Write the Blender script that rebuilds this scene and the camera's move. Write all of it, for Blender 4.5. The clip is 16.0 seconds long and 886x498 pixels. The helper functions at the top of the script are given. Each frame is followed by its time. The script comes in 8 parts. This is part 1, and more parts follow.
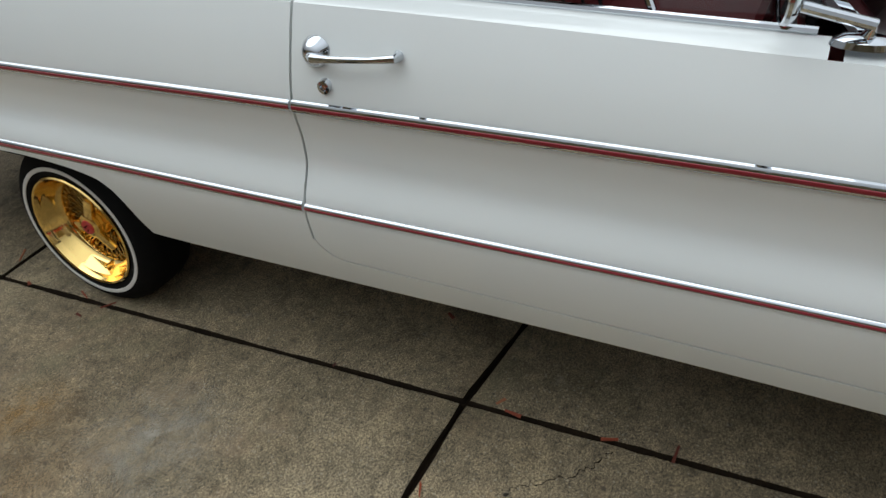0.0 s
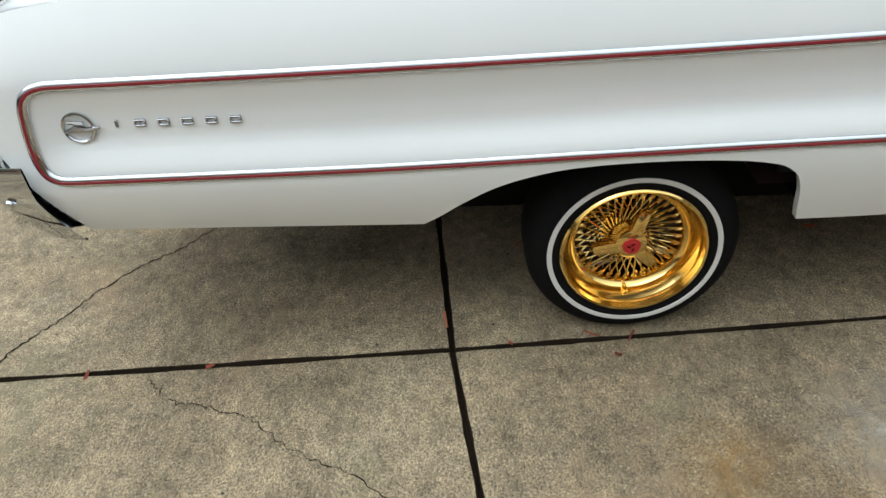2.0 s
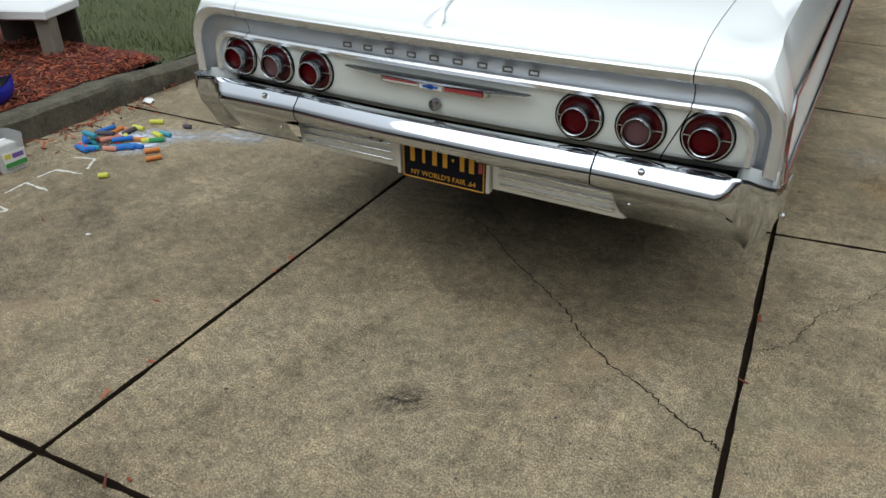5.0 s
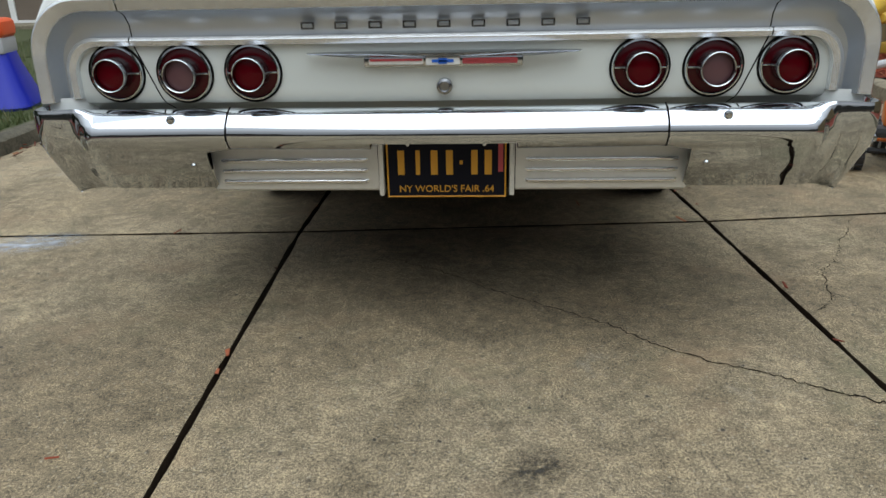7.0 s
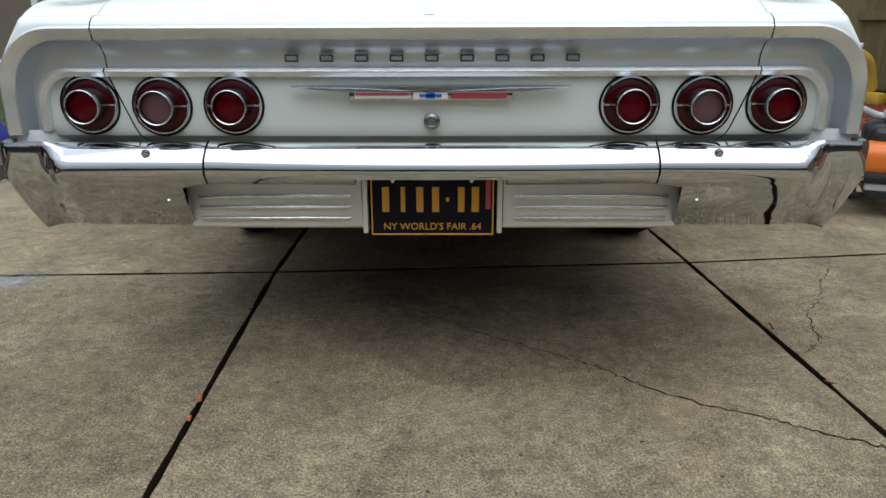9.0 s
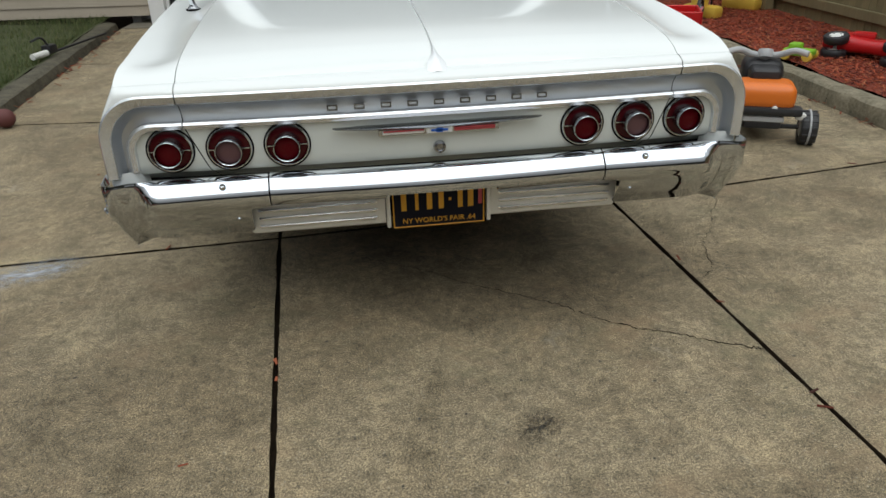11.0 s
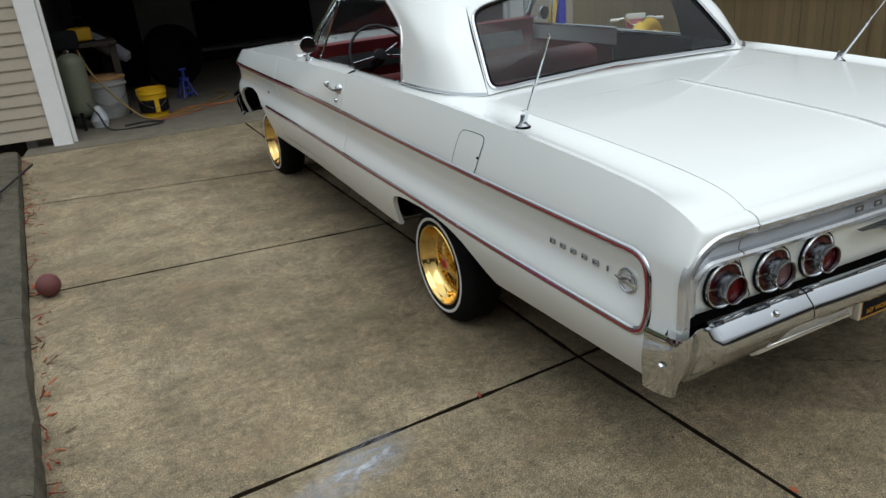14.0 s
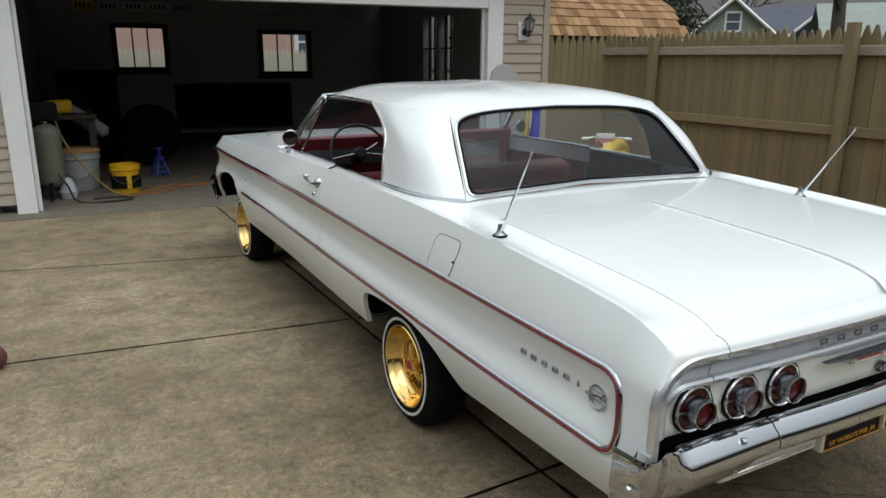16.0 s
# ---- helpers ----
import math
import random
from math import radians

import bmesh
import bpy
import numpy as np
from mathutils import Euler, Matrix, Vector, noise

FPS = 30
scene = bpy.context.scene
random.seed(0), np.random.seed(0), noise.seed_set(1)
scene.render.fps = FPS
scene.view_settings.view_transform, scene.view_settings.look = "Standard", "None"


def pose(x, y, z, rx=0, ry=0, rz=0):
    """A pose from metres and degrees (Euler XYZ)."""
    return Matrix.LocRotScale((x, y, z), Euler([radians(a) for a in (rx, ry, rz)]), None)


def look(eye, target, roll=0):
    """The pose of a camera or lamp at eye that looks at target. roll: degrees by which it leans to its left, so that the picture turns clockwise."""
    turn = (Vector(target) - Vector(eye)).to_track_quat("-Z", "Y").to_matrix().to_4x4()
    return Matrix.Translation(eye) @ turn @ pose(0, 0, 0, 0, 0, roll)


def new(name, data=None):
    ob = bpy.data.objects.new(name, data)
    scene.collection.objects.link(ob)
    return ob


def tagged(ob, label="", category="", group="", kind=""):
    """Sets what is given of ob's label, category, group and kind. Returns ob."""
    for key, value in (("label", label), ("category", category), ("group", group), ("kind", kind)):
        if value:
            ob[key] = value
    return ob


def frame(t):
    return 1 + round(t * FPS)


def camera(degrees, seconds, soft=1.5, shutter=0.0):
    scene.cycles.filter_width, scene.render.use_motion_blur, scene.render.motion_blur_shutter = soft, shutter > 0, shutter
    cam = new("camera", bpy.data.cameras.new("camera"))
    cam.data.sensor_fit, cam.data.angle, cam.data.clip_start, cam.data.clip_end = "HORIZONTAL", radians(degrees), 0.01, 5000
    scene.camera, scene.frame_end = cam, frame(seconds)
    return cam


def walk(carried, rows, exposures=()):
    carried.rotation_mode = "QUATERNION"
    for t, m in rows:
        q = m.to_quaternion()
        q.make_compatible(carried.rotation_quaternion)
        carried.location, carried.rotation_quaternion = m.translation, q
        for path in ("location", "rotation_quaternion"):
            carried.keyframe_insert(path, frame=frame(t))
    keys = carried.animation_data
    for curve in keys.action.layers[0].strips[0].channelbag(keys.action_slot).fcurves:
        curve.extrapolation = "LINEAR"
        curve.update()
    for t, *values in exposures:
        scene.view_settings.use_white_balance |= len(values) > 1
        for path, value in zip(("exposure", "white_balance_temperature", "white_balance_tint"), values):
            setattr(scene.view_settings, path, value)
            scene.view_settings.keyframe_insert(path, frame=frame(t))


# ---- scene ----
cam = camera(62.9, 16.0)
PATH = [
    (0, (1.994, 3.295, 1.411), (0.569, 2.506, 0.25), -4.5),
    (0.5, (2.265, 2.747, 1.354), (0.755, 2.023, 0.26), -2.3),
    (1, (2.409, 2.219, 1.361), (0.992, 1.584, 0.1), -3.4),
    (1.5, (2.413, 1.665, 1.36), (0.904, 1.318, 0.094), -4.8),
    (2, (2.376, 1.057, 1.369), (0.76, 0.983, 0.193), -3.6),
    (2.5, (2.272, 0.465, 1.37), (0.677, 0.684, 0.183), -3.8),
    (3, (2.066, -0.153, 1.369), (0.497, 0.267, 0.201), -2.0),
    (3.5, (1.879, -0.733, 1.406), (0.442, 0.075, 0.274), -2.6),
    (4, (1.602, -1.222, 1.395), (0.326, -0.173, 0.269), -4.8),
    (4.2, (1.497, -1.384, 1.398), (0.277, -0.202, 0.340), -3.3),
    (6.3, (0.336, -1.992, 1.185), (0.111, -0.247, 0.235), -2.7),
    (6.5, (0.239, -1.88, 1.082), (0.062, -0.086, 0.216), -3.9),
    (7, (0.091, -1.709, 0.909), (-0.019, 0.158, 0.203), -1.2),
    (7.5, (0.05, -1.651, 0.87), (-0.011, 0.257, 0.275), 0.1),
    (8, (0.048, -1.648, 0.866), (0.011, 0.263, 0.278), 0.5),
    (8.5, (0.042, -1.653, 0.869), (0.013, 0.254, 0.267), -0.2),
    (9, (0.047, -1.659, 0.88), (0.023, 0.251, 0.286), -0.2),
    (9.2, (0.05, -1.663, 0.884), (0.03, 0.247, 0.294), -0.1),
    (11.3, (-0.455, -2.112, 1.396), (-0.16, -0.369, 0.461), 0.1),
    (11.5, (-0.635, -2.07, 1.377), (-0.296, -0.345, 0.423), 1.9),
    (12, (-1.034, -1.942, 1.392), (-0.575, -0.272, 0.392), 2.2),
    (12.5, (-1.436, -1.779, 1.408), (-0.723, -0.178, 0.445), -0.4),
    (13, (-1.726, -1.561, 1.425), (-0.919, 0.01, 0.487), -1.4),
    (13.5, (-1.96, -1.328, 1.484), (-1.141, 0.288, 0.636), -2.4),
    (14, (-2.157, -1.183, 1.567), (-1.363, 0.487, 0.804), -5.1),
    (14.5, (-2.18, -1.168, 1.612), (-1.332, 0.523, 0.963), -3.3),
    (15, (-2.154, -1.13, 1.589), (-1.264, 0.59, 1.09), -1.7),
    (15.5, (-2.189, -1.168, 1.594), (-1.297, 0.556, 1.113), -0.1),
    (16, (-2.188, -1.158, 1.585), (-1.252, 0.533, 1.072), 0.3),
]
EXPOSURES = [(0, -0.3, 6550, 10), (0.5, 0.1, 6500, 10), (1.0, 0.40, 6500, 10), (1.5, 0.55, 6500, 10), (2.0, 0.38, 6500, 10), (2.8, 0.14, 6500, 10), (4.0, -0.2, 6500, 10), (6.5, -0.03, 6450, 10), (7.2, 0.0, 6400, 10), (8, -0.2, 6200, 10), (9, -0.08, 6300, 10), (11.5, -0.36, 6850, 10), (12.5, -0.28, 6800, 10), (13.5, -0.32, 6600, 10), (16, -0.2, 6650, 10)]
walk(cam, [(t, look(eye, target, roll)) for t, eye, target, roll in PATH], EXPOSURES)

# ---- world and light: an overcast day ----
world = bpy.data.worlds.new("overcast")
scene.world = world
world.use_nodes = True
wn, wl = world.node_tree.nodes, world.node_tree.links
sky = wn.new("ShaderNodeTexSky")
sky.sky_type, sky.sun_disc = "NISHITA", False
sky.sun_elevation, sky.sun_rotation = radians(62), radians(182)
sky.air_density, sky.dust_density, sky.ozone_density = 1.0, 6.0, 0.6
grey = wn.new("ShaderNodeHueSaturation")
grey.inputs["Saturation"].default_value = 0.25
cloud = wn.new("ShaderNodeMix")
cloud.data_type = "RGBA"
cloud.inputs[0].default_value = 0.93
# an overcast sky is about three times as bright overhead as at the horizon
up = wn.new("ShaderNodeSeparateXYZ")
lift = wn.new("ShaderNodeValToRGB")
lift.color_ramp.elements[0].position, lift.color_ramp.elements[0].color = 0.0, (0.085, 0.089, 0.092, 1)
lift.color_ramp.elements[1].position, lift.color_ramp.elements[1].color = 0.85, (0.93, 1.02, 1.09, 1)
_mid = lift.color_ramp.elements.new(0.25)
_mid.color = (0.245, 0.258, 0.268, 1)
gain = wn.new("ShaderNodeVectorMath")
gain.operation = "SCALE"
gain.inputs["Scale"].default_value = 13.0
way = wn.new("ShaderNodeTexCoord")
wl.new(way.outputs["Generated"], up.inputs[0])
wl.new(up.outputs["Z"], lift.inputs[0])
wl.new(lift.outputs[0], gain.inputs[0])
wl.new(gain.outputs[0], cloud.inputs[7])
wl.new(sky.outputs[0], grey.inputs["Color"])
wl.new(grey.outputs[0], cloud.inputs[6])
wl.new(cloud.outputs[2], wn["Background"].inputs["Color"])
wn["Background"].inputs["Strength"].default_value = 0.108
sun = new("sun", bpy.data.lights.new("sun", "SUN"))
sun.data.energy, sun.data.angle, sun.data.color = 1.5, radians(70), (0.95, 1.0, 1.02)
sun.matrix_world = look((0, 0, 10), (-0.2, 2.6, 5.0))


# ---- mesh helpers ----
def link(name, me, material, parent=None, label=""):
    if material:
        me.materials.append(material)
    ob = new(name, me)
    if parent:
        ob.parent = parent
    if label:
        ob["label"] = label
    return ob


def data(verts, faces, smooth=35):
    me = bpy.data.meshes.new("m")
    me.from_pydata([tuple(v) for v in verts], [], faces)
    me.validate()
    bm = bmesh.new()
    bm.from_mesh(me)
    bmesh.ops.remove_doubles(bm, verts=bm.verts, dist=1e-5)
    bmesh.ops.recalc_face_normals(bm, faces=bm.faces)
    bm.to_mesh(me)
    bm.free()
    if smooth:
        me.shade_smooth()
        me.set_sharp_from_angle(angle=radians(smooth))
    return me


def part(name, geo, material, parent=None, label="", smooth=35):
    """Links verts and faces, or a bmesh, as one mesh object."""
    if isinstance(geo, bmesh.types.BMesh):
        me = bpy.data.meshes.new(name)
        bmesh.ops.recalc_face_normals(geo, faces=geo.faces)
        geo.to_mesh(me)
        geo.free()
        if smooth:
            me.shade_smooth()
            me.set_sharp_from_angle(angle=radians(smooth))
    else:
        me = data(geo[0], geo[1], smooth)
    return link(name, me, material, parent, label)


def thing(name, label, category, at=(0, 0, 0), rz=0.0, group="", kind=""):
    ob = new(name)
    ob.matrix_world = pose(*at, 0, 0, rz)
    return tagged(ob, label, category, group, kind)


def join(*geos):
    verts, faces = [], []
    for v, f in geos:
        n = len(verts)
        verts += [tuple(p) for p in v]
        faces += [tuple(i + n for i in q) for q in f]
    return verts, faces


def moved(geo, m):
    return [tuple(m @ Vector(v)) for v in geo[0]], geo[1]


def mirrored(geo):
    return [(-v[0], v[1], v[2]) for v in geo[0]], [tuple(reversed(f)) for f in geo[1]]


def grid(rows, closed=False, around=False):
    """Faces over rows of points; closed joins the last column to the first, around the last row to the first."""
    n, m = len(rows), len(rows[0])
    verts = [p for r in rows for p in r]
    faces = []
    for i in range(n if around else n - 1):
        for j in range(m if closed else m - 1):
            a, b = i * m + j, i * m + (j + 1) % m
            c, d = ((i + 1) % n) * m + (j + 1) % m, ((i + 1) % n) * m + j
            faces.append((a, b, c, d))
    return verts, faces


def lathe(profile, n=32, axis="x", caps=False):
    """Turns (radius, along) pairs round an axis."""
    rows = []
    for r, a in profile:
        ring = []
        for k in range(n):
            t = 2 * math.pi * k / n
            c, s = r * math.cos(t), r * math.sin(t)
            ring.append({"x": (a, c, s), "y": (c, a, s), "z": (c, s, a)}[axis])
        rows.append(ring)
    v, f = grid(rows, closed=True)
    if caps:
        f = f + [tuple(range(n)), tuple(range(len(v) - n, len(v)))]
    return v, f


def box(size, at=(0, 0, 0), bevel=0.0, segments=2, rz=0.0, rx=0.0, ry=0.0):
    bm = bmesh.new()
    bmesh.ops.create_cube(bm, size=1.0)
    bmesh.ops.scale(bm, vec=size, verts=bm.verts)
    if bevel:
        bmesh.ops.bevel(bm, geom=bm.edges[:], offset=bevel, segments=segments, profile=0.6, affect="EDGES")
    m = pose(*at, rx, ry, rz)
    v = [tuple(m @ x.co) for x in bm.verts]
    f = [tuple(x.index for x in q.verts) for q in bm.faces]
    bm.free()
    return v, f


def tube(path, radius, n=8, caps=True):
    """A round tube along points; radius is one number or one for each point."""
    pts = [Vector(p) for p in path]
    rows, up = [], Vector((0.03, 0.05, 1))
    for i, p in enumerate(pts):
        t = (pts[min(i + 1, len(pts) - 1)] - pts[max(i - 1, 0)]).normalized()
        if abs(t.dot(up.normalized())) > 0.97:
            up = Vector((1, 0.05, 0.03))
        a = t.cross(up).normalized()
        b = a.cross(t).normalized()
        up = b
        r = radius[i] if isinstance(radius, (list, tuple)) else radius
        rows.append([tuple(p + a * r * math.cos(2 * math.pi * k / n) + b * r * math.sin(2 * math.pi * k / n)) for k in range(n)])
    v, f = grid(rows, closed=True)
    if caps:
        f = f + [tuple(range(n)), tuple(range(len(v) - n, len(v)))]
    return v, f


def arc_path(pts, steps=8):
    """A smooth Catmull-Rom line through points."""
    p = [Vector(q) for q in pts]
    p = [2 * p[0] - p[1]] + p + [2 * p[-1] - p[-2]]
    out = []
    for i in range(1, len(p) - 2):
        for k in range(steps):
            t = k / steps
            a, b, c, d = p[i - 1], p[i], p[i + 1], p[i + 2]
            out.append(0.5 * (2 * b + (c - a) * t + (2 * a - 5 * b + 4 * c - d) * t * t + (3 * b - a - 3 * c + d) * t ** 3))
    return out + [p[-2]]


def smooth01(t):
    t = min(1.0, max(0.0, t))
    return t * t * (3 - 2 * t)


# ---- materials ----
def material(name, colour, rough=0.5, metal=0.0, coat=0.0, spec=0.5):
    mat = bpy.data.materials.new(name)
    mat.use_nodes = True
    b = mat.node_tree.nodes["Principled BSDF"]
    b.inputs["Base Color"].default_value = (*colour, 1)
    b.inputs["Roughness"].default_value = rough
    b.inputs["Metallic"].default_value = metal
    b.inputs["Coat Weight"].default_value = coat
    b.inputs["Coat Roughness"].default_value = 0.03
    b.inputs["Specular IOR Level"].default_value = spec
    return mat


def node(mat, kind, **values):
    n = mat.node_tree.nodes.new(kind)
    for k, v in values.items():
        n.inputs[k].default_value = v
    return n


def wire(mat, a, b):
    mat.node_tree.links.new(a, b)


def bsdf(mat):
    return mat.node_tree.nodes["Principled BSDF"]


def ramp(mat, source, stops):
    n = mat.node_tree.nodes.new("ShaderNodeValToRGB")
    e = n.color_ramp.elements
    while len(e) < len(stops):
        e.new(0.5)
    for i, (p, c) in enumerate(stops):
        e[i].position, e[i].color = p, (*c, 1) if len(c) == 3 else c
    wire(mat, source, n.inputs[0])
    return n


def coords(mat, which="Object"):
    return mat.node_tree.nodes.new("ShaderNodeTexCoord").outputs[which]


def noisy(mat, scale, detail=5.0, rough=0.6, source=None, stretch=None):
    n = node(mat, "ShaderNodeTexNoise", Scale=scale, Detail=detail, Roughness=rough)
    src = source or coords(mat)
    if stretch:
        mp = mat.node_tree.nodes.new("ShaderNodeMapping")
        mp.inputs["Scale"].default_value = stretch
        wire(mat, src, mp.inputs["Vector"])
        src = mp.outputs[0]
    wire(mat, src, n.inputs["Vector"])
    return n.outputs["Fac"]


def mixed(mat, fac, a, b, mode="MIX"):
    n = mat.node_tree.nodes.new("ShaderNodeMix")
    n.data_type, n.blend_type = "RGBA", mode
    for sock, v in ((n.inputs[0], fac), (n.inputs[6], a), (n.inputs[7], b)):
        if isinstance(v, (int, float)):
            sock.default_value = v
        elif isinstance(v, tuple):
            sock.default_value = (*v, 1)
        else:
            wire(mat, v, sock)
    return n.outputs[2]


def bumped(mat, height, strength=0.3, distance=0.01):
    n = node(mat, "ShaderNodeBump", Strength=strength, Distance=distance)
    wire(mat, height, n.inputs["Height"])
    wire(mat, n.outputs[0], bsdf(mat).inputs["Normal"])
    return n


def grained(name, c1, c2, scale=20.0, rough=0.6, bump=0.2, stretch=None, metal=0.0, spec=0.5):
    """Two colours mixed by noise at a coarse and a fine scale, with a little relief."""
    mat = material(name, c1, rough, metal, 0.0, spec)
    a = noisy(mat, scale * 0.15, 4, stretch=stretch)
    b = noisy(mat, scale, 6, 0.7, stretch=stretch)
    m = mat.node_tree.nodes.new("ShaderNodeMath")
    m.operation = "MULTIPLY_ADD"
    m.inputs[1].default_value = 0.5
    wire(mat, a, m.inputs[0])
    h = mat.node_tree.nodes.new("ShaderNodeMath")
    h.operation = "MULTIPLY"
    h.inputs[1].default_value = 0.5
    wire(mat, b, h.inputs[0])
    wire(mat, h.outputs[0], m.inputs[2])
    r = ramp(mat, m.outputs[0], [(0.3, c1), (0.7, c2)])
    wire(mat, r.outputs[0], bsdf(mat).inputs["Base Color"])
    if bump:
        bumped(mat, b, bump, 0.004)
    return mat


paint = material("white_paint", (0.85, 0.86, 0.85), 0.2, 0, 0.7)
_n = noisy(paint, 3.0, 3)
wire(paint, ramp(paint, _n, [(0.3, (0.825, 0.865, 0.86)), (0.7, (0.85, 0.885, 0.875))]).outputs[0], bsdf(paint).inputs["Base Color"])
chrome = material("chrome", (0.60, 0.63, 0.665), 0.05, 1.0)
_n = noisy(chrome, 60.0, 4)
wire(chrome, ramp(chrome, _n, [(0.35, (0.012,) * 3), (0.75, (0.05,) * 3)]).outputs[0], bsdf(chrome).inputs["Roughness"])
dull_chrome = material("dull_chrome", (0.55, 0.54, 0.52), 0.16, 1.0)
_n = noisy(dull_chrome, 18.0, 5)
wire(dull_chrome, ramp(dull_chrome, _n, [(0.35, (0.08,) * 3), (0.75, (0.3,) * 3)]).outputs[0], bsdf(dull_chrome).inputs["Roughness"])
silver = material("brushed_silver", (0.55, 0.585, 0.625), 0.36, 0.8)
silver_panel = material("pale_silver_panel", (0.70, 0.745, 0.72), 0.26, 0.2, 0.4)
alloy = grained("cast_aluminium", (0.64, 0.625, 0.57), (0.74, 0.725, 0.67), 60, 0.36, 0.1, metal=0.3)
bright_rib = material("polished_rib", (0.86, 0.86, 0.84), 0.16, 0.85)
gold = material("gold_plate", (0.98, 0.69, 0.25), 0.10, 1.0)
letter_chrome = material("aged_letter_chrome", (0.33, 0.34, 0.36), 0.2, 1.0)
rubber = grained("tyre_rubber", (0.004, 0.004, 0.0045), (0.008, 0.008, 0.008), 40, 0.85, 0.2)
bsdf(rubber).inputs["Specular IOR Level"].default_value = 0.12
whitewall_mat = grained("whitewall_rubber", (0.62, 0.61, 0.58), (0.72, 0.71, 0.68), 30, 0.6, 0.1)
black = material("black_underbody", (0.006, 0.006, 0.006), 0.9, spec=0.1)
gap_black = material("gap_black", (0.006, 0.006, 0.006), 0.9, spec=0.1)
red_stripe = material("red_stripe", (0.24, 0.018, 0.028), 0.4)
red_lens = material("red_lens", (0.075, 0.001, 0.004), 0.15, 0, 0.0, 0.18)
deep_red = material("deep_red_lens", (0.045, 0.0008, 0.003), 0.15, 0, 0.3, 0.2)
clear_lens = material("clear_lens", (0.11, 0.05, 0.055), 0.3, 0, 0.0, 0.6)
satin = material("satin_bright_metal", (0.76, 0.79, 0.82), 0.22, 0.75)
red_chip = material("red_badge", (0.55, 0.03, 0.03), 0.3)
blue_enamel = material("blue_enamel", (0.02, 0.12, 0.55), 0.3)
white_enamel = material("white_enamel", (0.75, 0.75, 0.72), 0.35)
red_enamel = material("red_enamel", (0.45, 0.06, 0.07), 0.35)
red_vinyl = grained("red_vinyl", (0.16, 0.018, 0.02), (0.22, 0.026, 0.03), 30, 0.5, 0.1)
black_vinyl = grained("black_vinyl", (0.02, 0.02, 0.022), (0.03, 0.03, 0.032), 50, 0.5, 0.1)


def thin_glass(name, tint, ior=1.45):
    """A thin pane: clear to look through, with a mirror gloss that grows at a slant."""
    mat = bpy.data.materials.new(name)
    mat.use_nodes = True
    t = mat.node_tree
    t.nodes.remove(t.nodes["Principled BSDF"])
    clear, gloss, mix, fr, bend, lift = (t.nodes.new(k) for k in ("ShaderNodeBsdfTransparent", "ShaderNodeBsdfGlossy", "ShaderNodeMixShader", "ShaderNodeLayerWeight", "ShaderNodeMath", "ShaderNodeMath"))
    clear.inputs[0].default_value = (*tint, 1)
    gloss.inputs["Roughness"].default_value = 0.01
    fr.inputs["Blend"].default_value = 0.5
    bend.operation, lift.operation = "POWER", "MULTIPLY_ADD"
    bend.inputs[1].default_value = 4.5
    lift.inputs[1].default_value, lift.inputs[2].default_value = 0.8, (ior - 1) * 0.1
    t.links.new(fr.outputs["Facing"], bend.inputs[0])
    t.links.new(bend.outputs[0], lift.inputs[0])
    t.links.new(lift.outputs[0], mix.inputs[0])
    t.links.new(clear.outputs[0], mix.inputs[1])
    t.links.new(gloss.outputs[0], mix.inputs[2])
    t.links.new(mix.outputs[0], t.nodes["Material Output"].inputs["Surface"])
    return mat


glass = thin_glass("tinted_glass", (0.80, 0.86, 0.88))
window_glass = thin_glass("window_glass", (0.9, 0.92, 0.92))


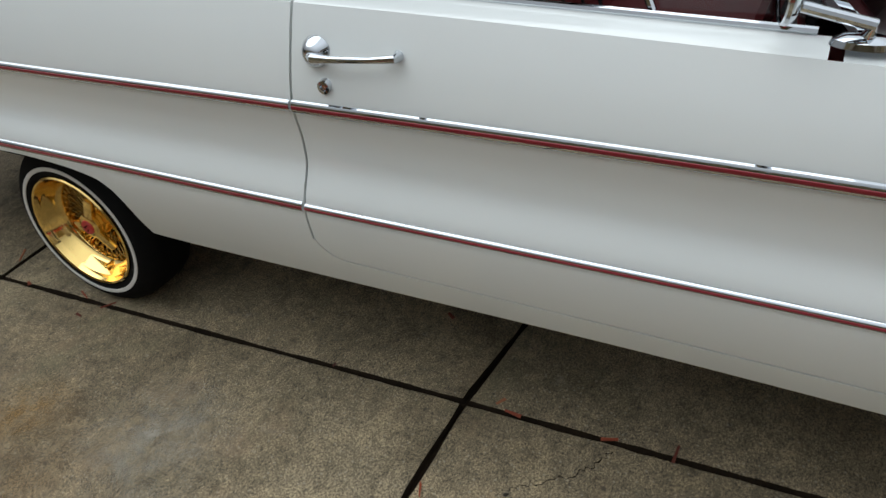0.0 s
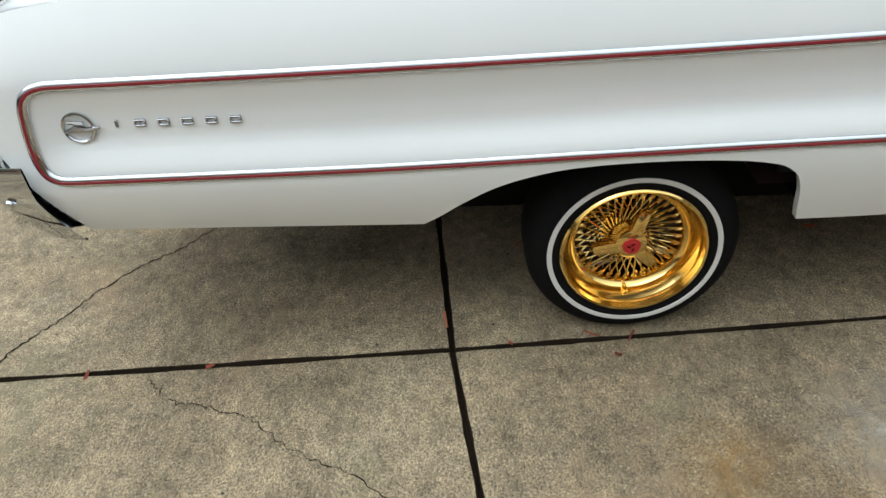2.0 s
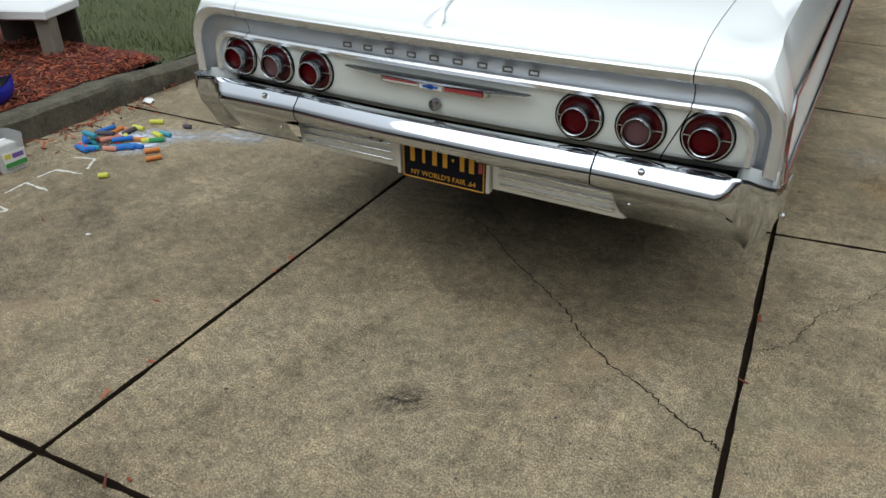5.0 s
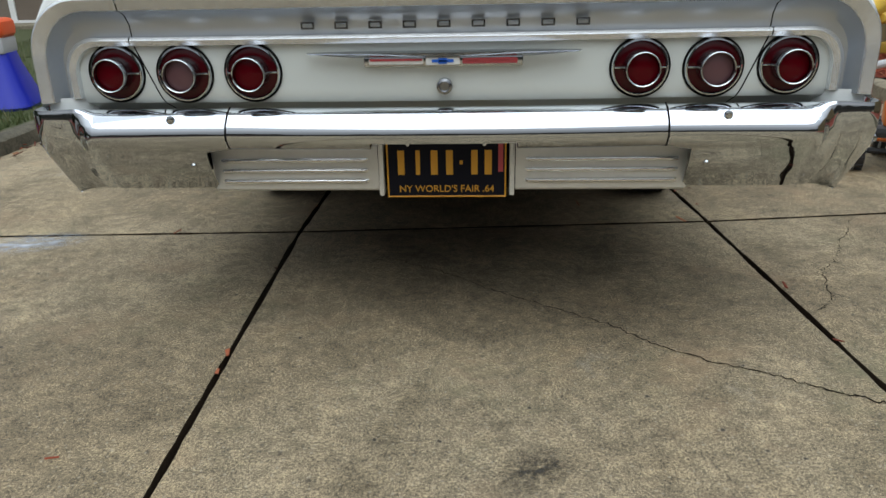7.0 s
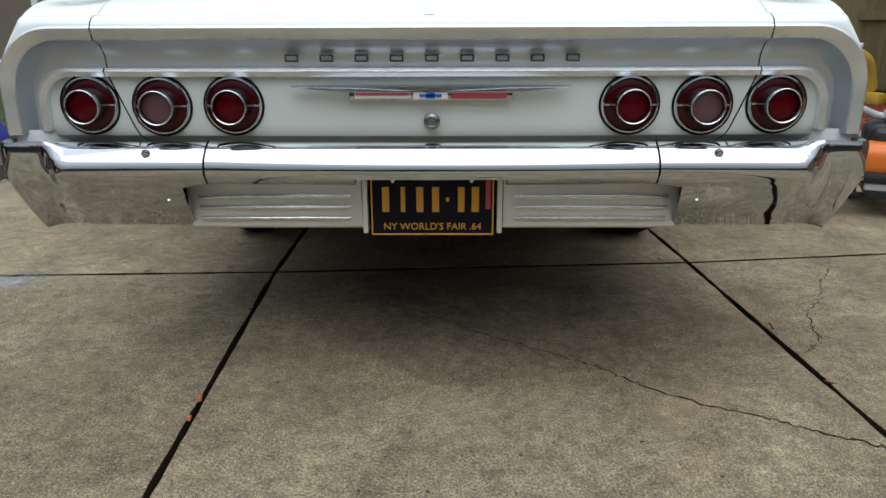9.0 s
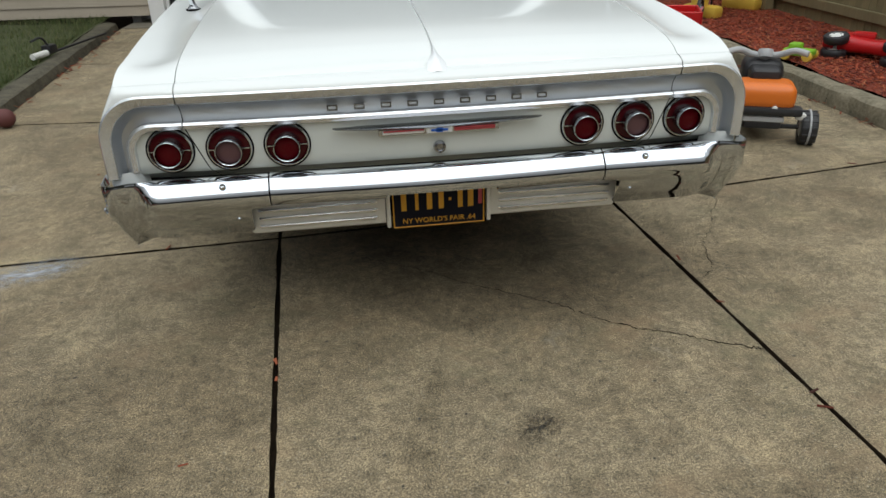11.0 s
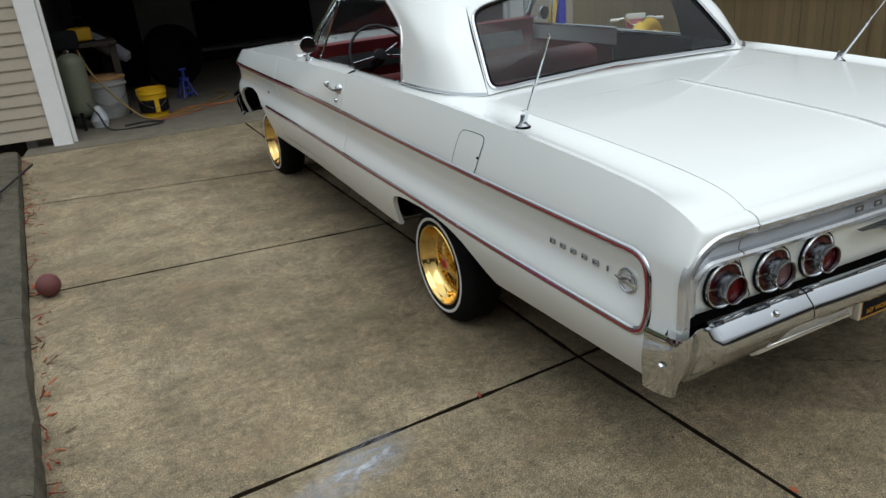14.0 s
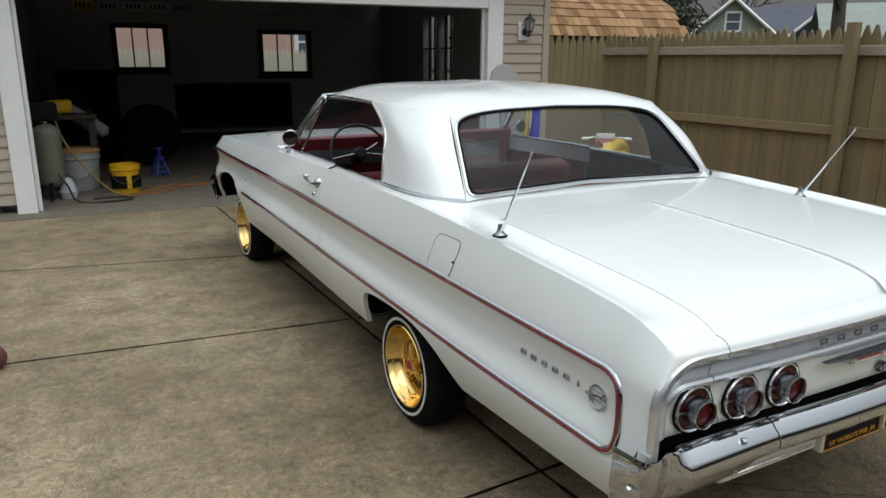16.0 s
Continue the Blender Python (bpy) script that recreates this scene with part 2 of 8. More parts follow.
# ---- ground: slabs, joints, kerbs, beds ----
def concrete(name, warm=0.0, stain=1.0):
    mat = material(name, (0.25, 0.23, 0.19), 0.85)
    src = coords(mat, "Object")
    info = mat.node_tree.nodes.new("ShaderNodeObjectInfo")
    big = noisy(mat, 0.9, 5, 0.62, src)
    mid = noisy(mat, 5.0, 6, 0.68, src)
    fine = noisy(mat, 165.0, 5, 0.85, src)
    grit = noisy(mat, 640.0, 3, 0.7, src)
    c = ramp(mat, big, [(0.28, (0.135, 0.104, 0.063)), (0.5, (0.226, 0.180, 0.114)), (0.74, (0.330, 0.270, 0.180))]).outputs[0]
    c = mixed(mat, 0.6, c, ramp(mat, mid, [(0.30, (0.20, 0.20, 0.17)), (0.5, (0.5, 0.5, 0.5)), (0.70, (0.80, 0.78, 0.74))]).outputs[0], "OVERLAY")
    c = mixed(mat, 0.9, c, ramp(mat, noisy(mat, 26.0, 7, 0.85, src), [(0.34, (0.22, 0.215, 0.20)), (0.5, (0.5, 0.5, 0.5)), (0.66, (0.77, 0.76, 0.73))]).outputs[0], "OVERLAY")
    c = mixed(mat, 0.85, c, ramp(mat, fine, [(0.39, (0.05, 0.05, 0.045)), (0.5, (0.5, 0.5, 0.5)), (0.61, (0.95, 0.94, 0.90))]).outputs[0], "OVERLAY")
    c = mixed(mat, 0.9, c, ramp(mat, grit, [(0.38, (0.06, 0.06, 0.06)), (0.5, (0.5, 0.5, 0.5)), (0.62, (0.95, 0.95, 0.95))]).outputs[0], "OVERLAY")
    # a green and a pink cast in patches
    moss = ramp(mat, noisy(mat, 1.7, 6, 0.75, src, stretch=(0.8, 1.2, 1)), [(0.55, (0, 0, 0)), (0.75, (0.5, 0.5, 0.5))]).outputs[0]
    c = mixed(mat, moss, c, (0.150, 0.150, 0.080))
    # rusty and ochre patches
    rust = ramp(mat, noisy(mat, 2.3, 6, 0.7, src, stretch=(1, 1.4, 1)), [(0.55, (0, 0, 0)), (0.72, (0.6, 0.6, 0.6))]).outputs[0]
    c = mixed(mat, rust, c, (0.27, 0.185, 0.11))
    pale = ramp(mat, noisy(mat, 3.1, 6, 0.75, src, stretch=(1.3, 0.8, 1)), [(0.62, (0, 0, 0)), (0.78, (0.45, 0.45, 0.45))]).outputs[0]
    c = mixed(mat, pale, c, (0.38, 0.36, 0.31))
    # dark pits of all sizes, most of them tiny
    vor = node(mat, "ShaderNodeTexVoronoi", Scale=15.0, Randomness=1.0)
    wire(mat, src, vor.inputs["Vector"])
    part_rgb = mat.node_tree.nodes.new("ShaderNodeSeparateColor")
    wire(mat, vor.outputs["Color"], part_rgb.inputs[0])
    size, wob, rim = (mat.node_tree.nodes.new("ShaderNodeMath") for _ in range(3))
    size.operation, size.inputs[1].default_value = "POWER", 4.0
    wire(mat, part_rgb.outputs[0], size.inputs[0])
    wob.operation, wob.inputs[1].default_value = "MULTIPLY_ADD", 0.13
    wire(mat, noisy(mat, 90, 3, 0.7, src), wob.inputs[0])
    wire(mat, vor.outputs["Distance"], wob.inputs[2])
    rim.operation, rim.inputs[1].default_value = "MULTIPLY_ADD", -0.085
    wire(mat, size.outputs[0], rim.inputs[0])
    wire(mat, wob.outputs[0], rim.inputs[2])
    pit = ramp(mat, rim.outputs[0], [(0.062, (0.95, 0.95, 0.95)), (0.082, (0, 0, 0))]).outputs[0]
    halo = ramp(mat, rim.outputs[0], [(0.06, (0.0, 0.0, 0.0)), (0.085, (0.35, 0.35, 0.35)), (0.12, (0, 0, 0))]).outputs[0]
    c = mixed(mat, halo, c, (0.40, 0.35, 0.26))
    c = mixed(mat, pit, c, (0.030, 0.025, 0.018))
    # peppering of small dark holes and pale grains
    vo2 = node(mat, "ShaderNodeTexVoronoi", Scale=34.0, Randomness=1.0)
    wire(mat, src, vo2.inputs["Vector"])
    keep = ramp(mat, noisy(mat, 14.0, 3, 0.6, src), [(0.52, (0, 0, 0)), (0.66, (1, 1, 1))]).outputs[0]
    hole = ramp(mat, vo2.outputs["Distance"], [(0.13, (0.8, 0.8, 0.8)), (0.26, (0, 0, 0))]).outputs[0]
    both = mixed(mat, 1.0, hole, keep, "MULTIPLY")
    c = mixed(mat, both, c, (0.065, 0.055, 0.04))
    vo3 = node(mat, "ShaderNodeTexVoronoi", Scale=52.0, Randomness=1.0)
    wire(mat, src, vo3.inputs["Vector"])
    grain = ramp(mat, vo3.outputs["Distance"], [(0.10, (0.5, 0.5, 0.5)), (0.20, (0, 0, 0))]).outputs[0]
    c = mixed(mat, grain, c, (0.46, 0.41, 0.31))
    wire(mat, c, bsdf(mat).inputs["Base Color"])
    bumped(mat, grit, 0.5, 0.003)
    return mat


slab_mat = concrete("weathered_concrete")
kerb_mat = grained("mossy_kerb_concrete", (0.060, 0.055, 0.032), (0.34, 0.295, 0.21), 45, 0.9, 1.0)
dirt_mat = grained("joint_dirt", (0.010, 0.008, 0.006), (0.030, 0.020, 0.012), 60, 0.95, 0.6, spec=0.05)
crack_mat = grained("crack_dirt", (0.010, 0.009, 0.007), (0.026, 0.020, 0.013), 80, 0.95, 0.3, spec=0.05)
mulch_mat = grained("red_mulch_bed", (0.035, 0.010, 0.007), (0.17, 0.032, 0.016), 90, 0.9, 1.0)
lawn_mat = grained("lawn_soil", (0.035, 0.045, 0.014), (0.075, 0.085, 0.03), 30, 0.95, 0.8)

# corners of the slabs: columns from the kerb to the far edge, rows towards the garage
COLS = [
    [(-2.50, -3.25), (-2.54, -1.30), (-2.60, 0.80), (-2.66, 3.09), (-2.73, 5.08), (-2.80, 7.06)],
    [(-0.45, -3.20), (-0.52, -1.15), (-0.61, 0.885), (-0.61, 2.85), (-0.61, 4.60), (-0.60, 6.86)],
    [(1.14, -3.10), (1.06, -1.03), (0.957, 1.00), (0.85, 2.69), (0.75, 4.42), (0.68, 6.70)],
    [(2.95, -3.0), (2.95, -0.90), (2.95, 1.27), (2.92, 2.66), (2.92, 4.25), (3.0, 6.50)],
]


def slab(parent, corners, gap=0.0062):
    """One slab with eased edges; the corners run anticlockwise."""
    c = [Vector((x, y)) for x, y in corners]
    mid = sum(c, Vector((0, 0))) / 4
    rings = []
    for inset, z in ((gap, -0.10), (gap, -0.006), (gap + 0.003, -0.0015), (gap + 0.008, 0.0)):
        ring = []
        for i in range(4):
            a, b = c[i], c[(i + 1) % 4]
            n = 44
            for k in range(n):
                p = a.lerp(b, k / n)
                w = inset + 0.0045 * noise.noise((p.x * 9, p.y * 9, 1.7)) + 0.0035 * noise.noise((p.x * 34, p.y * 34, 5))
                d = mid - p
                q = p + Vector((math.copysign(w, d.x) if abs(d.x) > 0.3 else 0, math.copysign(w, d.y) if abs(d.y) > 0.3 else 0))
                ring.append((q.x, q.y, z))
        rings.append(ring)
    v, f = grid(rings, closed=True)
    n = len(rings[0])
    f = f + [tuple(range(len(v) - n, len(v)))]
    o = part("slab", (v, f), slab_mat, parent)
    o.data.materials.append(dirt_mat)
    for q in o.data.polygons:
        if q.center.z < -0.0022:
            q.material_index = 1
    return o


ground = tagged(part("ground", grid([[(x, y, -0.06) for x in (-60, -8, 0, 8, 60)] for y in (-60, -8, 0, 8, 90)]), dirt_mat), "dark bare soil under the paving and out to the horizon", "ground", kind="structure")
driveway = thing("pavement", "weathered grey-brown concrete driveway of large slabs with dirty open joints", "driveway", kind="structure")
part("joint_fill", grid([[(x, y, -0.022) for x in (-2.6, 0, 2.8, 3.5)] for y in (-7, -3, 0, 4, 7.0)]), dirt_mat, driveway)
for i in range(3):
    for j in range(5):
        slab(driveway, [COLS[i][j], COLS[i + 1][j], COLS[i + 1][j + 1], COLS[i][j + 1]])
slab(driveway, [(-2.4, -7.0), (2.8, -7.0), (2.95, -3.02), (-2.5, -3.27)])


def ribbon(points, widths, z=0.0016, seed=0, shake=0.008):
    """A thin ragged strip along points on the ground."""
    rnd = random.Random(seed)
    pts = [Vector((*p[:2], 0)) for p in arc_path([(x, y, 0) for x, y in points], 10)]
    a, b = [], []
    for i, p in enumerate(pts):
        t = (pts[min(i + 1, len(pts) - 1)] - pts[max(i - 1, 0)]).normalized()
        n = Vector((-t.y, t.x, 0))
        k = i / (len(pts) - 1)
        w = (widths[0] * (1 - k) + widths[1] * k) * rnd.uniform(0.5, 1.4)
        p = p + n * rnd.uniform(-shake, shake)
        a.append((p.x + n.x * w, p.y + n.y * w, z))
        b.append((p.x - n.x * w, p.y - n.y * w, z))
    return grid([a, b])


# ---- the car: x to its right, y ahead, the tail lamps at y = 0 ----
car = thing("car", "white two-door hardtop classic car with gold wire wheels and chrome bumpers", "car")


def curve(*pairs):
    """A smooth line through points that does not overshoot between them."""
    xs, ys = [p[0] for p in pairs], [p[1] for p in pairs]
    n = len(xs)
    d = [(ys[i + 1] - ys[i]) / (xs[i + 1] - xs[i]) for i in range(n - 1)]
    m = [d[0]] + [0.0 if d[i - 1] * d[i] <= 0 else 2 * d[i - 1] * d[i] / (d[i - 1] + d[i]) for i in range(1, n - 1)] + [d[-1]]

    def value(t):
        if t <= xs[0]:
            return ys[0]
        if t >= xs[-1]:
            return ys[-1]
        i = next(k for k in range(n - 1) if t <= xs[k + 1])
        h = xs[i + 1] - xs[i]
        u = (t - xs[i]) / h
        return (2 * u ** 3 - 3 * u * u + 1) * ys[i] + (u ** 3 - 2 * u * u + u) * h * m[i] + (3 * u * u - 2 * u ** 3) * ys[i + 1] + (u ** 3 - u * u) * h * m[i + 1]

    return value


z_bot = curve((-0.1, 0.415), (0.15, 0.412), (0.95, 0.395), (1.83, 0.372), (2.4, 0.388), (3.3, 0.415), (4.2, 0.42), (5.1, 0.45))
z_lt = curve((0, 0.573), (0.8, 0.578), (1.5, 0.595), (2.4, 0.612), (3.4, 0.635), (5.1, 0.655))
z_ut = curve((0, 0.790), (0.8, 0.799), (1.5, 0.811), (2.4, 0.833), (3.4, 0.850), (5.1, 0.855))
z_top = curve((-0.03, 0.880), (0.0, 0.90), (0.05, 0.922), (0.12, 0.938), (0.25, 0.953), (0.5, 0.972), (1.0, 0.997), (1.5, 1.013), (2.5, 1.018), (3.3, 1.008), (4.2, 0.985), (4.8, 0.965), (5.1, 0.93))
width = curve((-0.04, 0.966), (0.02, 0.975), (0.12, 0.979), (0.6, 0.982), (2.0, 0.985), (3.6, 0.985), (4.4, 0.978), (4.9, 0.962), (5.1, 0.93))
rear_arch = curve((0.950, 0.395), (1.0, 0.432), (1.035, 0.461), (1.125, 0.516), (1.20, 0.542), (1.29, 0.560), (1.4, 0.568), (1.5, 0.570), (1.64, 0.565), (1.74, 0.550), (1.785, 0.522), (1.808, 0.475), (1.820, 0.42), (1.832, 0.372))
front_arch = curve((4.02, 0.42), (4.05, 0.53), (4.13, 0.62), (4.30, 0.69), (4.5, 0.708), (4.7, 0.69), (4.86, 0.62), (4.93, 0.52), (4.95, 0.45))


def z_low(y):
    z = z_bot(y)
    if 0.95 < y < 1.832:
        z = max(z, rear_arch(y))
    if 4.02 < y < 4.95:
        z = max(z, front_arch(y))
    return z


def side_x(y, z):
    """Half the body's width at a height."""
    b, l, u, t, w = z_bot(y), z_lt(y), z_ut(y), z_top(y), width(y)
    flute = smooth01((y - 0.085) / 0.11)
    if z <= l:
        s = min(1, max(0, (z - b) / (l - b)))
        return w - 0.050 * (1 - s) ** 1.7 - 0.004 * smooth01((s - 0.93) / 0.07)
    if z <= u:
        s = (z - l) / (u - l)
        return w - 0.004 - flute * (0.034 * smooth01(s / 0.46) - 0.012 * smooth01((s - 0.60) / 0.4)) - (1 - flute) * 0.014 * s
    s = min(1, (z - u) / (t - u))
    return w - 0.018 - 0.008 * flute - 0.056 * s ** 1.35


y_end = curve((0.40, 0.15), (0.56, 0.07), (0.62, 0.035), (0.66, 0.022), (0.72, 0.014), (0.85, 0.012), (0.90, 0.020), (0.95, 0.03))


def side_point(y, z, out=0.0, tail=True):
    yy = y + (y_end(z) * max(0.0, 1 - y / 0.3) if tail and y < 0.3 else 0.0)
    return (side_x(yy, z) + out, yy, z)


def spread(a, b, n):
    return [a + (b - a) * i / n for i in range(n + 1)]


def side_patch(ys, low, high, depth=0.022, counts=(8, 14, 14)):
    """A body panel between two heights, with its edges turned in."""
    cols = []
    for y in ys:
        lo, hi = low(y), high(y)
        marks = [lo] + [m for m in (z_lt(y), z_ut(y))] + [hi]
        marks = [min(max(m, lo), hi) for m in marks]
        zs = []
        for (a, b), n in zip(zip(marks, marks[1:]), counts):
            zs += spread(a, b, n)[:-1]
        zs.append(hi)
        col = [side_point(y, z) for z in zs]
        cols.append(col)
    for col in cols:
        a, b = col[0], col[-1]
        col.insert(0, (a[0] - depth, a[1], a[2] + 0.001))
        if high is not z_top:
            col.append((b[0] - depth, b[1], b[2] - 0.001))
    first = [(p[0] - depth, p[1] + 0.001, p[2]) for p in cols[0]]
    last = [(p[0] - depth, p[1] - 0.001, p[2]) for p in cols[-1]]
    return grid([first] + cols + [last])


def pair(name, geo, mat, label=""):
    part(name, geo, mat, car, label)
    part(name, mirrored(geo), mat, car, label)


DOOR_R, DOOR_F = 2.410, 3.715
quarter_ys = spread(0, 0.12, 6) + spread(0.12, 0.94, 16)[1:] + spread(0.95, 1.3, 18) + spread(1.3, 1.74, 12)[1:] + spread(1.74, 1.84, 14)[1:] + spread(1.84, DOOR_R - 0.003, 8)[1:]


def door_low(y):
    r = 0.075
    z = 0.474 + 0.012 * (y - DOOR_R)
    k = y - DOOR_R
    return z + (r - math.sqrt(max(0, r * r - (r - k) ** 2)) if k < r else 0)


door_ys = [DOOR_R + 0.003 + 0.075 * (1 - math.cos(t)) for t in spread(0, math.pi / 2, 8)] + spread(DOOR_R + 0.09, DOOR_F - 0.003, 18)
fender_ys = spread(DOOR_F + 0.003, 4.0, 6) + spread(4.02, 4.2, 12) + spread(4.2, 4.8, 14)[1:] + spread(4.8, 4.96, 12)[1:] + spread(4.96, 5.06, 3)[1:]
pair("quarter_panel", side_patch(quarter_ys, z_low, z_top), paint)
pair("door", side_patch(door_ys, door_low, z_top), paint, "white car door with chrome handle")
pair("front_fender", side_patch(fender_ys, z_low, z_top), paint)
pair("rocker_panel", side_patch([DOOR_R - 0.003] + door_ys + [DOOR_F + 0.003], z_bot, lambda y: door_low(max(y, DOOR_R + 0.003)) - 0.005, counts=(10, 2, 2)), paint)
# dark jambs behind the panel gaps
for yy in (DOOR_R, DOOR_F):
    g = grid([[(side_x(yy, z) - 0.020, yy - 0.02, z) for z in spread(0.40, 1.0, 24)], [(side_x(yy, z) - 0.020, yy + 0.02, z) for z in spread(0.40, 1.0, 24)]])
    pair("door_jamb", g, gap_black)
pair("sill_gap", grid([[(side_x(y, 0.47) - 0.020, y, 0.455) for y in spread(DOOR_R, DOOR_F, 20)], [(side_x(y, 0.47) - 0.022, y, 0.56) for y in spread(DOOR_R, DOOR_F, 20)]]), gap_black)
# inner wheel houses and underbody
for yc, r in ((1.46, 0.47), (4.49, 0.50)):
    rows = []
    for x in (0.925, 0.45):
        rows.append([(x, yc - r * math.cos(t), (0.415 if yc < 2 else 0.50) + (0.155 if yc < 2 else 0.21) * math.sin(t) ** 0.6) for t in spread(0.0, math.pi, 24)])
    rows.append([(0.45, yc - r * 0.2 * math.cos(t), 0.36) for t in spread(0.0, math.pi, 24)])
    pair("wheel_house", grid(rows), black)
under = [[(x, y, z_bot(y) - (0.02 if abs(x) < 0.6 else -0.03)) for x in (-0.90, -0.6, 0, 0.6, 0.90)] for y in (0.12, 0.95)]
part("underbody", grid(under), black, car)
part("underbody", grid([[(x, y, z_bot(y) - (0.02 if abs(x) < 0.5 else -0.03)) for x in (-0.90, -0.5, 0, 0.5, 0.90)] for y in (1.84, 2.5, 3.3, 4.0)]), black, car)
part("underbody", grid([[(x, y, 0.37) for x in (-0.44, 0, 0.44)] for y in (0.95, 1.4, 1.84)]), black, car)
part("underbody", grid([[(x, y, 0.40) for x in (-0.44, 0, 0.44)] for y in (4.0, 4.5, 5.0)]), black, car)
for sx in (-1, 1):
    # barely seen frame rails and dark inner wheel-well walls, added to block light
    part("frame_rail", box((0.10, 3.6, 0.19), (sx * 0.52, 2.80, 0.295), 0.01, 1), black, car)
    for y0, y1, z1 in ((0.97, 1.83, 0.56), (4.03, 4.93, 0.68)):
        part("wheel_well", box((0.02, y1 - y0, z1 - 0.27), (sx * 0.635, (y0 + y1) / 2, (z1 + 0.27) / 2)), black, car)
part("fuel_tank", box((0.90, 0.62, 0.12), (0, 0.62, 0.392), 0.03, 2), black, car)
# more barely seen underbody shapes, added to deepen the shade below the car
for sx in (-1, 1):
    part("muffler", moved(lathe([(0.0, -0.30), (0.05, -0.295), (0.075, -0.27), (0.075, 0.27), (0.05, 0.295), (0.0, 0.30)], 18, "y"), pose(sx * 0.64, 0.75, 0.375)), black, car)
part("cross_member", box((0.94, 0.12, 0.10), (0, 2.2, 0.32), 0.01, 1), black, car)
part("transmission", box((0.40, 1.3, 0.14), (0, 3.0, 0.32), 0.04, 2), black, car)
part("rear_axle", join(lathe([(0.04, -0.66), (0.04, -0.1), (0.12, -0.06), (0.12, 0.06), (0.04, 0.1), (0.04, 0.66)], 14)), black, car).location = (0, 1.49, 0.285)

# ---- top surfaces ----
deck_c = curve((-0.03, 0.872), (0.0, 0.905), (0.03, 0.928), (0.07, 0.942), (0.14, 0.957), (0.28, 0.972), (0.6, 0.990), (1.04, 1.007), (1.42, 1.016), (3.3, 1.03), (4.0, 1.02), (4.8, 0.985), (5.1, 0.93))


def top_edge(y):
    """Where the side turns into the top."""
    return side_point(y, z_top(y))


GAP_X = 0.738


def deck_z(x, y):
    e = top_edge(y)
    k = min(1, abs(x) / e[0])
    dish = math.sin(math.pi * min(1, max(0, (abs(x) - GAP_X) / (e[0] - GAP_X)))) ** 0.8
    return deck_c(y) + (e[2] - deck_c(y)) * k ** 2.2 - 0.019 * dish * smooth01((y - 0.0) / 0.2) * smooth01((1.6 - y) / 0.5)


def deck_strip(ys, xa, xb, n, lip=None):
    rows = []
    for y in ys:
        e = top_edge(y)
        row = []
        for i in range(n + 1):
            a = xa(y, e)
            b = xb(y, e)
            x = a + (b - a) * i / n
            yy = y + (e[1] - y)
            row.append((x, yy, deck_z(x, y)))
        rows.append(row)
    return rows


lid_ys = spread(0, 0.14, 10) + spread(0.14, 1.037, 14)[1:]
rows = deck_strip(lid_ys, lambda y, e: -GAP_X + 0.0012, lambda y, e: GAP_X - 0.0012, 40)
rows = rows + [[(p[0], p[1], p[2] - 0.02) for p in rows[-1]]]
rows = [[(r[0][0], r[0][1], r[0][2] - 0.02)] + r + [(r[-1][0], r[-1][1], r[-1][2] - 0.02)] for r in rows]
LID_EDGE = [Vector(p) for p in rows[0][1:-1]]
trunk = part("trunk_lid", grid(rows), paint, car, "white trunk lid with a chrome centre spine")
rows = deck_strip(lid_ys + [1.043], lambda y, e: GAP_X + 0.0012, lambda y, e: e[0], 12)
QUARTER_EDGE = [Vector(p) for p in rows[0]]
rows = [[(r[0][0], r[0][1], r[0][2] - 0.02)] + r for r in rows]
pair("quarter_top", grid(rows), paint)
for s in (-1, 1):
    part("lid_gap", grid([[(s * (GAP_X - 0.01), top_edge(y)[1], deck_z(GAP_X, y) - 0.016), (s * (GAP_X + 0.01), top_edge(y)[1], deck_z(GAP_X, y) - 0.016)] for y in lid_ys]), gap_black, car)
part("lid_gap", grid([[(x, 1.028, deck_z(x, 1.03) - 0.015), (x, 1.052, deck_z(x, 1.05) - 0.015)] for x in spread(-0.75, 0.75, 20)]), gap_black, car)


def glass_base(x):
    return 1.335 + 0.065 * max(0, 1 - (x / 0.70) ** 2)


rows = []
for x in spread(-0.70, 0.70, 40):
    r = [(x, y, deck_z(x, y)) for y in spread(1.0395, glass_base(x) + 0.02, 8)]
    rows.append([(r[0][0], r[0][1], r[0][2] - 0.02)] + r)
part("deck_panel", grid(rows), paint, car)
pillar_x = curve((1.335, 0.700), (1.38, 0.765), (1.44, 0.805), (1.55, 0.838), (1.7, 0.848), (1.85, 0.850), (3.4, 0.835))
rows = []
for y in spread(1.043, 1.335, 8):
    e = top_edge(y)
    rows.append([(x, y, deck_z(x, y)) for x in spread(0.70, e[0], 8)])
for y in spread(1.335, DOOR_R - 0.003, 22)[1:]:
    e = top_edge(y)
    a = min(pillar_x(y) - 0.01, e[0] - 0.006)
    rows.append([(a + (e[0] - a) * i / 8, y, e[2] + 0.008 * smooth01(1 - i / 8)) for i in range(9)])
pair("quarter_shoulder", grid(rows), paint)
rows = []
for y in spread(DOOR_R + 0.003, 3.32, 14):
    e = top_edge(y)
    rows.append([(e[0], y, e[2]), (e[0] - 0.012, y, e[2] + 0.006), (e[0] - 0.03, y, e[2] + 0.011), (0.857, y, e[2] + 0.017), (0.849, y, e[2] + 0.015), (0.847, y, e[2] - 0.08)])
pair("door_sill_top", grid(rows), paint)
rows = deck_strip(spread(3.34, 5.06, 24), lambda y, e: -e[0] + 0.0, lambda y, e: e[0], 40)
part("hood", grid(rows), paint, car)
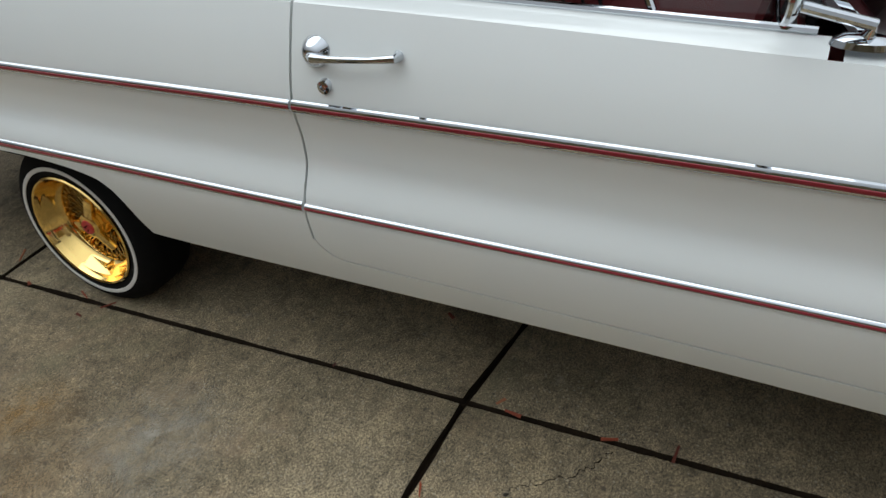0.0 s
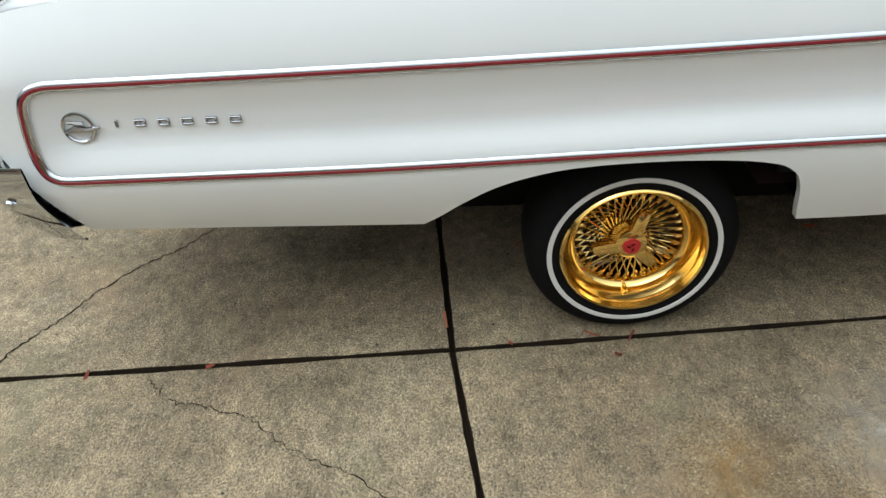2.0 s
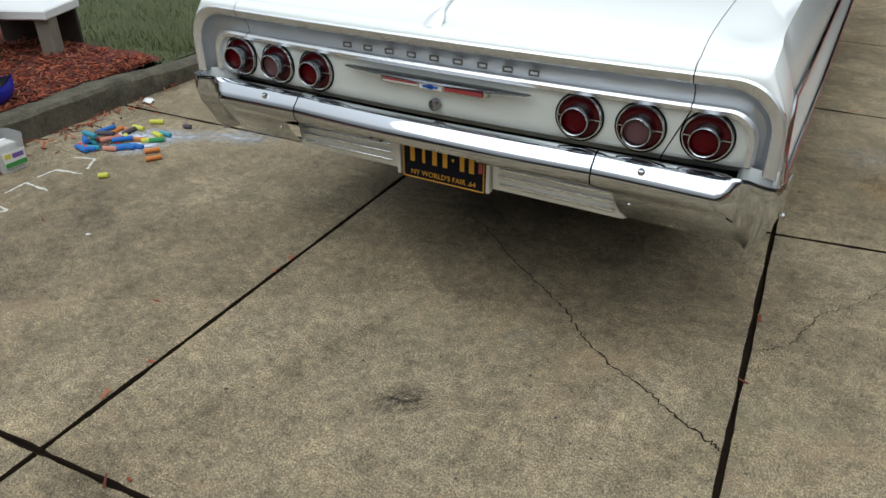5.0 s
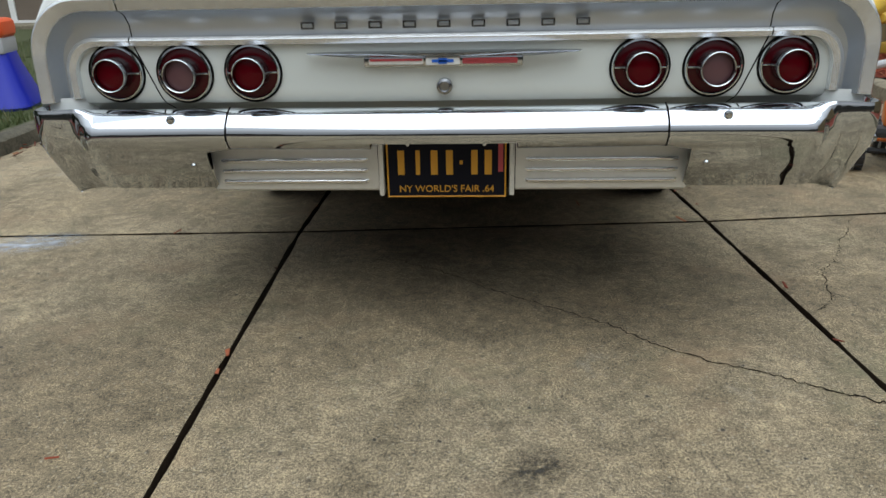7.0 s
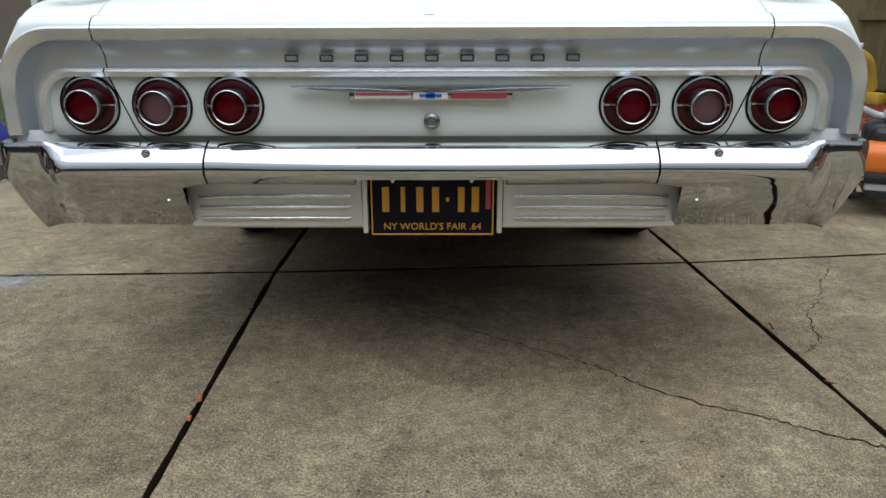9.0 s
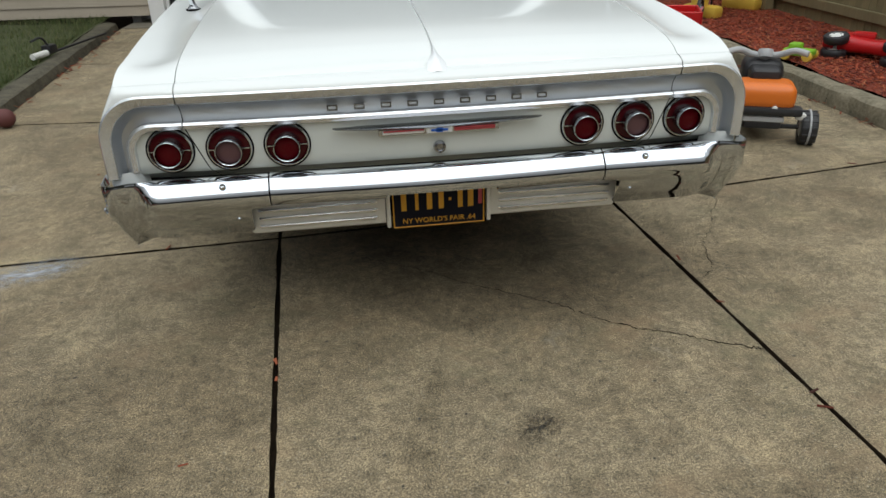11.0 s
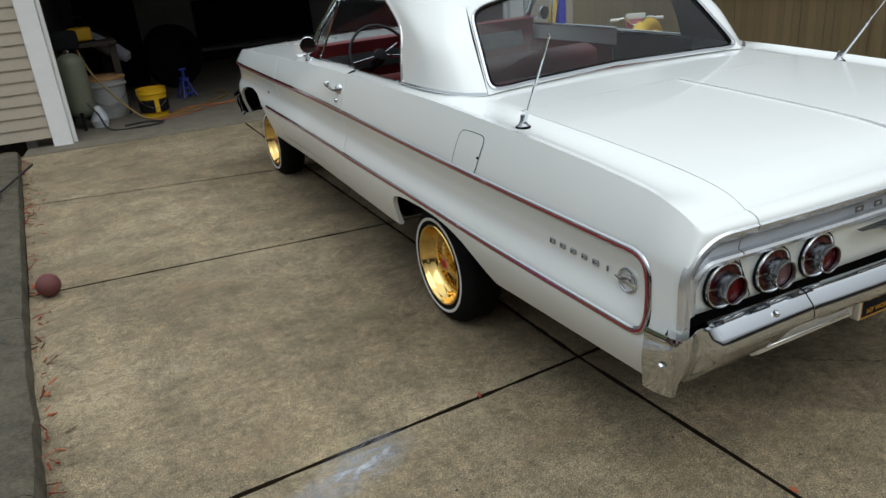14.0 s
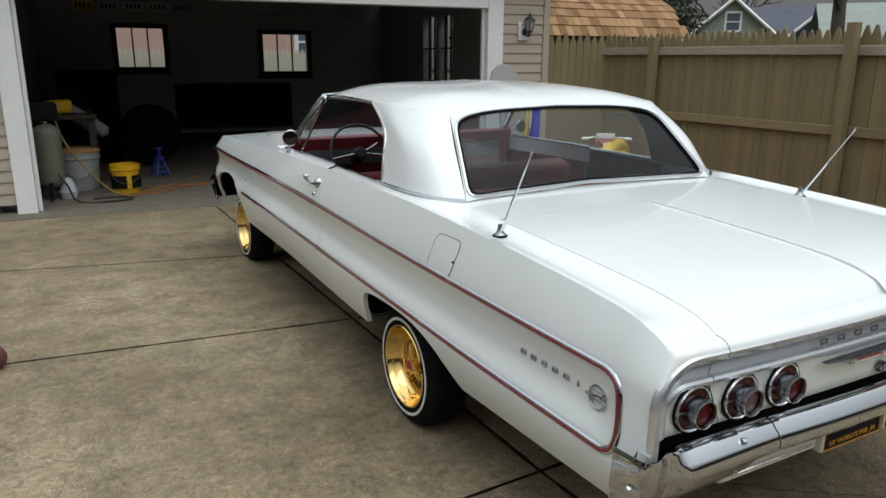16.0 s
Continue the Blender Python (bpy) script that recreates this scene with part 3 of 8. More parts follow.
front = [[(x, 5.04 + 0.03 * math.cos(x * 1.5), z) for x in spread(-0.88, 0.88, 20)] for z in (0.56, 0.65, 0.8, 0.93)]
part("front_panel", grid(front), black, car)
part("cowl", grid([[(x, 3.47 + dy, 1.0 + dz) for x in spread(-0.84, 0.84, 12)] for dy, dz in ((-0.06, -0.02), (0.0, 0.012), (0.06, 0.018))]), paint, car)

# ---- roof, pillars and glass ----
def line(pts, n):
    """n + 1 even points along a smooth line."""
    fine = arc_path(pts, 16)
    d = [0.0]
    for a, b in zip(fine, fine[1:]):
        d.append(d[-1] + (b - a).length)
    return [Vector([float(np.interp(d[-1] * k / n, d, [p[i] for p in fine])) for i in range(3)]) for k in range(n + 1)]


def coons(bottom, top, left, right):
    """A patch between four lines of points: bottom and top run alike, left and right from bottom to top."""
    n, m = len(bottom) - 1, len(left) - 1
    rows = []
    for j in range(m + 1):
        v = j / m
        row = []
        for i in range(n + 1):
            u = i / n
            p = bottom[i] * (1 - v) + top[i] * v + left[j] * (1 - u) + right[j] * u
            p = p - (bottom[0] * (1 - u) * (1 - v) + bottom[n] * u * (1 - v) + top[0] * (1 - u) * v + top[n] * u * v)
            row.append(p)
        rows.append(row)
    return rows


CORNER = (0.600, 1.655, 1.330)
side_line = line([CORNER, (0.690, 1.745, 1.357), (0.738, 1.90, 1.370), (0.752, 2.10, 1.374), (0.748, 2.60, 1.380), (0.695, 2.96, 1.366)], 30)
rear_line = line([(0, 1.690, 1.358), (0.3, 1.683, 1.352), CORNER], 16)
front_line = line([(0, 3.03, 1.410), (0.4, 3.01, 1.396), (0.695, 2.96, 1.366)], 16)
mid_line = line([(0, 1.690, 1.358), (0, 1.85, 1.408), (0, 2.15, 1.452), (0, 2.5, 1.460), (0, 2.85, 1.438), (0, 3.03, 1.410)], 30)
roof_rows = coons(rear_line, front_line, mid_line, side_line)
for j, row in enumerate(roof_rows):
    for i, p in enumerate(row):
        u, v = i / 16, j / 30
        p.z += 0.020 * math.sin(math.pi * u ** 1.6) * smooth01(v / 0.2) * smooth01((1 - v) / 0.12)
roof_geo = grid([[tuple(p) for p in r] for r in roof_rows])
pillar = coons(
    line([(0.700, 1.335, 1.012), (0.790, 1.415, 1.018), (0.838, 1.55, 1.024), (0.850, 1.70, 1.026), (0.850, 1.83, 1.028)], 18),
    line([tuple(p) for p in side_line[:13]], 18),
    line([(0.700, 1.335, 1.012), (0.672, 1.44, 1.120), (0.640, 1.55, 1.228), CORNER], 18),
    line([(0.850, 1.83, 1.028), (0.828, 1.855, 1.14), (0.795, 1.91, 1.26), tuple(side_line[12])], 18),
)
for j, row in enumerate(pillar):
    for i, p in enumerate(row):
        b = 0.014 * math.sin(math.pi * i / 18) * math.sin(math.pi * j / 18)
        p.x += b * 0.8
        p.y -= b * 0.5
pillar_geo = grid([[tuple(p) for p in r] for r in pillar])
part("roof", join(roof_geo, mirrored(roof_geo)), paint, car, "white hardtop roof")
pair("rear_pillar", pillar_geo, paint)

# the rear window: a bowed sheet with rounded corners
def rear_glass(s, t):
    b = Vector((0.700 * s, glass_base(0.7 * s), 1.012 + 0.012 * (1 - s * s)))
    a = Vector((0.600 * s, 1.655 + 0.035 * (1 - s * s), 1.330 + 0.028 * (1 - s * s)))
    p = b.lerp(a, t)
    bow = 0.022 * math.sin(math.pi * t) * (1 - 0.9 * s * s)
    return p + Vector((0, -0.6 * bow, 0.7 * bow))


def rounded(a, inset):
    """A rounded rectangle in the sheet's own coordinates."""
    c, s = math.cos(a), math.sin(a)
    k = 0.24 if s > 0 else 0.11
    x = math.copysign(abs(c) ** k, c)
    y = math.copysign(abs(s) ** (k + 0.04), s)
    return x * (1 - inset), 0.5 + 0.5 * y * (1 - inset * 2.2)


ring_n = 96
angles = [2 * math.pi * k / ring_n for k in range(ring_n)]
inner = [rounded(a, 0.028) for a in angles]
fill = [[rear_glass(x * k, 0.5 + (y - 0.5) * k) for x, y in inner] for k in (0.02, 0.25, 0.5, 0.75, 0.9, 1.0)]
v, f = grid([[tuple(p) for p in r] for r in fill], closed=True)
f.append(tuple(range(ring_n)))
rear_window = part("rear_window", (v, f), glass, car, "curved tinted rear window in a chrome surround")
surround = []
for k in (0, 0.5, 1.0):
    r = []
    for a, (x, y) in zip(angles, inner):
        ox, oy = max(-1, min(1, 1.2 * x)), max(0, min(1, 0.5 + 1.25 * (y - 0.5)))
        p = rear_glass(x + (ox - x) * k, y + (oy - y) * k)
        r.append(tuple(p + Vector((0, -0.002, 0.003))))
    surround.append(r)
part("window_surround", grid(surround, closed=True), paint, rear_window)
for inset, rad, mat, nm in ((0.018, 0.008, chrome, "chrome_moulding"), (0.036, 0.005, black, "rubber_seal")):
    pts = [rear_glass(*rounded(a, inset)) + Vector((0, -0.004, 0.006)) for a in angles + angles[:1]]
    part(nm, tube(pts, rad, 6, caps=False), mat, rear_window)
# chrome strip at the foot of the pillars and the rear window
for s in (1, -1):
    foot = [(s * (p.x + 0.004), p.y - 0.004, p.z + 0.006) for p in pillar[0]] + []
    part("belt_moulding", tube(foot + [(s * 0.852, y, 1.030) for y in spread(1.85, DOOR_R, 8)], 0.008, 8), chrome, car)
    part("belt_moulding", tube([(s * 0.852, y, z_top(y) + 0.021) for y in spread(DOOR_R + 0.004, 3.30, 20)], 0.007, 8), chrome, car)
    # drip rail and rear edge of the side opening
    rail = [(s * (p.x + 0.004), p.y, p.z - 0.004) for p in side_line[12:]]
    part("drip_rail", tube(rail, 0.007, 8), chrome, car)
    edge = [(s * (r[-1].x + 0.002), r[-1].y + 0.004, r[-1].z) for r in pillar]
    part("opening_trim", tube(edge, 0.007, 8), dull_chrome, car)
    # windscreen pillar and vent window
    a, b = Vector((s * 0.800, 3.36, 1.020)), Vector((s * 0.695, 2.985, 1.355))
    part("windscreen_pillar", tube([a, a.lerp(b, 0.5) + Vector((s * 0.012, 0, 0.01)), b], 0.020, 10), chrome, car)
    part("vent_window_frame", tube([(s * 0.825, 3.06, 1.03), (s * 0.772, 2.965, 1.20), (s * 0.715, 2.925, 1.345)], 0.007, 8), chrome, car)
    vent = [[(s * 0.822, 3.07, 1.035), (s * 0.806, 3.33, 1.035)], [(s * 0.718, 2.93, 1.335), (s * 0.705, 2.965, 1.335)]]
    part("vent_window", grid(vent), glass, car)
shield = coons(line([(-0.80, 3.36, 1.02), (0, 3.52, 1.02), (0.80, 3.36, 1.02)], 20), line([(-0.695, 2.985, 1.352), (0, 3.06, 1.385), (0.695, 2.985, 1.352)], 20), line([(-0.80, 3.36, 1.02), (-0.755, 3.18, 1.19), (-0.695, 2.985, 1.352)], 8), line([(0.80, 3.36, 1.02), (0.755, 3.18, 1.19), (0.695, 2.985, 1.352)], 8))
part("windscreen", grid([[tuple(p) for p in r] for r in shield]), glass, car)
part("windscreen_header", tube([(-0.695, 2.98, 1.356), (-0.35, 3.03, 1.378), (0, 3.05, 1.388), (0.35, 3.03, 1.378), (0.695, 2.98, 1.356)], 0.016, 8), chrome, car)


# ---- side trim: chrome strips with a red line ----
def strip(path, half, proud, out, seg=6):
    """A half-round strip along (y, z) points of the body's side."""
    pts = [Vector(side_point(y, z, tail=False)) for y, z in path]
    rows = []
    for i, p in enumerate(pts):
        t = (pts[min(i + 1, len(pts) - 1)] - pts[max(i - 1, 0)]).normalized()
        n = (Vector((1, 0, 0)) - t * t.x).normalized()
        b = t.cross(n)
        rows.append([tuple(p + b * half * math.cos(a) + n * (out + proud * math.sin(a))) for a in spread(0, math.pi, seg)])
    return grid(rows)


rear_loop = arc_path([(0.34, z_ut(0.34), 0), (0.22, z_ut(0.22), 0), (0.165, 0.790, 0), (0.132, 0.776, 0), (0.115, 0.745, 0), (0.107, 0.690, 0), (0.106, 0.635, 0), (0.116, 0.597, 0), (0.136, 0.580, 0), (0.165, 0.574, 0), (0.24, z_lt(0.24), 0), (0.34, z_lt(0.34), 0)], 6)
upper_rear = [(y, z_ut(y)) for y in spread(DOOR_R - 0.003, 0.36, 40)]
lower_rear = [(y, z_lt(y)) for y in spread(0.36, DOOR_R - 0.003, 40)]
loop = upper_rear + [(p.x, p.y) for p in rear_loop] + lower_rear
pieces = [loop] + [[(y, f(y)) for y in spread(DOOR_R + 0.004, DOOR_F - 0.004, 24)] for f in (z_ut, z_lt)] + [[(y, z_ut(y)) for y in spread(DOOR_F + 0.004, 5.02, 20)], [(y, z_lt(y)) for y in spread(DOOR_F + 0.004, 3.98, 8)]]
for k, path in enumerate(pieces):
    half = (0.0125, 0.0135, 0.0095, 0.0135, 0.0095)[k]
    pair("trim_strip", strip(path, half, 0.008, 0.0018), chrome, "chrome trim strip")
    pair("trim_inlay", strip(path, half * 0.36, 0.0030, 0.0082, 4), red_stripe, "dark red painted inlay")


# ---- wheels: wire spokes, gold rim, whitewall tyre ----
R_TYRE, R_RIM, DEEP = 0.272, 0.182, 0.050


def make_wheel(x, y, side):
    w = new("wheel")
    w.parent = car
    w.matrix_world = pose(x, y, R_TYRE - 0.004, 0, 0, 0 if side > 0 else 180)
    w["label"] = "gold wire-spoke wheel with a whitewall tyre"
    return w


def wheel_parts():
    geo = {}
    # outer face at x = 0, inwards is minus
    geo["tyre"] = lathe([(R_RIM - 0.004, -0.012), (R_RIM + 0.004, -0.004), (0.198, 0.003), (0.222, 0.003), (0.236, -0.002), (0.252, -0.014), (0.265, -0.028), (R_TYRE - 0.001, -0.045), (R_TYRE, -0.10), (R_TYRE - 0.001, -0.150), (0.265, -0.166), (0.246, -0.182), (0.21, -0.195), (R_RIM, -0.19)], 72)
    geo["whitewall"] = lathe([(0.2055, 0.0032), (0.2065, 0.0048), (0.2175, 0.0048), (0.2185, 0.0030)], 72)
    geo["rim"] = lathe([(R_RIM + 0.003, -0.010), (R_RIM + 0.004, 0.002), (R_RIM, 0.006), (R_RIM - 0.005, 0.003), (R_RIM - 0.009, -0.006), (0.170, -0.012), (0.168, -0.020), (0.162, -0.026), (0.157, -0.050), (0.150, -0.060), (0.144, -0.064), (0.139, -0.062), (0.136, -0.068), (0.137, -0.095), (0.145, -0.15), (0.160, -0.19)], 72)
    geo["hub"] = [(x - DEEP, y, z) for x, y, z in lathe([(0.0, 0.012), (0.020, 0.012), (0.042, 0.006), (0.046, -0.004), (0.048, -0.03), (0.058, -0.05), (0.060, -0.07), (0.056, -0.09), (0.0, -0.11)], 32)[0]], lathe([(0.0, 0.012), (0.020, 0.012), (0.042, 0.006), (0.046, -0.004), (0.048, -0.03), (0.058, -0.05), (0.060, -0.07), (0.056, -0.09), (0.0, -0.11)], 32)[1]
    return geo


wheel_meshes = {k: data(*g) for k, g in wheel_parts().items()}
spoke_out = data(*tube([(-0.066, 0.138, 0.0), (-0.074, 0.050, 0.018)], 0.0021, 6, caps=False))
spoke_in = data(*tube([(-0.082, 0.137, 0.0), (-0.112, 0.056, -0.018)], 0.0021, 6, caps=False))
nipple = data(*lathe([(0.0, -0.002), (0.0042, 0.0), (0.005, 0.008), (0.0042, 0.016), (0.0, 0.018)], 6, "y"))
wing = []
for k in range(3):
    a = 2 * math.pi * k / 3 + 0.75
    g = box((0.020, 0.072, 0.030), (0.010, 0.062, 0), 0.008, 2)
    g = ([(p[0] - 0.30 * max(0, p[1] - 0.03) * 0.3, p[1], p[2] * (1.25 - 4.5 * abs(p[1] - 0.045))) for p in g[0]], g[1])
    wing.append(moved(g, Matrix.Rotation(a, 4, "X")))
knock = data(*moved(join(lathe([(0.0, 0.020), (0.030, 0.022), (0.040, 0.016), (0.044, 0.0), (0.044, -0.01)], 32), *wing), Matrix.Translation((-DEEP, 0, 0))))
chip = data(*moved(lathe([(0.0, 0.0262), (0.022, 0.0255), (0.024, 0.0225), (0.024, 0.018)], 28), Matrix.Translation((-DEEP, 0, 0))))
badge = data(*moved(join(*[tube([(0.0275, 0.012 * math.cos(a), 0.012 * math.sin(a)), (0.0275, 0.004 * math.cos(a + 1.0), 0.006 * math.sin(a + 0.6))], 0.0016, 5) for a in (0.5, 2.4, 4.2)]), Matrix.Translation((-DEEP, 0, 0))))
for m, mat in ((wheel_meshes["tyre"], rubber), (wheel_meshes["whitewall"], whitewall_mat), (wheel_meshes["rim"], gold), (wheel_meshes["hub"], gold), (spoke_out, gold), (spoke_in, gold), (nipple, gold), (knock, gold), (chip, red_chip), (badge, black)):
    m.materials.append(mat)
for wx, wy, sgn, turn in ((0.908, 1.468, 1, 0.52), (-0.908, 1.505, -1, 0.9), (0.860, 4.513, 1, 0.8), (-0.860, 4.513, -1, 0.2)):
    w = make_wheel(wx, wy, sgn)
    for nm, m in (*wheel_meshes.items(), ("knock_off", knock), ("hub_badge", chip), ("badge_emblem", badge)):
        o = link(nm, m, None, w)
        o.rotation_euler = (turn, 0, 0)
    for k in range(36):
        for m, off in ((spoke_out, 0.0), (spoke_in, math.pi / 36)):
            o = link("spoke", m, None, w)
            o.rotation_euler = (2 * math.pi * k / 36 + off, 0, 0)
    caps = []
    for k in range(72):
        m = Matrix.Rotation(2 * math.pi * k / 72, 4, "X") @ Matrix.Translation((-0.066 - 0.014 * (k % 2), 0.121, 0))
        caps.append(moved(lathe([(0.0, -0.002), (0.0040, 0.0), (0.0046, 0.008), (0.0036, 0.014)], 6, "y"), m))
    tagged(part("spoke_nipple", join(*caps), gold, w), kind="stuff")
    part("valve", moved(lathe([(0.0, -0.02), (0.007, -0.02), (0.007, 0.01), (0.004, 0.016), (0.0, 0.018)], 10), Matrix.Translation((-0.045, 0.0, -0.152))), gold, w)


# ---- tail: cove, mouldings, lamps ----
def u_line(hw, zt, r, zb, n_top=16, n_arc=12, n_side=8, xs=0.0):
    """Half of an inverted U in x and z: from x = xs along the top, round the corner and down."""
    p = [(x, zt) for x in spread(xs, hw - r, n_top)]
    p += [(hw - r + r * math.sin(a), zt - r + r * math.cos(a)) for a in spread(0, math.pi / 2, n_arc)][1:]
    p += [(hw, z) for z in spread(zt - r, zb, n_side)][1:]
    return p


def tail_y(x):
    """The tail is very slightly bowed in plan."""
    return -0.016 + 0.030 * (abs(x) / 0.9) ** 2


def tail_band(lines, name, mat, label=""):
    """Bands across rows of (hw, zt, r, zb, y): the middle on the lid, the rest on each side."""
    for half in (0, 1, 2):
        rows = []
        for hw, zt, r, zb, y in lines:
            if half == 0:
                rows.append([(x, y + tail_y(x), zt) for x in spread(-GAP_X + 0.0015, GAP_X - 0.0015, 40)])
            else:
                pts = u_line(hw, zt, r, zb, 6, xs=GAP_X + 0.0015)
                rows.append([((x if half == 1 else -x), y + tail_y(x), z) for x, z in pts])
        part(name, grid(rows), mat, car, label)


OUT = (0.962, 0.874, 0.125, 0.640)
tail_band([(0.967, 0.879, 0.132, 0.640, -0.014), (0.966, 0.878, 0.131, 0.640, -0.030), (0.961, 0.873, 0.128, 0.640, -0.035), (0.958, 0.870, 0.126, 0.640, -0.033), (0.938, 0.850, 0.114, 0.640, -0.026), (0.935, 0.847, 0.112, 0.640, -0.022)], "outer_moulding", satin, "bright tail moulding")
tail_band([(0.936, 0.848, 0.113, 0.640, -0.024), (0.931, 0.838, 0.108, 0.640, 0.004), (0.920, 0.815, 0.090, 0.640, 0.022), (0.911, 0.787, 0.080, 0.640, 0.026)], "cove_panel", silver, "brushed silver tail cove")
tail_band([(0.911, 0.789, 0.082, 0.645, 0.028), (0.909, 0.787, 0.080, 0.645, 0.010), (0.900, 0.780, 0.074, 0.645, 0.005), (0.886, 0.768, 0.066, 0.645, 0.010), (0.883, 0.765, 0.064, 0.645, 0.030)], "inner_moulding", satin, "bright inner tail moulding")
lamp_x = (0.787, 0.617, 0.450)
for half in (0, 1, 2):
    rows = []
    for k in range(11):
        z = 0.770 - 0.172 * k / 10
        g = GAP_X - 0.072 * max(0.0, 0.770 - z) / 0.172
        y = 0.025 + 0.060 * smooth01((0.642 - z) / 0.045)
        xs = spread(-g + 0.002, g - 0.002, 36) if half == 0 else spread(g + 0.002, 0.886, 8)
        rows.append([(x if half < 2 else -x, y + tail_y(x), z) for x in xs])
    part("tail_panel", grid(rows), silver_panel, car, "pale silver tail panel")
part("tail_backing", grid([[(x, 0.092, z) for x in spread(-0.88, 0.88, 10)] for z in (0.56, 0.70, 0.86)]), gap_black, car)


def resample(pts, n):
    d = [0.0]
    for a, b in zip(pts, pts[1:]):
        d.append(d[-1] + (b - a).length)
    return [Vector([float(np.interp(d[-1] * k / n, d, [p[i] for p in pts])) for i in range(3)]) for k in range(n + 1)]


def bullnose(outer, inner, n, steps=6):
    """A rounded edge from the body's end to the moulding."""
    a, b = resample(outer, n), resample(inner, n)
    rows = []
    for k in range(steps + 1):
        t = math.pi / 2 * k / steps
        rows.append([tuple(Vector((p.x + (q.x - p.x) * (1 - math.cos(t)), p.y + (q.y - p.y) * math.sin(t), p.z + (q.z - p.z) * (1 - math.cos(t))))) for p, q in zip(a, b)])
    return grid(rows)


side_edge = [Vector(side_point(0, z)) for z in spread(z_top(0), 0.630, 24)]
inner_u = [Vector((x, -0.030 + tail_y(x), z)) for x, z in u_line(0.965, 0.877, 0.131, 0.630, 6, xs=GAP_X + 0.0015)]
pair("quarter_end", bullnose(QUARTER_EDGE + side_edge[1:], inner_u, 60), paint)
part("lid_edge", bullnose(LID_EDGE, [Vector((x, -0.030 + tail_y(x), 0.877)) for x in spread(-GAP_X + 0.0015, GAP_X - 0.0015, 40)], 40), paint, trunk)
for s in (1, -1):
    corner = [[(s * x, y + 0.016 * smooth01((0.62 - z) / 0.05) * (x > 0.91), z) for x, y in ((0.872, 0.074), (0.878, 0.060), (0.884, 0.044), (0.892, 0.032), (0.905, 0.022), (0.935, 0.012), (0.960, 0.010), (0.971, 0.028))] for z in spread(0.648, 0.585, 6)]
    part("quarter_foot", grid(corner), paint, car)

lamp_dish = lathe([(0.0, -0.004), (0.040, -0.004), (0.052, -0.003), (0.0605, 0.0005)], 48, "y")
bezel_geo = lathe([(0.058, 0.030), (0.0660, 0.026), (0.0665, 0.000), (0.0655, -0.006), (0.0630, -0.0100), (0.0602, -0.0105), (0.0580, -0.008), (0.0566, -0.002), (0.0564, 0.006)], 56, "y")
cone_geo = lathe([(0.0400, 0.013), (0.0392, -0.010), (0.0388, -0.030), (0.0387, -0.044), (0.0372, -0.0475), (0.0354, -0.046), (0.0345, -0.038)], 48, "y")
ring_geo = lathe([(0.0388, -0.042), (0.0392, -0.0455), (0.0386, -0.0480), (0.0374, -0.0486), (0.0362, -0.0478), (0.0360, -0.0430)], 48, "y")
lens_geo = lathe([(0.0, -0.036)] + [(0.035 * k / 10, -0.036 + 0.004 * (k / 10) ** 2 + (0.0003 if k % 2 else -0.0003)) for k in range(1, 11)], 40, "y")
for s in (1, -1):
    for i, x in enumerate(lamp_x):
        m = pose(s * x, 0.022 + tail_y(x), 0.704 - (0.002 if i == 1 else 0), 1, 0, 0)
        lamp = part("tail_lamp", moved(bezel_geo, m), chrome, car, "round chrome-ringed tail lamp" if i != 1 else "round chrome-ringed lamp with a clear centre")
        part("lens", moved(lamp_dish, m), deep_red, lamp, "dark red lens")
        part("inner_cone", moved(cone_geo, m), letter_chrome, lamp, "dark chrome lamp cone")
        part("inner_ring", moved(ring_geo, m), chrome, lamp)
        part("centre_lens", moved(lens_geo, m), clear_lens if i == 1 else red_lens, lamp, "clear ribbed lens" if i == 1 else "red ribbed lens")
        for q in (-1, 1):
            part("cross_bar", moved(box((0.020, 0.004, 0.004), (q * 0.0485, -0.008, 0), 0.001), m), chrome, lamp)
        part("seal", moved(lathe([(0.0655, 0.004), (0.0692, 0.002), (0.0692, -0.004), (0.0655, -0.005)], 56, "y"), m), black, lamp)

# ---- rear bumper ----
# the section of the upper bar: y outwards is minus, z
bar_sec = [(0.014, 0.590), (0.0125, 0.607), (0.0085, 0.6175), (0.002, 0.6222), (-0.005, 0.6208), (-0.0195, 0.6138), (-0.0225, 0.6115), (-0.0445, 0.5895), (-0.0475, 0.5850), (-0.0525, 0.5690), (-0.0525, 0.5545), (-0.0475, 0.5450), (-0.0410, 0.5365), (-0.0340, 0.5300)]
rows = []
for x in spread(-0.512, -0.172, 14) + [-0.168] + spread(-0.160, 0.160, 12) + [0.168] + spread(0.172, 0.512, 14):
    bow = -0.014 + 0.018 * (x / 0.515) ** 2
    # the lower edge is cut away above the number plate
    cut = 0.545 if abs(x) < 0.170 else 0.0
    rows.append([(x, y + bow, max(z, cut)) for y, z in bar_sec] + [(x, -0.006 + bow, max(0.526, cut))])
bumper = part("rear_bumper", grid(rows), chrome, car, "chrome rear bumper in three sections")

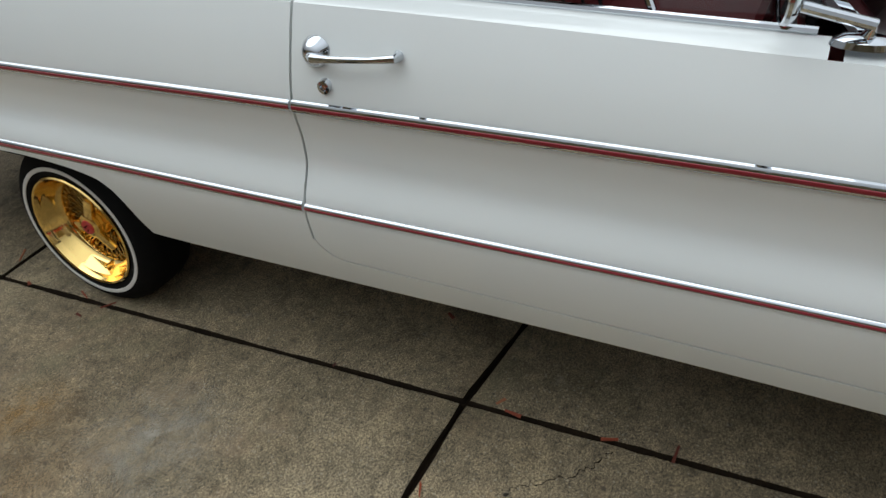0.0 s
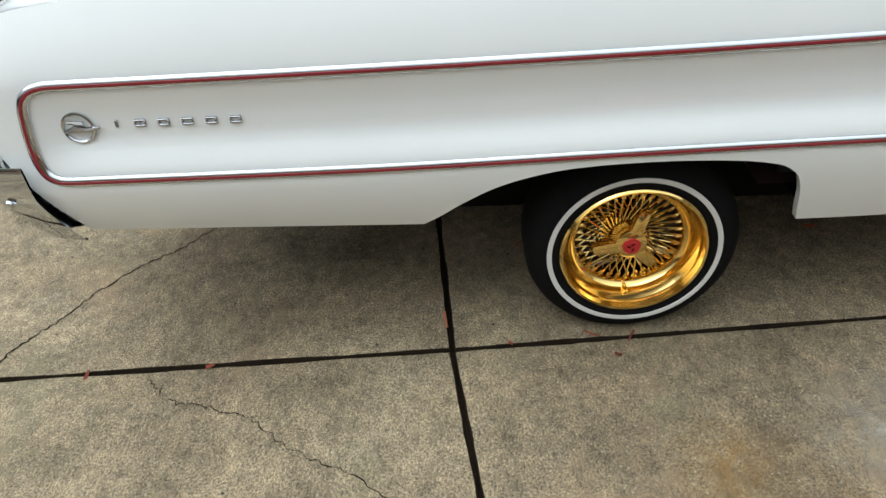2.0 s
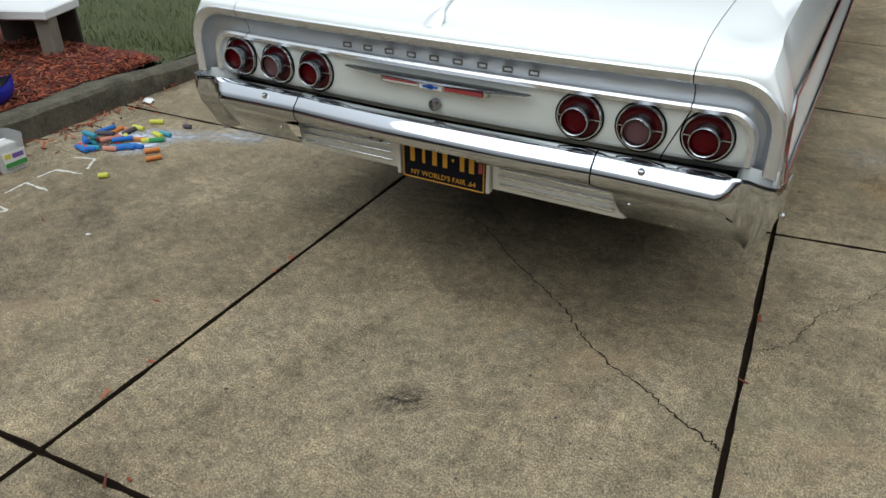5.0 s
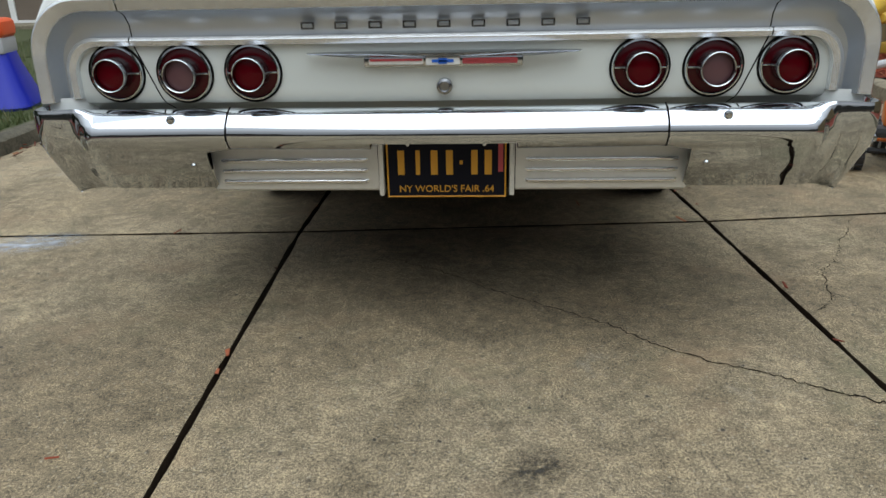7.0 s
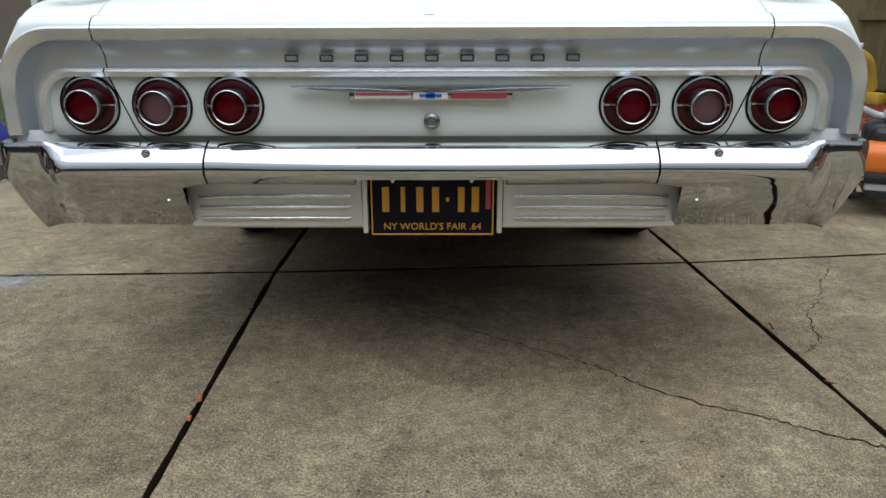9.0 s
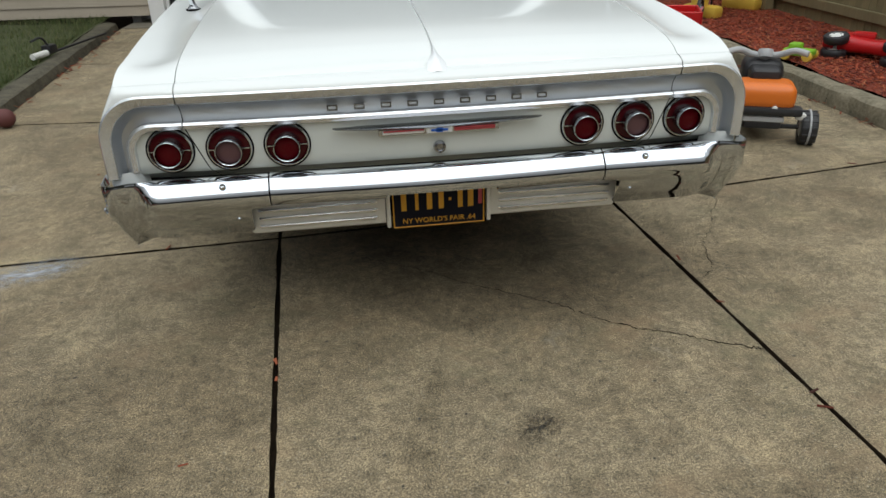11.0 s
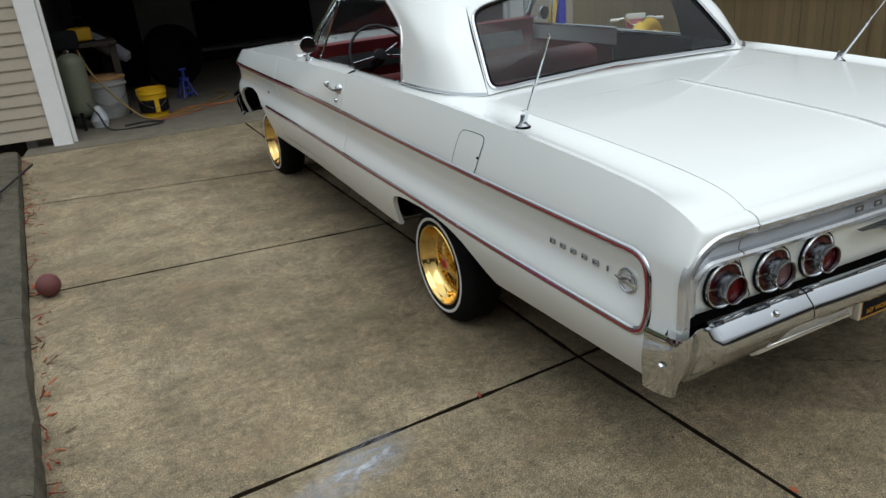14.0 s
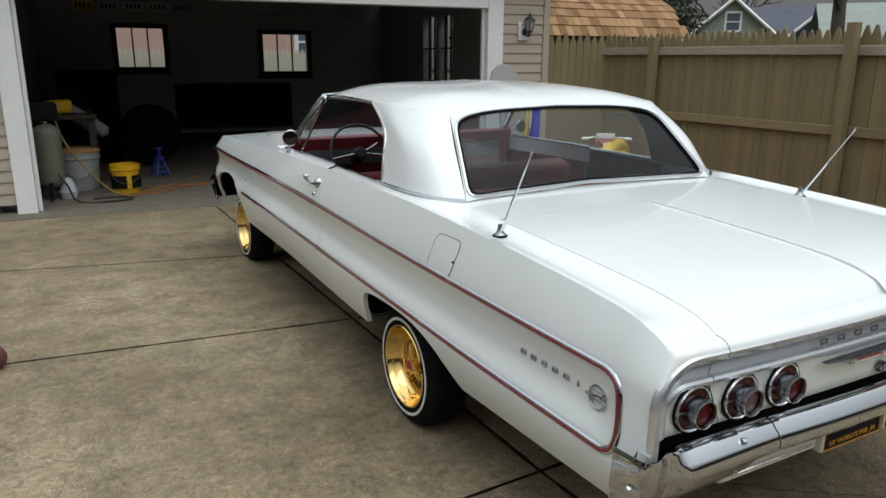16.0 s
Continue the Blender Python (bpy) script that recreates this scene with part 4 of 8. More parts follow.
# the wrap-round ends: for each height the rear face, the corner and the side face
end_side_x = curve((0.40, 0.952), (0.45, 0.972), (0.485, 0.986), (0.52, 0.998), (0.55, 1.003), (0.66, 1.003))
end_front_y = curve((0.40, 0.136), (0.494, 0.100), (0.56, 0.084), (0.63, 0.080))
corner_x = curve((0.40, 0.936), (0.45, 0.960), (0.485, 0.975), (0.52, 0.987), (0.55, 0.992), (0.66, 0.992))
corner_y = curve((0.40, 0.030), (0.45, 0.010), (0.488, -0.004), (0.53, -0.022), (0.58, -0.034), (0.66, -0.038))
corner_r = curve((0.40, 0.006), (0.45, 0.014), (0.50, 0.026), (0.55, 0.036), (0.66, 0.040))
wing_y = curve((0.40, 0.074), (0.43, 0.046), (0.46, 0.016), (0.50, -0.014), (0.53, -0.028), (0.66, -0.030))


def end_plan(z, start=0.517, na=30, nb=9, nc=8):
    """Plan points of the end's skin at one height, from the joint round to the tip beside the wheel."""
    c, f = Vector((corner_x(z), corner_y(z))), Vector((end_side_x(z), end_front_y(z)))
    r = corner_r(z)
    rear = Vector((0.84, wing_y(z)))
    a = c + (rear - c).normalized() * r
    b = c + (f - c).normalized() * min(r, (f - c).length * 0.6)
    out = []
    for i in range(na):
        x = start + (a.x - start) * i / na
        out.append(Vector((x, float(np.interp(x, [0.5, 0.84, 0.905, max(0.91, a.x)], [wing_y(z) + 0.004, wing_y(z), max(wing_y(z), corner_y(z)) + 0.016, a.y])))))
    for i in range(nb):
        t = i / nb
        out.append(a * (1 - t) ** 2 + c * 2 * t * (1 - t) + b * t * t)
    for i in range(nc + 1):
        out.append(b.lerp(f, i / nc))
    return out


def end_levels():
    cols = []
    for k, (y, z) in enumerate(bar_sec):
        base = end_plan(max(z, 0.53) + 0.0)
        row = []
        n = len(base)
        for i, p in enumerate(base):
            q = base[min(i + 1, n - 1)] - base[max(i - 1, 0)]
            nrm = Vector((q.y, -q.x)).normalized()
            bar = 1 - smooth01((p.x - 0.845) / 0.040) if i < 34 else 0.0
            # towards the side the top becomes a rolled rim with a hollow behind it
            inset = (0.007, 0.007, 0.0067, 0.0050, 0.0025, 0.0010, 0.0003, 0, 0, 0, 0, 0, 0, 0)[k]
            rim_z = (-0.030, -0.004, 0.002, 0.0035, 0.0050, 0.0050, 0.005, 0.004, 0.002, 0, 0, 0, 0, 0)[k]
            rest = p - nrm * inset
            sag = 0.004 + 0.010 * ((p.x - 0.5) / 0.4) ** 2 * max(0.0, 1 - k / 10) - 0.002 * (k > 11)
            py = bar * (y + sag) + (1 - bar) * rest.y
            px = bar * p.x + (1 - bar) * rest.x
            row.append((px, py, z + (1 - bar) * rim_z))
        cols.append(row)
    for d in spread(0, 1, 12)[1:]:
        row = []
        base = end_plan(0.53 - 0.125 * d, 0.575 + 0.012 * d)
        for i, p in enumerate(base):
            lowz = 0.53 - d * (0.124 - 0.008 * smooth01((i - 27) / 4) + 0.016 * smooth01((i - 34) / 10))
            row.append((p.x, p.y, lowz))
        cols.append(row)
    last = cols[-1]
    cols.append([(x - 0.005 * smooth01((i - 30) / 6), y + 0.03 * (1 - smooth01((i - 34) / 6)), z + 0.004) for i, (x, y, z) in enumerate(last)])
    return cols


end_geo = grid(end_levels())
for m in (end_geo, mirrored(end_geo)):
    e = part("bumper_end", m, chrome, bumper, "chrome wrap-round bumper end with a deep lower wing", smooth=50)
for s in (1, -1):
    jt = [(s * 0.5145, y + 0.006, z) for y, z in bar_sec[2:]]
    part("joint_strip", tube(jt, 0.0022, 6), gap_black, bumper)
    for x, y, z, r in ((0.648, -0.032, 0.6010, 0.010), (0.62, 0.004, 0.484, 0.009)):
        part("bolt", moved(lathe([(0.0, -0.008), (r * 0.7, -0.007), (r, -0.002), (r, 0.006)], 16, "y"), pose(s * x, y, z, -60 if z > 0.55 else 40)), chrome, bumper)
    part("bolt", moved(lathe([(0.0, -0.008), (0.008, -0.006), (0.011, 0.0)], 16, "y"), pose(s * 1.001, 0.020, 0.535, 0, 0, s * 86)), chrome, bumper)
    # ribbed filler panel beside the number plate
    cols = []
    for x, dy in ((0.172, 0.0), (0.300, 0.0), (0.450, 0.0), (0.574, 0.0), (0.590, 0.002), (0.600, 0.014)):
        prof = [(0.530, 0.030), (0.522, 0.002), (0.516, 0.0)]
        prof += [(0.410, 0.0), (0.404, 0.006), (0.404, 0.05)]
        cols.append([(s * x, y + 0.054 + dy + 0.10 * (0.50 - z), z - 0.006) for z, y in prof])
    panel = part("ribbed_panel", grid(cols), alloy, bumper, "ribbed aluminium filler panel", smooth=25)
    for zc in (0.482, 0.455, 0.427):
        part("rib", tube([(s * 0.200, 0.052 + 0.10 * (0.494 - zc), zc), (s * 0.206, 0.047 + 0.10 * (0.494 - zc), zc), (s * 0.560, 0.047 + 0.10 * (0.494 - zc), zc), (s * 0.566, 0.052 + 0.10 * (0.494 - zc), zc)], 0.0052, 10), bright_rib, panel, "polished rib")
    part("plate_guard", box((0.013, 0.030, 0.140), (s * 0.163, 0.058, 0.460), 0.004), alloy, bumper)
# a flat black sheet stands in for the shade behind the plate
part("recess_shade", grid([[(x, 0.098, z) for x in (-0.60, 0.60)] for z in (0.57, 0.408)]), gap_black, bumper)
# the number plate: black, amber figures as plain bars
PY, PZ = 0.048, -0.021
plate = part("number_plate", box((0.300, 0.004, 0.148), (0, 0.004 + PY, 0.479 + PZ), 0.0015, 1), material("plate_black", (0.007, 0.007, 0.012), 0.55, 0, 0.0, 0.12), bumper, "black number plate with amber lettering")
amber = material("amber_paint", (0.62, 0.30, 0.02), 0.5)
frame_pts = [(-0.147, 0.405), (0.147, 0.405), (0.147, 0.547), (-0.147, 0.547)]
for i in range(4):
    (xa, za), (xb, zb) = frame_pts[i], frame_pts[(i + 1) % 4]
    part("plate_rim", tube([(xa, 0.0015 + PY, za + 0.003 + PZ), (xb, 0.0015 + PY, zb + 0.003 + PZ)], 0.0022, 6), amber, plate)
for x, w in ((-0.105, 0.017), (-0.063, 0.011), (-0.022, 0.017), (0.016, 0.017), (0.045, 0.008), (0.078, 0.016), (0.112, 0.018)):
    part("figure_bar", box((w, 0.002, 0.062 if w > 0.01 else 0.010), (x - 0.008, 0.0015 + PY, 0.495 + PZ), 0.0006, 1), amber, plate)
part("sticker", box((0.012, 0.002, 0.070), (0.135, 0.0012 + PY, 0.506 + PZ)), red_enamel, plate, "red validation sticker")


def words(name, text, size, mat, parent, m, depth=0.001):
    """Lettering in the built-in font, as a mesh."""
    c = bpy.data.curves.new(name, "FONT")
    c.body, c.size, c.extrude, c.align_x, c.align_y, c.resolution_u = text, size, depth, "CENTER", "CENTER", 3
    tmp = bpy.data.objects.new("tmp", c)
    scene.collection.objects.link(tmp)
    me = bpy.data.meshes.new_from_object(tmp.evaluated_get(bpy.context.evaluated_depsgraph_get()))
    bpy.data.objects.remove(tmp)
    me.transform(m)
    return link(name, me, mat, parent)


words("slogan", "NY WORLD'S FAIR .64", 0.0245, amber, plate, pose(0, 0.0012 + PY, 0.427 + PZ, 90, 0, 0))
for x in (-0.095, 0.095):
    part("plate_screw", moved(lathe([(0.0, -0.003), (0.005, -0.002), (0.006, 0.001)], 10, "y"), pose(x, 0.002 + PY, 0.541 + PZ)), chrome, plate)

# ---- trunk ornaments ----
def plain_mark(w, h, t=0.0042, d=0.006):
    """A small upright block with a slot through it, in x and z."""
    return join(box((w, d, t), (0, 0, h / 2 - t / 2), 0.001, 1), box((w, d, t), (0, 0, -h / 2 + t / 2), 0.001, 1), box((t, d, h - 2 * t), (-w / 2 + t / 2, 0, 0), 0.0008, 1), box((t, d, h - 2 * t), (w / 2 - t / 2, 0, 0), 0.0008, 1))


spine = [(0, y, deck_z(0, y) + 0.003) for y in spread(1.02, 0.10, 24)]
rows = []
for x0, y, z in spine + [(0, 0.05, deck_z(0, 0.05) + 0.005), (0, 0.015, deck_z(0, 0.02) + 0.004), (0, -0.022, 0.898)]:
    w = 0.0026 + 0.029 * smooth01((0.09 - y) / 0.10) ** 1.5
    rows.append([(-w, y, z - 0.004), (-w * 0.45, y, z + 0.001), (0, y, z + 0.003), (w * 0.45, y, z + 0.001), (w, y, z - 0.004)])
part("lid_spine", grid(rows), material("spine_metal", (0.86, 0.88, 0.89), 0.4, 0.6), trunk, "slim chrome spine flaring at the tail")
EMBLEM = pose(0, -0.028, 0)
for k in range(9):
    x = -0.309 + 0.078 * k
    part("lid_letter", moved(plain_mark(0.031, 0.017), pose(x, 0.012 + tail_y(x), 0.808)), letter_chrome, trunk, "chrome letter drawn as a plain bar")
for s in (1, -1):
    part("emblem_wing", moved(grid([[(s * 0.314, 0.024, 0.748), (s * 0.314, 0.012, 0.747), (s * 0.306, 0.012, 0.744), (s * 0.306, 0.022, 0.743)], [(s * 0.22, 0.024, 0.750), (s * 0.22, -0.002, 0.747), (s * 0.205, 0.004, 0.739), (s * 0.205, 0.022, 0.735)], [(s * 0.17, 0.024, 0.750), (s * 0.17, -0.006, 0.747), (s * 0.17, 0.002, 0.739), (s * 0.17, 0.022, 0.735)], [(s * 0.0, 0.024, 0.750), (s * 0.0, -0.007, 0.747), (s * 0.0, -0.003, 0.739), (s * 0.0, 0.022, 0.736)]]), EMBLEM), letter_chrome, trunk)
    part("emblem_bar", moved(box((0.125, 0.010, 0.013), (s * 0.107, 0.012, 0.727), 0.002, 1), EMBLEM), red_enamel if s > 0 else white_enamel, trunk, "red and white enamel bar")
    part("emblem_stripe", moved(box((0.120, 0.004, 0.005), (s * 0.107, 0.0058, 0.731), 0.001, 1), EMBLEM), red_enamel, trunk)
part("emblem_back", moved(box((0.365, 0.034, 0.024), (0, 0.031, 0.727), 0.004, 2), EMBLEM), chrome, trunk, "chrome emblem frame")
part("emblem_centre", moved(box((0.078, 0.012, 0.019), (0, 0.010, 0.728), 0.002, 1), EMBLEM), white_enamel, trunk)
part("emblem_mark", moved(join(box((0.050, 0.004, 0.0065), (0, 0.003, 0.728), 0.001, 1), box((0.020, 0.004, 0.013), (0, 0.003, 0.728), 0.001, 1)), EMBLEM), blue_enamel, trunk, "blue enamel mark")
part("lid_lock", join(moved(lathe([(0.0, -0.004), (0.010, -0.004), (0.012, -0.010), (0.018, -0.008), (0.0195, 0.004)], 28, "y"), pose(0.002, 0.000, 0.668))), letter_chrome, trunk, "round chrome trunk lock")


# ---- side details ----
for s in (1, -1):
    def on(y, z, out=0.0):
        return Vector((s * (side_x(y, z) + out), y, z))

    # door handle, its button and the lock
    a, b = on(2.470, 0.938), on(2.648, 0.950)
    o = Vector((s, 0, 0))
    handle = part("door_handle", tube([a + o * 0.020, a + o * 0.030 + Vector((0, 0.012, 0)), a.lerp(b, 0.3) + o * 0.034, a.lerp(b, 0.75) + o * 0.030, b + o * 0.020, b + o * 0.002], [0.009, 0.010, 0.007, 0.006, 0.008, 0.011], 10), chrome, car, "chrome door handle")
    part("escutcheon", moved(lathe([(0.0, 0.024), (0.012, 0.023), (0.020, 0.018), (0.029, 0.006), (0.032, -0.004)], 24), Matrix.Translation(a) @ Matrix.Rotation(0 if s > 0 else math.pi, 4, "Z")), chrome, handle)
    k = on(2.492, 0.881)
    part("door_lock", moved(lathe([(0.0, 0.004), (0.006, 0.005), (0.007, 0.010), (0.013, 0.009), (0.015, -0.004)], 24), Matrix.Translation(k) @ Matrix.Rotation(0 if s > 0 else math.pi, 4, "Z")), chrome, car, "round chrome door lock")
    # round emblem and the row of chrome letters, drawn as bars
    e = on(0.212, 0.692, 0.002)
    ring = part("side_emblem", moved(lathe([(0.037, 0.001), (0.0365, 0.006), (0.033, 0.007), (0.0305, 0.005), (0.031, 0.0)], 36), Matrix.Translation(e) @ Matrix.Rotation(0 if s > 0 else math.pi, 4, "Z")), chrome, car, "round chrome emblem ring")
    part("emblem_figure", join(tube([e + Vector((s * 0.005, -0.030, -0.008)), e + Vector((s * 0.007, -0.005, 0.000)), e + Vector((s * 0.006, 0.022, -0.004)), e + Vector((s * 0.005, 0.048, 0.000))], [0.003, 0.008, 0.006, 0.003], 8), tube([e + Vector((s * 0.005, -0.02, 0.014)), e + Vector((s * 0.006, 0.015, 0.012))], 0.004, 6)), dull_chrome, ring)
    for i in range(6):
        y = 0.297 + 0.0527 * i
        mark = box((0.006, 0.005, 0.017), (0, 0, 0), 0.001, 1) if i == 0 else plain_mark(0.026, 0.016)
        part("side_letter", moved(mark, Matrix.Translation(on(y, 0.697, 0.003)) @ pose(0, 0, 0, 0, 0, 90)), letter_chrome, car, "chrome letter drawn as a plain bar")
    # outside mirror on a short stem
    f = Vector((s * 0.866, 3.36 if s > 0 else 3.15, z_top(3.3) + 0.015))
    head = f + (Vector((0.030, -0.105, 0.074)) if s > 0 else Vector((-0.016, -0.060, 0.090)))
    mirror = part("side_mirror", moved(lathe([(0.0, 0.020), (0.026, 0.016), (0.043, 0.007), (0.048, -0.002), (0.047, -0.007), (0.044, -0.009)], 32, "y"), pose(*head, 0, 0, s * 14)), chrome, car, "round chrome door mirror")
    part("mirror_glass", moved(lathe([(0.0, -0.006), (0.044, -0.006)], 32, "y"), pose(*head, 0, 0, s * 14)), material("mirror_face", (0.14, 0.14, 0.15), 0.02, 1.0), mirror)
    part("mirror_stem", tube([f, f + Vector((s * 0.012, 0.006, 0.030)), head + Vector((0, 0.012, -0.02))], [0.014, 0.009, 0.008], 10), chrome, mirror)
    part("mirror_foot", moved(lathe([(0.0, 0.012), (0.020, 0.011), (0.030, 0.005), (0.033, -0.004)], 24, "z"), Matrix.Translation(f) @ Matrix.Diagonal((0.75, 1.35, 1, 1))), chrome, mirror)
    # swept-back aerials on the rear wings
    b0 = Vector((s * 0.815, 0.909, deck_z(0.815, 0.909)))
    way = Vector((s * 0.0226, -0.195, 0.309)) * 1.03
    aerial = part("aerial", tube([b0 + way * 0.06, b0 + way * 0.5, b0 + way * 0.504, b0 + way], [0.0062, 0.0056, 0.0042, 0.0034], 8), chrome, car, "slim swept-back chrome aerial")
    part("aerial_base", moved(lathe([(0.0, 0.046), (0.008, 0.043), (0.010, 0.026), (0.014, 0.016), (0.022, 0.007), (0.023, -0.004)], 20, "z"), Matrix.Translation(b0)), letter_chrome, aerial)
    part("aerial_gasket", moved(lathe([(0.0, 0.005), (0.026, 0.005), (0.029, -0.002)], 20, "z"), Matrix.Translation(b0)), black, aerial)
    part("aerial_tip", moved(lathe([(0.0, 0.010), (0.005, 0.007), (0.0055, 0.0), (0.003, -0.004)], 10, "z"), Matrix.Translation(b0 + way)), chrome, aerial)
    # front bumper tip, side marker and lower badge on the wing
    part("fender_badge", moved(lathe([(0.0, 0.006), (0.012, 0.005), (0.016, 0.0)], 16), Matrix.Translation(on(3.99, 0.74)) @ Matrix.Rotation(0 if s > 0 else math.pi, 4, "Z")), chrome, car)
# fuel flap on the left quarter
flap, rim = [], []
for i in range(33):
    a = 2 * math.pi * i / 32
    c, q = math.cos(a), math.sin(a)
    yy = 1.092 + 0.088 * math.copysign(abs(c) ** 0.35, c)
    zz = 0.878 + 0.072 * math.copysign(abs(q) ** 0.35, q)
    yy -= (zz - 0.878) * 0.25
    flap.append((yy, zz))
rows = []
for k in (0.02, 0.35, 0.7, 1.0):
    rows.append([(-(side_x(1.092 + (y - 1.092) * k, 0.878 + (z - 0.878) * k) + 0.0022), 1.092 + (y - 1.092) * k, 0.878 + (z - 0.878) * k) for y, z in flap])
fuel = part("fuel_flap", grid(rows), paint, car, "white fuel filler flap")
part("flap_gap", tube([(-(side_x(y, z) + 0.0020), y, z) for y, z in flap], 0.0012, 5, caps=False), gap_black, fuel)
part("flap_lock", moved(lathe([(0.0, 0.003), (0.004, 0.002), (0.005, -0.002)], 14), Matrix.Translation((-(side_x(1.0, 0.87) + 0.004), 1.012, 0.872)) @ Matrix.Rotation(math.pi, 4, "Z")), gap_black, fuel)
# front bumper
fb = arc_path([(-0.97, 4.97, 0.50), (-0.972, 5.04, 0.50), (-0.95, 5.13, 0.50), (-0.8, 5.22, 0.50), (0, 5.27, 0.50), (0.8, 5.22, 0.50), (0.95, 5.13, 0.50), (0.972, 5.04, 0.50), (0.97, 4.97, 0.50)], 6)
rows = []
for i, p in enumerate(fb):
    t = (fb[min(i + 1, len(fb) - 1)] - fb[max(i - 1, 0)]).normalized()
    n = Vector((-t.y, t.x, 0))
    rows.append([tuple(p + n * d + Vector((0, 0, z))) for d, z in ((-0.06, 0.11), (-0.02, 0.115), (0.015, 0.09), (0.02, 0.03), (0.005, -0.02), (0.0, -0.07), (-0.04, -0.09))])
part("front_bumper", grid(rows), chrome, car, "chrome front bumper")

# ---- interior ----
floor_mat = grained("dark_carpet", (0.03, 0.01, 0.01), (0.06, 0.02, 0.02), 80, 0.95, 0.4)
part("cabin_floor", grid([[(x, y, 0.44) for x in (-0.88, 0, 0.88)] for y in (1.75, 2.6, 3.5)]), floor_mat, car)
for s in (1, -1):
    part("door_card", grid([[(s * 0.850, y, z) for y in spread(2.45, 3.36, 10)] for z in (0.45, 0.7, 0.98, 1.012)]), red_vinyl, car, "red vinyl door card")
    part("rear_trim_panel", grid([[(s * 0.850, y, z) for y in spread(1.80, 2.447, 8)] for z in (0.45, 0.7, 0.98, 1.012)]), black_vinyl, car, "black vinyl rear side panel")
    part("quarter_liner", grid([[(s * (p.x - 0.03), p.y + 0.02, p.z) for p in r] for r in pillar[::3]]), black_vinyl, car)
part("headliner", grid([[(s * x, y, 1.345) for s, x in ((-1, 0.7), (-1, 0.35), (1, 0.0), (1, 0.35), (1, 0.7))] for y in (1.76, 2.2, 2.6, 2.96)]), black_vinyl, car)
part("parcel_shelf", grid([[(x, y, 0.985 - 0.012 * math.cos(x)) for x in spread(-0.72, 0.72, 12)] for y in (1.38, 1.5, 1.62, 1.72)]), red_vinyl, car, "red parcel shelf")

for nm, y, z, h, rake in (("rear_seat", 1.90, 0.56, 0.40, 0.14), ("front_seat", 2.62, 0.56, 0.40, 0.10)):
    cover = red_vinyl if nm == "front_seat" else black_vinyl
    seat = part(nm, box((1.52, 0.14, h), (0, y - rake / 2, z + h / 2), 0.055, 4, rx=14), cover, car, "%s vinyl bench seat" % ("red" if nm == "front_seat" else "black"))
    part("cushion", box((1.52, 0.52, 0.16), (0, y + 0.28, z + 0.02), 0.05, 3, rx=4), cover, seat)
    for i in range(9):
        x = -0.60 + 0.15 * i
        part("pleat", tube([(x, y - rake * 0.1 + 0.072, z + 0.06), (x, y - rake + 0.078, z + h - 0.06)], 0.008, 6), black_vinyl, seat)
    part("seat_trim", tube([(-0.74, y - rake - 0.02, z + h * 0.9), (0, y - rake - 0.02, z + h * 0.92), (0.74, y - rake - 0.02, z + h * 0.9)], 0.008, 6), white_enamel if nm == "front_seat" else black_vinyl, seat)
dash = part("dashboard", grid([[(x, y, z) for x in spread(-0.82, 0.82, 16)] for y, z in ((3.46, 1.030), (3.36, 1.075), (3.29, 1.088), (3.26, 1.075), (3.27, 1.03), (3.31, 0.90), (3.36, 0.70))]), red_vinyl, car, "red and black dashboard")
part("dash_face", box((1.45, 0.02, 0.11), (0, 3.275, 0.955), 0.01, 2, rx=-16), black_vinyl, dash)
wheel_c, tilt = Vector((-0.41, 3.15, 0.985)), pose(0, 0, 0, 64, 0, 0)
ring_pts = [wheel_c + (tilt @ Vector((0.195 * math.cos(a), 0.195 * math.sin(a), 0))) for a in spread(0, 2 * math.pi, 40)]
steer = part("steering_wheel", tube(ring_pts, 0.009, 8, caps=False), black_vinyl, car, "thin-rimmed black steering wheel with chrome spokes")
for a in (0.15, math.pi - 0.15):
    part("spoke", tube([wheel_c, wheel_c + (tilt @ Vector((0.19 * math.cos(a), -0.19 * math.sin(a), 0)))], 0.009, 8), chrome, steer)
part("horn_boss", moved(lathe([(0.0, 0.03), (0.035, 0.026), (0.045, 0.0), (0.045, -0.05)], 20, "z"), Matrix.Translation(wheel_c) @ tilt), black_vinyl, steer)
part("steering_column", tube([wheel_c + tilt @ Vector((0, 0, -0.04)), wheel_c + tilt @ Vector((0, 0, -0.35))], 0.03, 10), black_vinyl, steer)
part("shift_lever", tube([wheel_c + Vector((0.02, 0.08, -0.02)), wheel_c + Vector((0.13, 0.02, 0.06))], 0.005, 6), chrome, steer)
part("inside_mirror", join(box((0.22, 0.018, 0.055), (0, 2.96, 1.29), 0.008, 2), tube([(0, 2.97, 1.30), (0, 2.99, 1.35)], 0.006, 6)), dull_chrome, car)


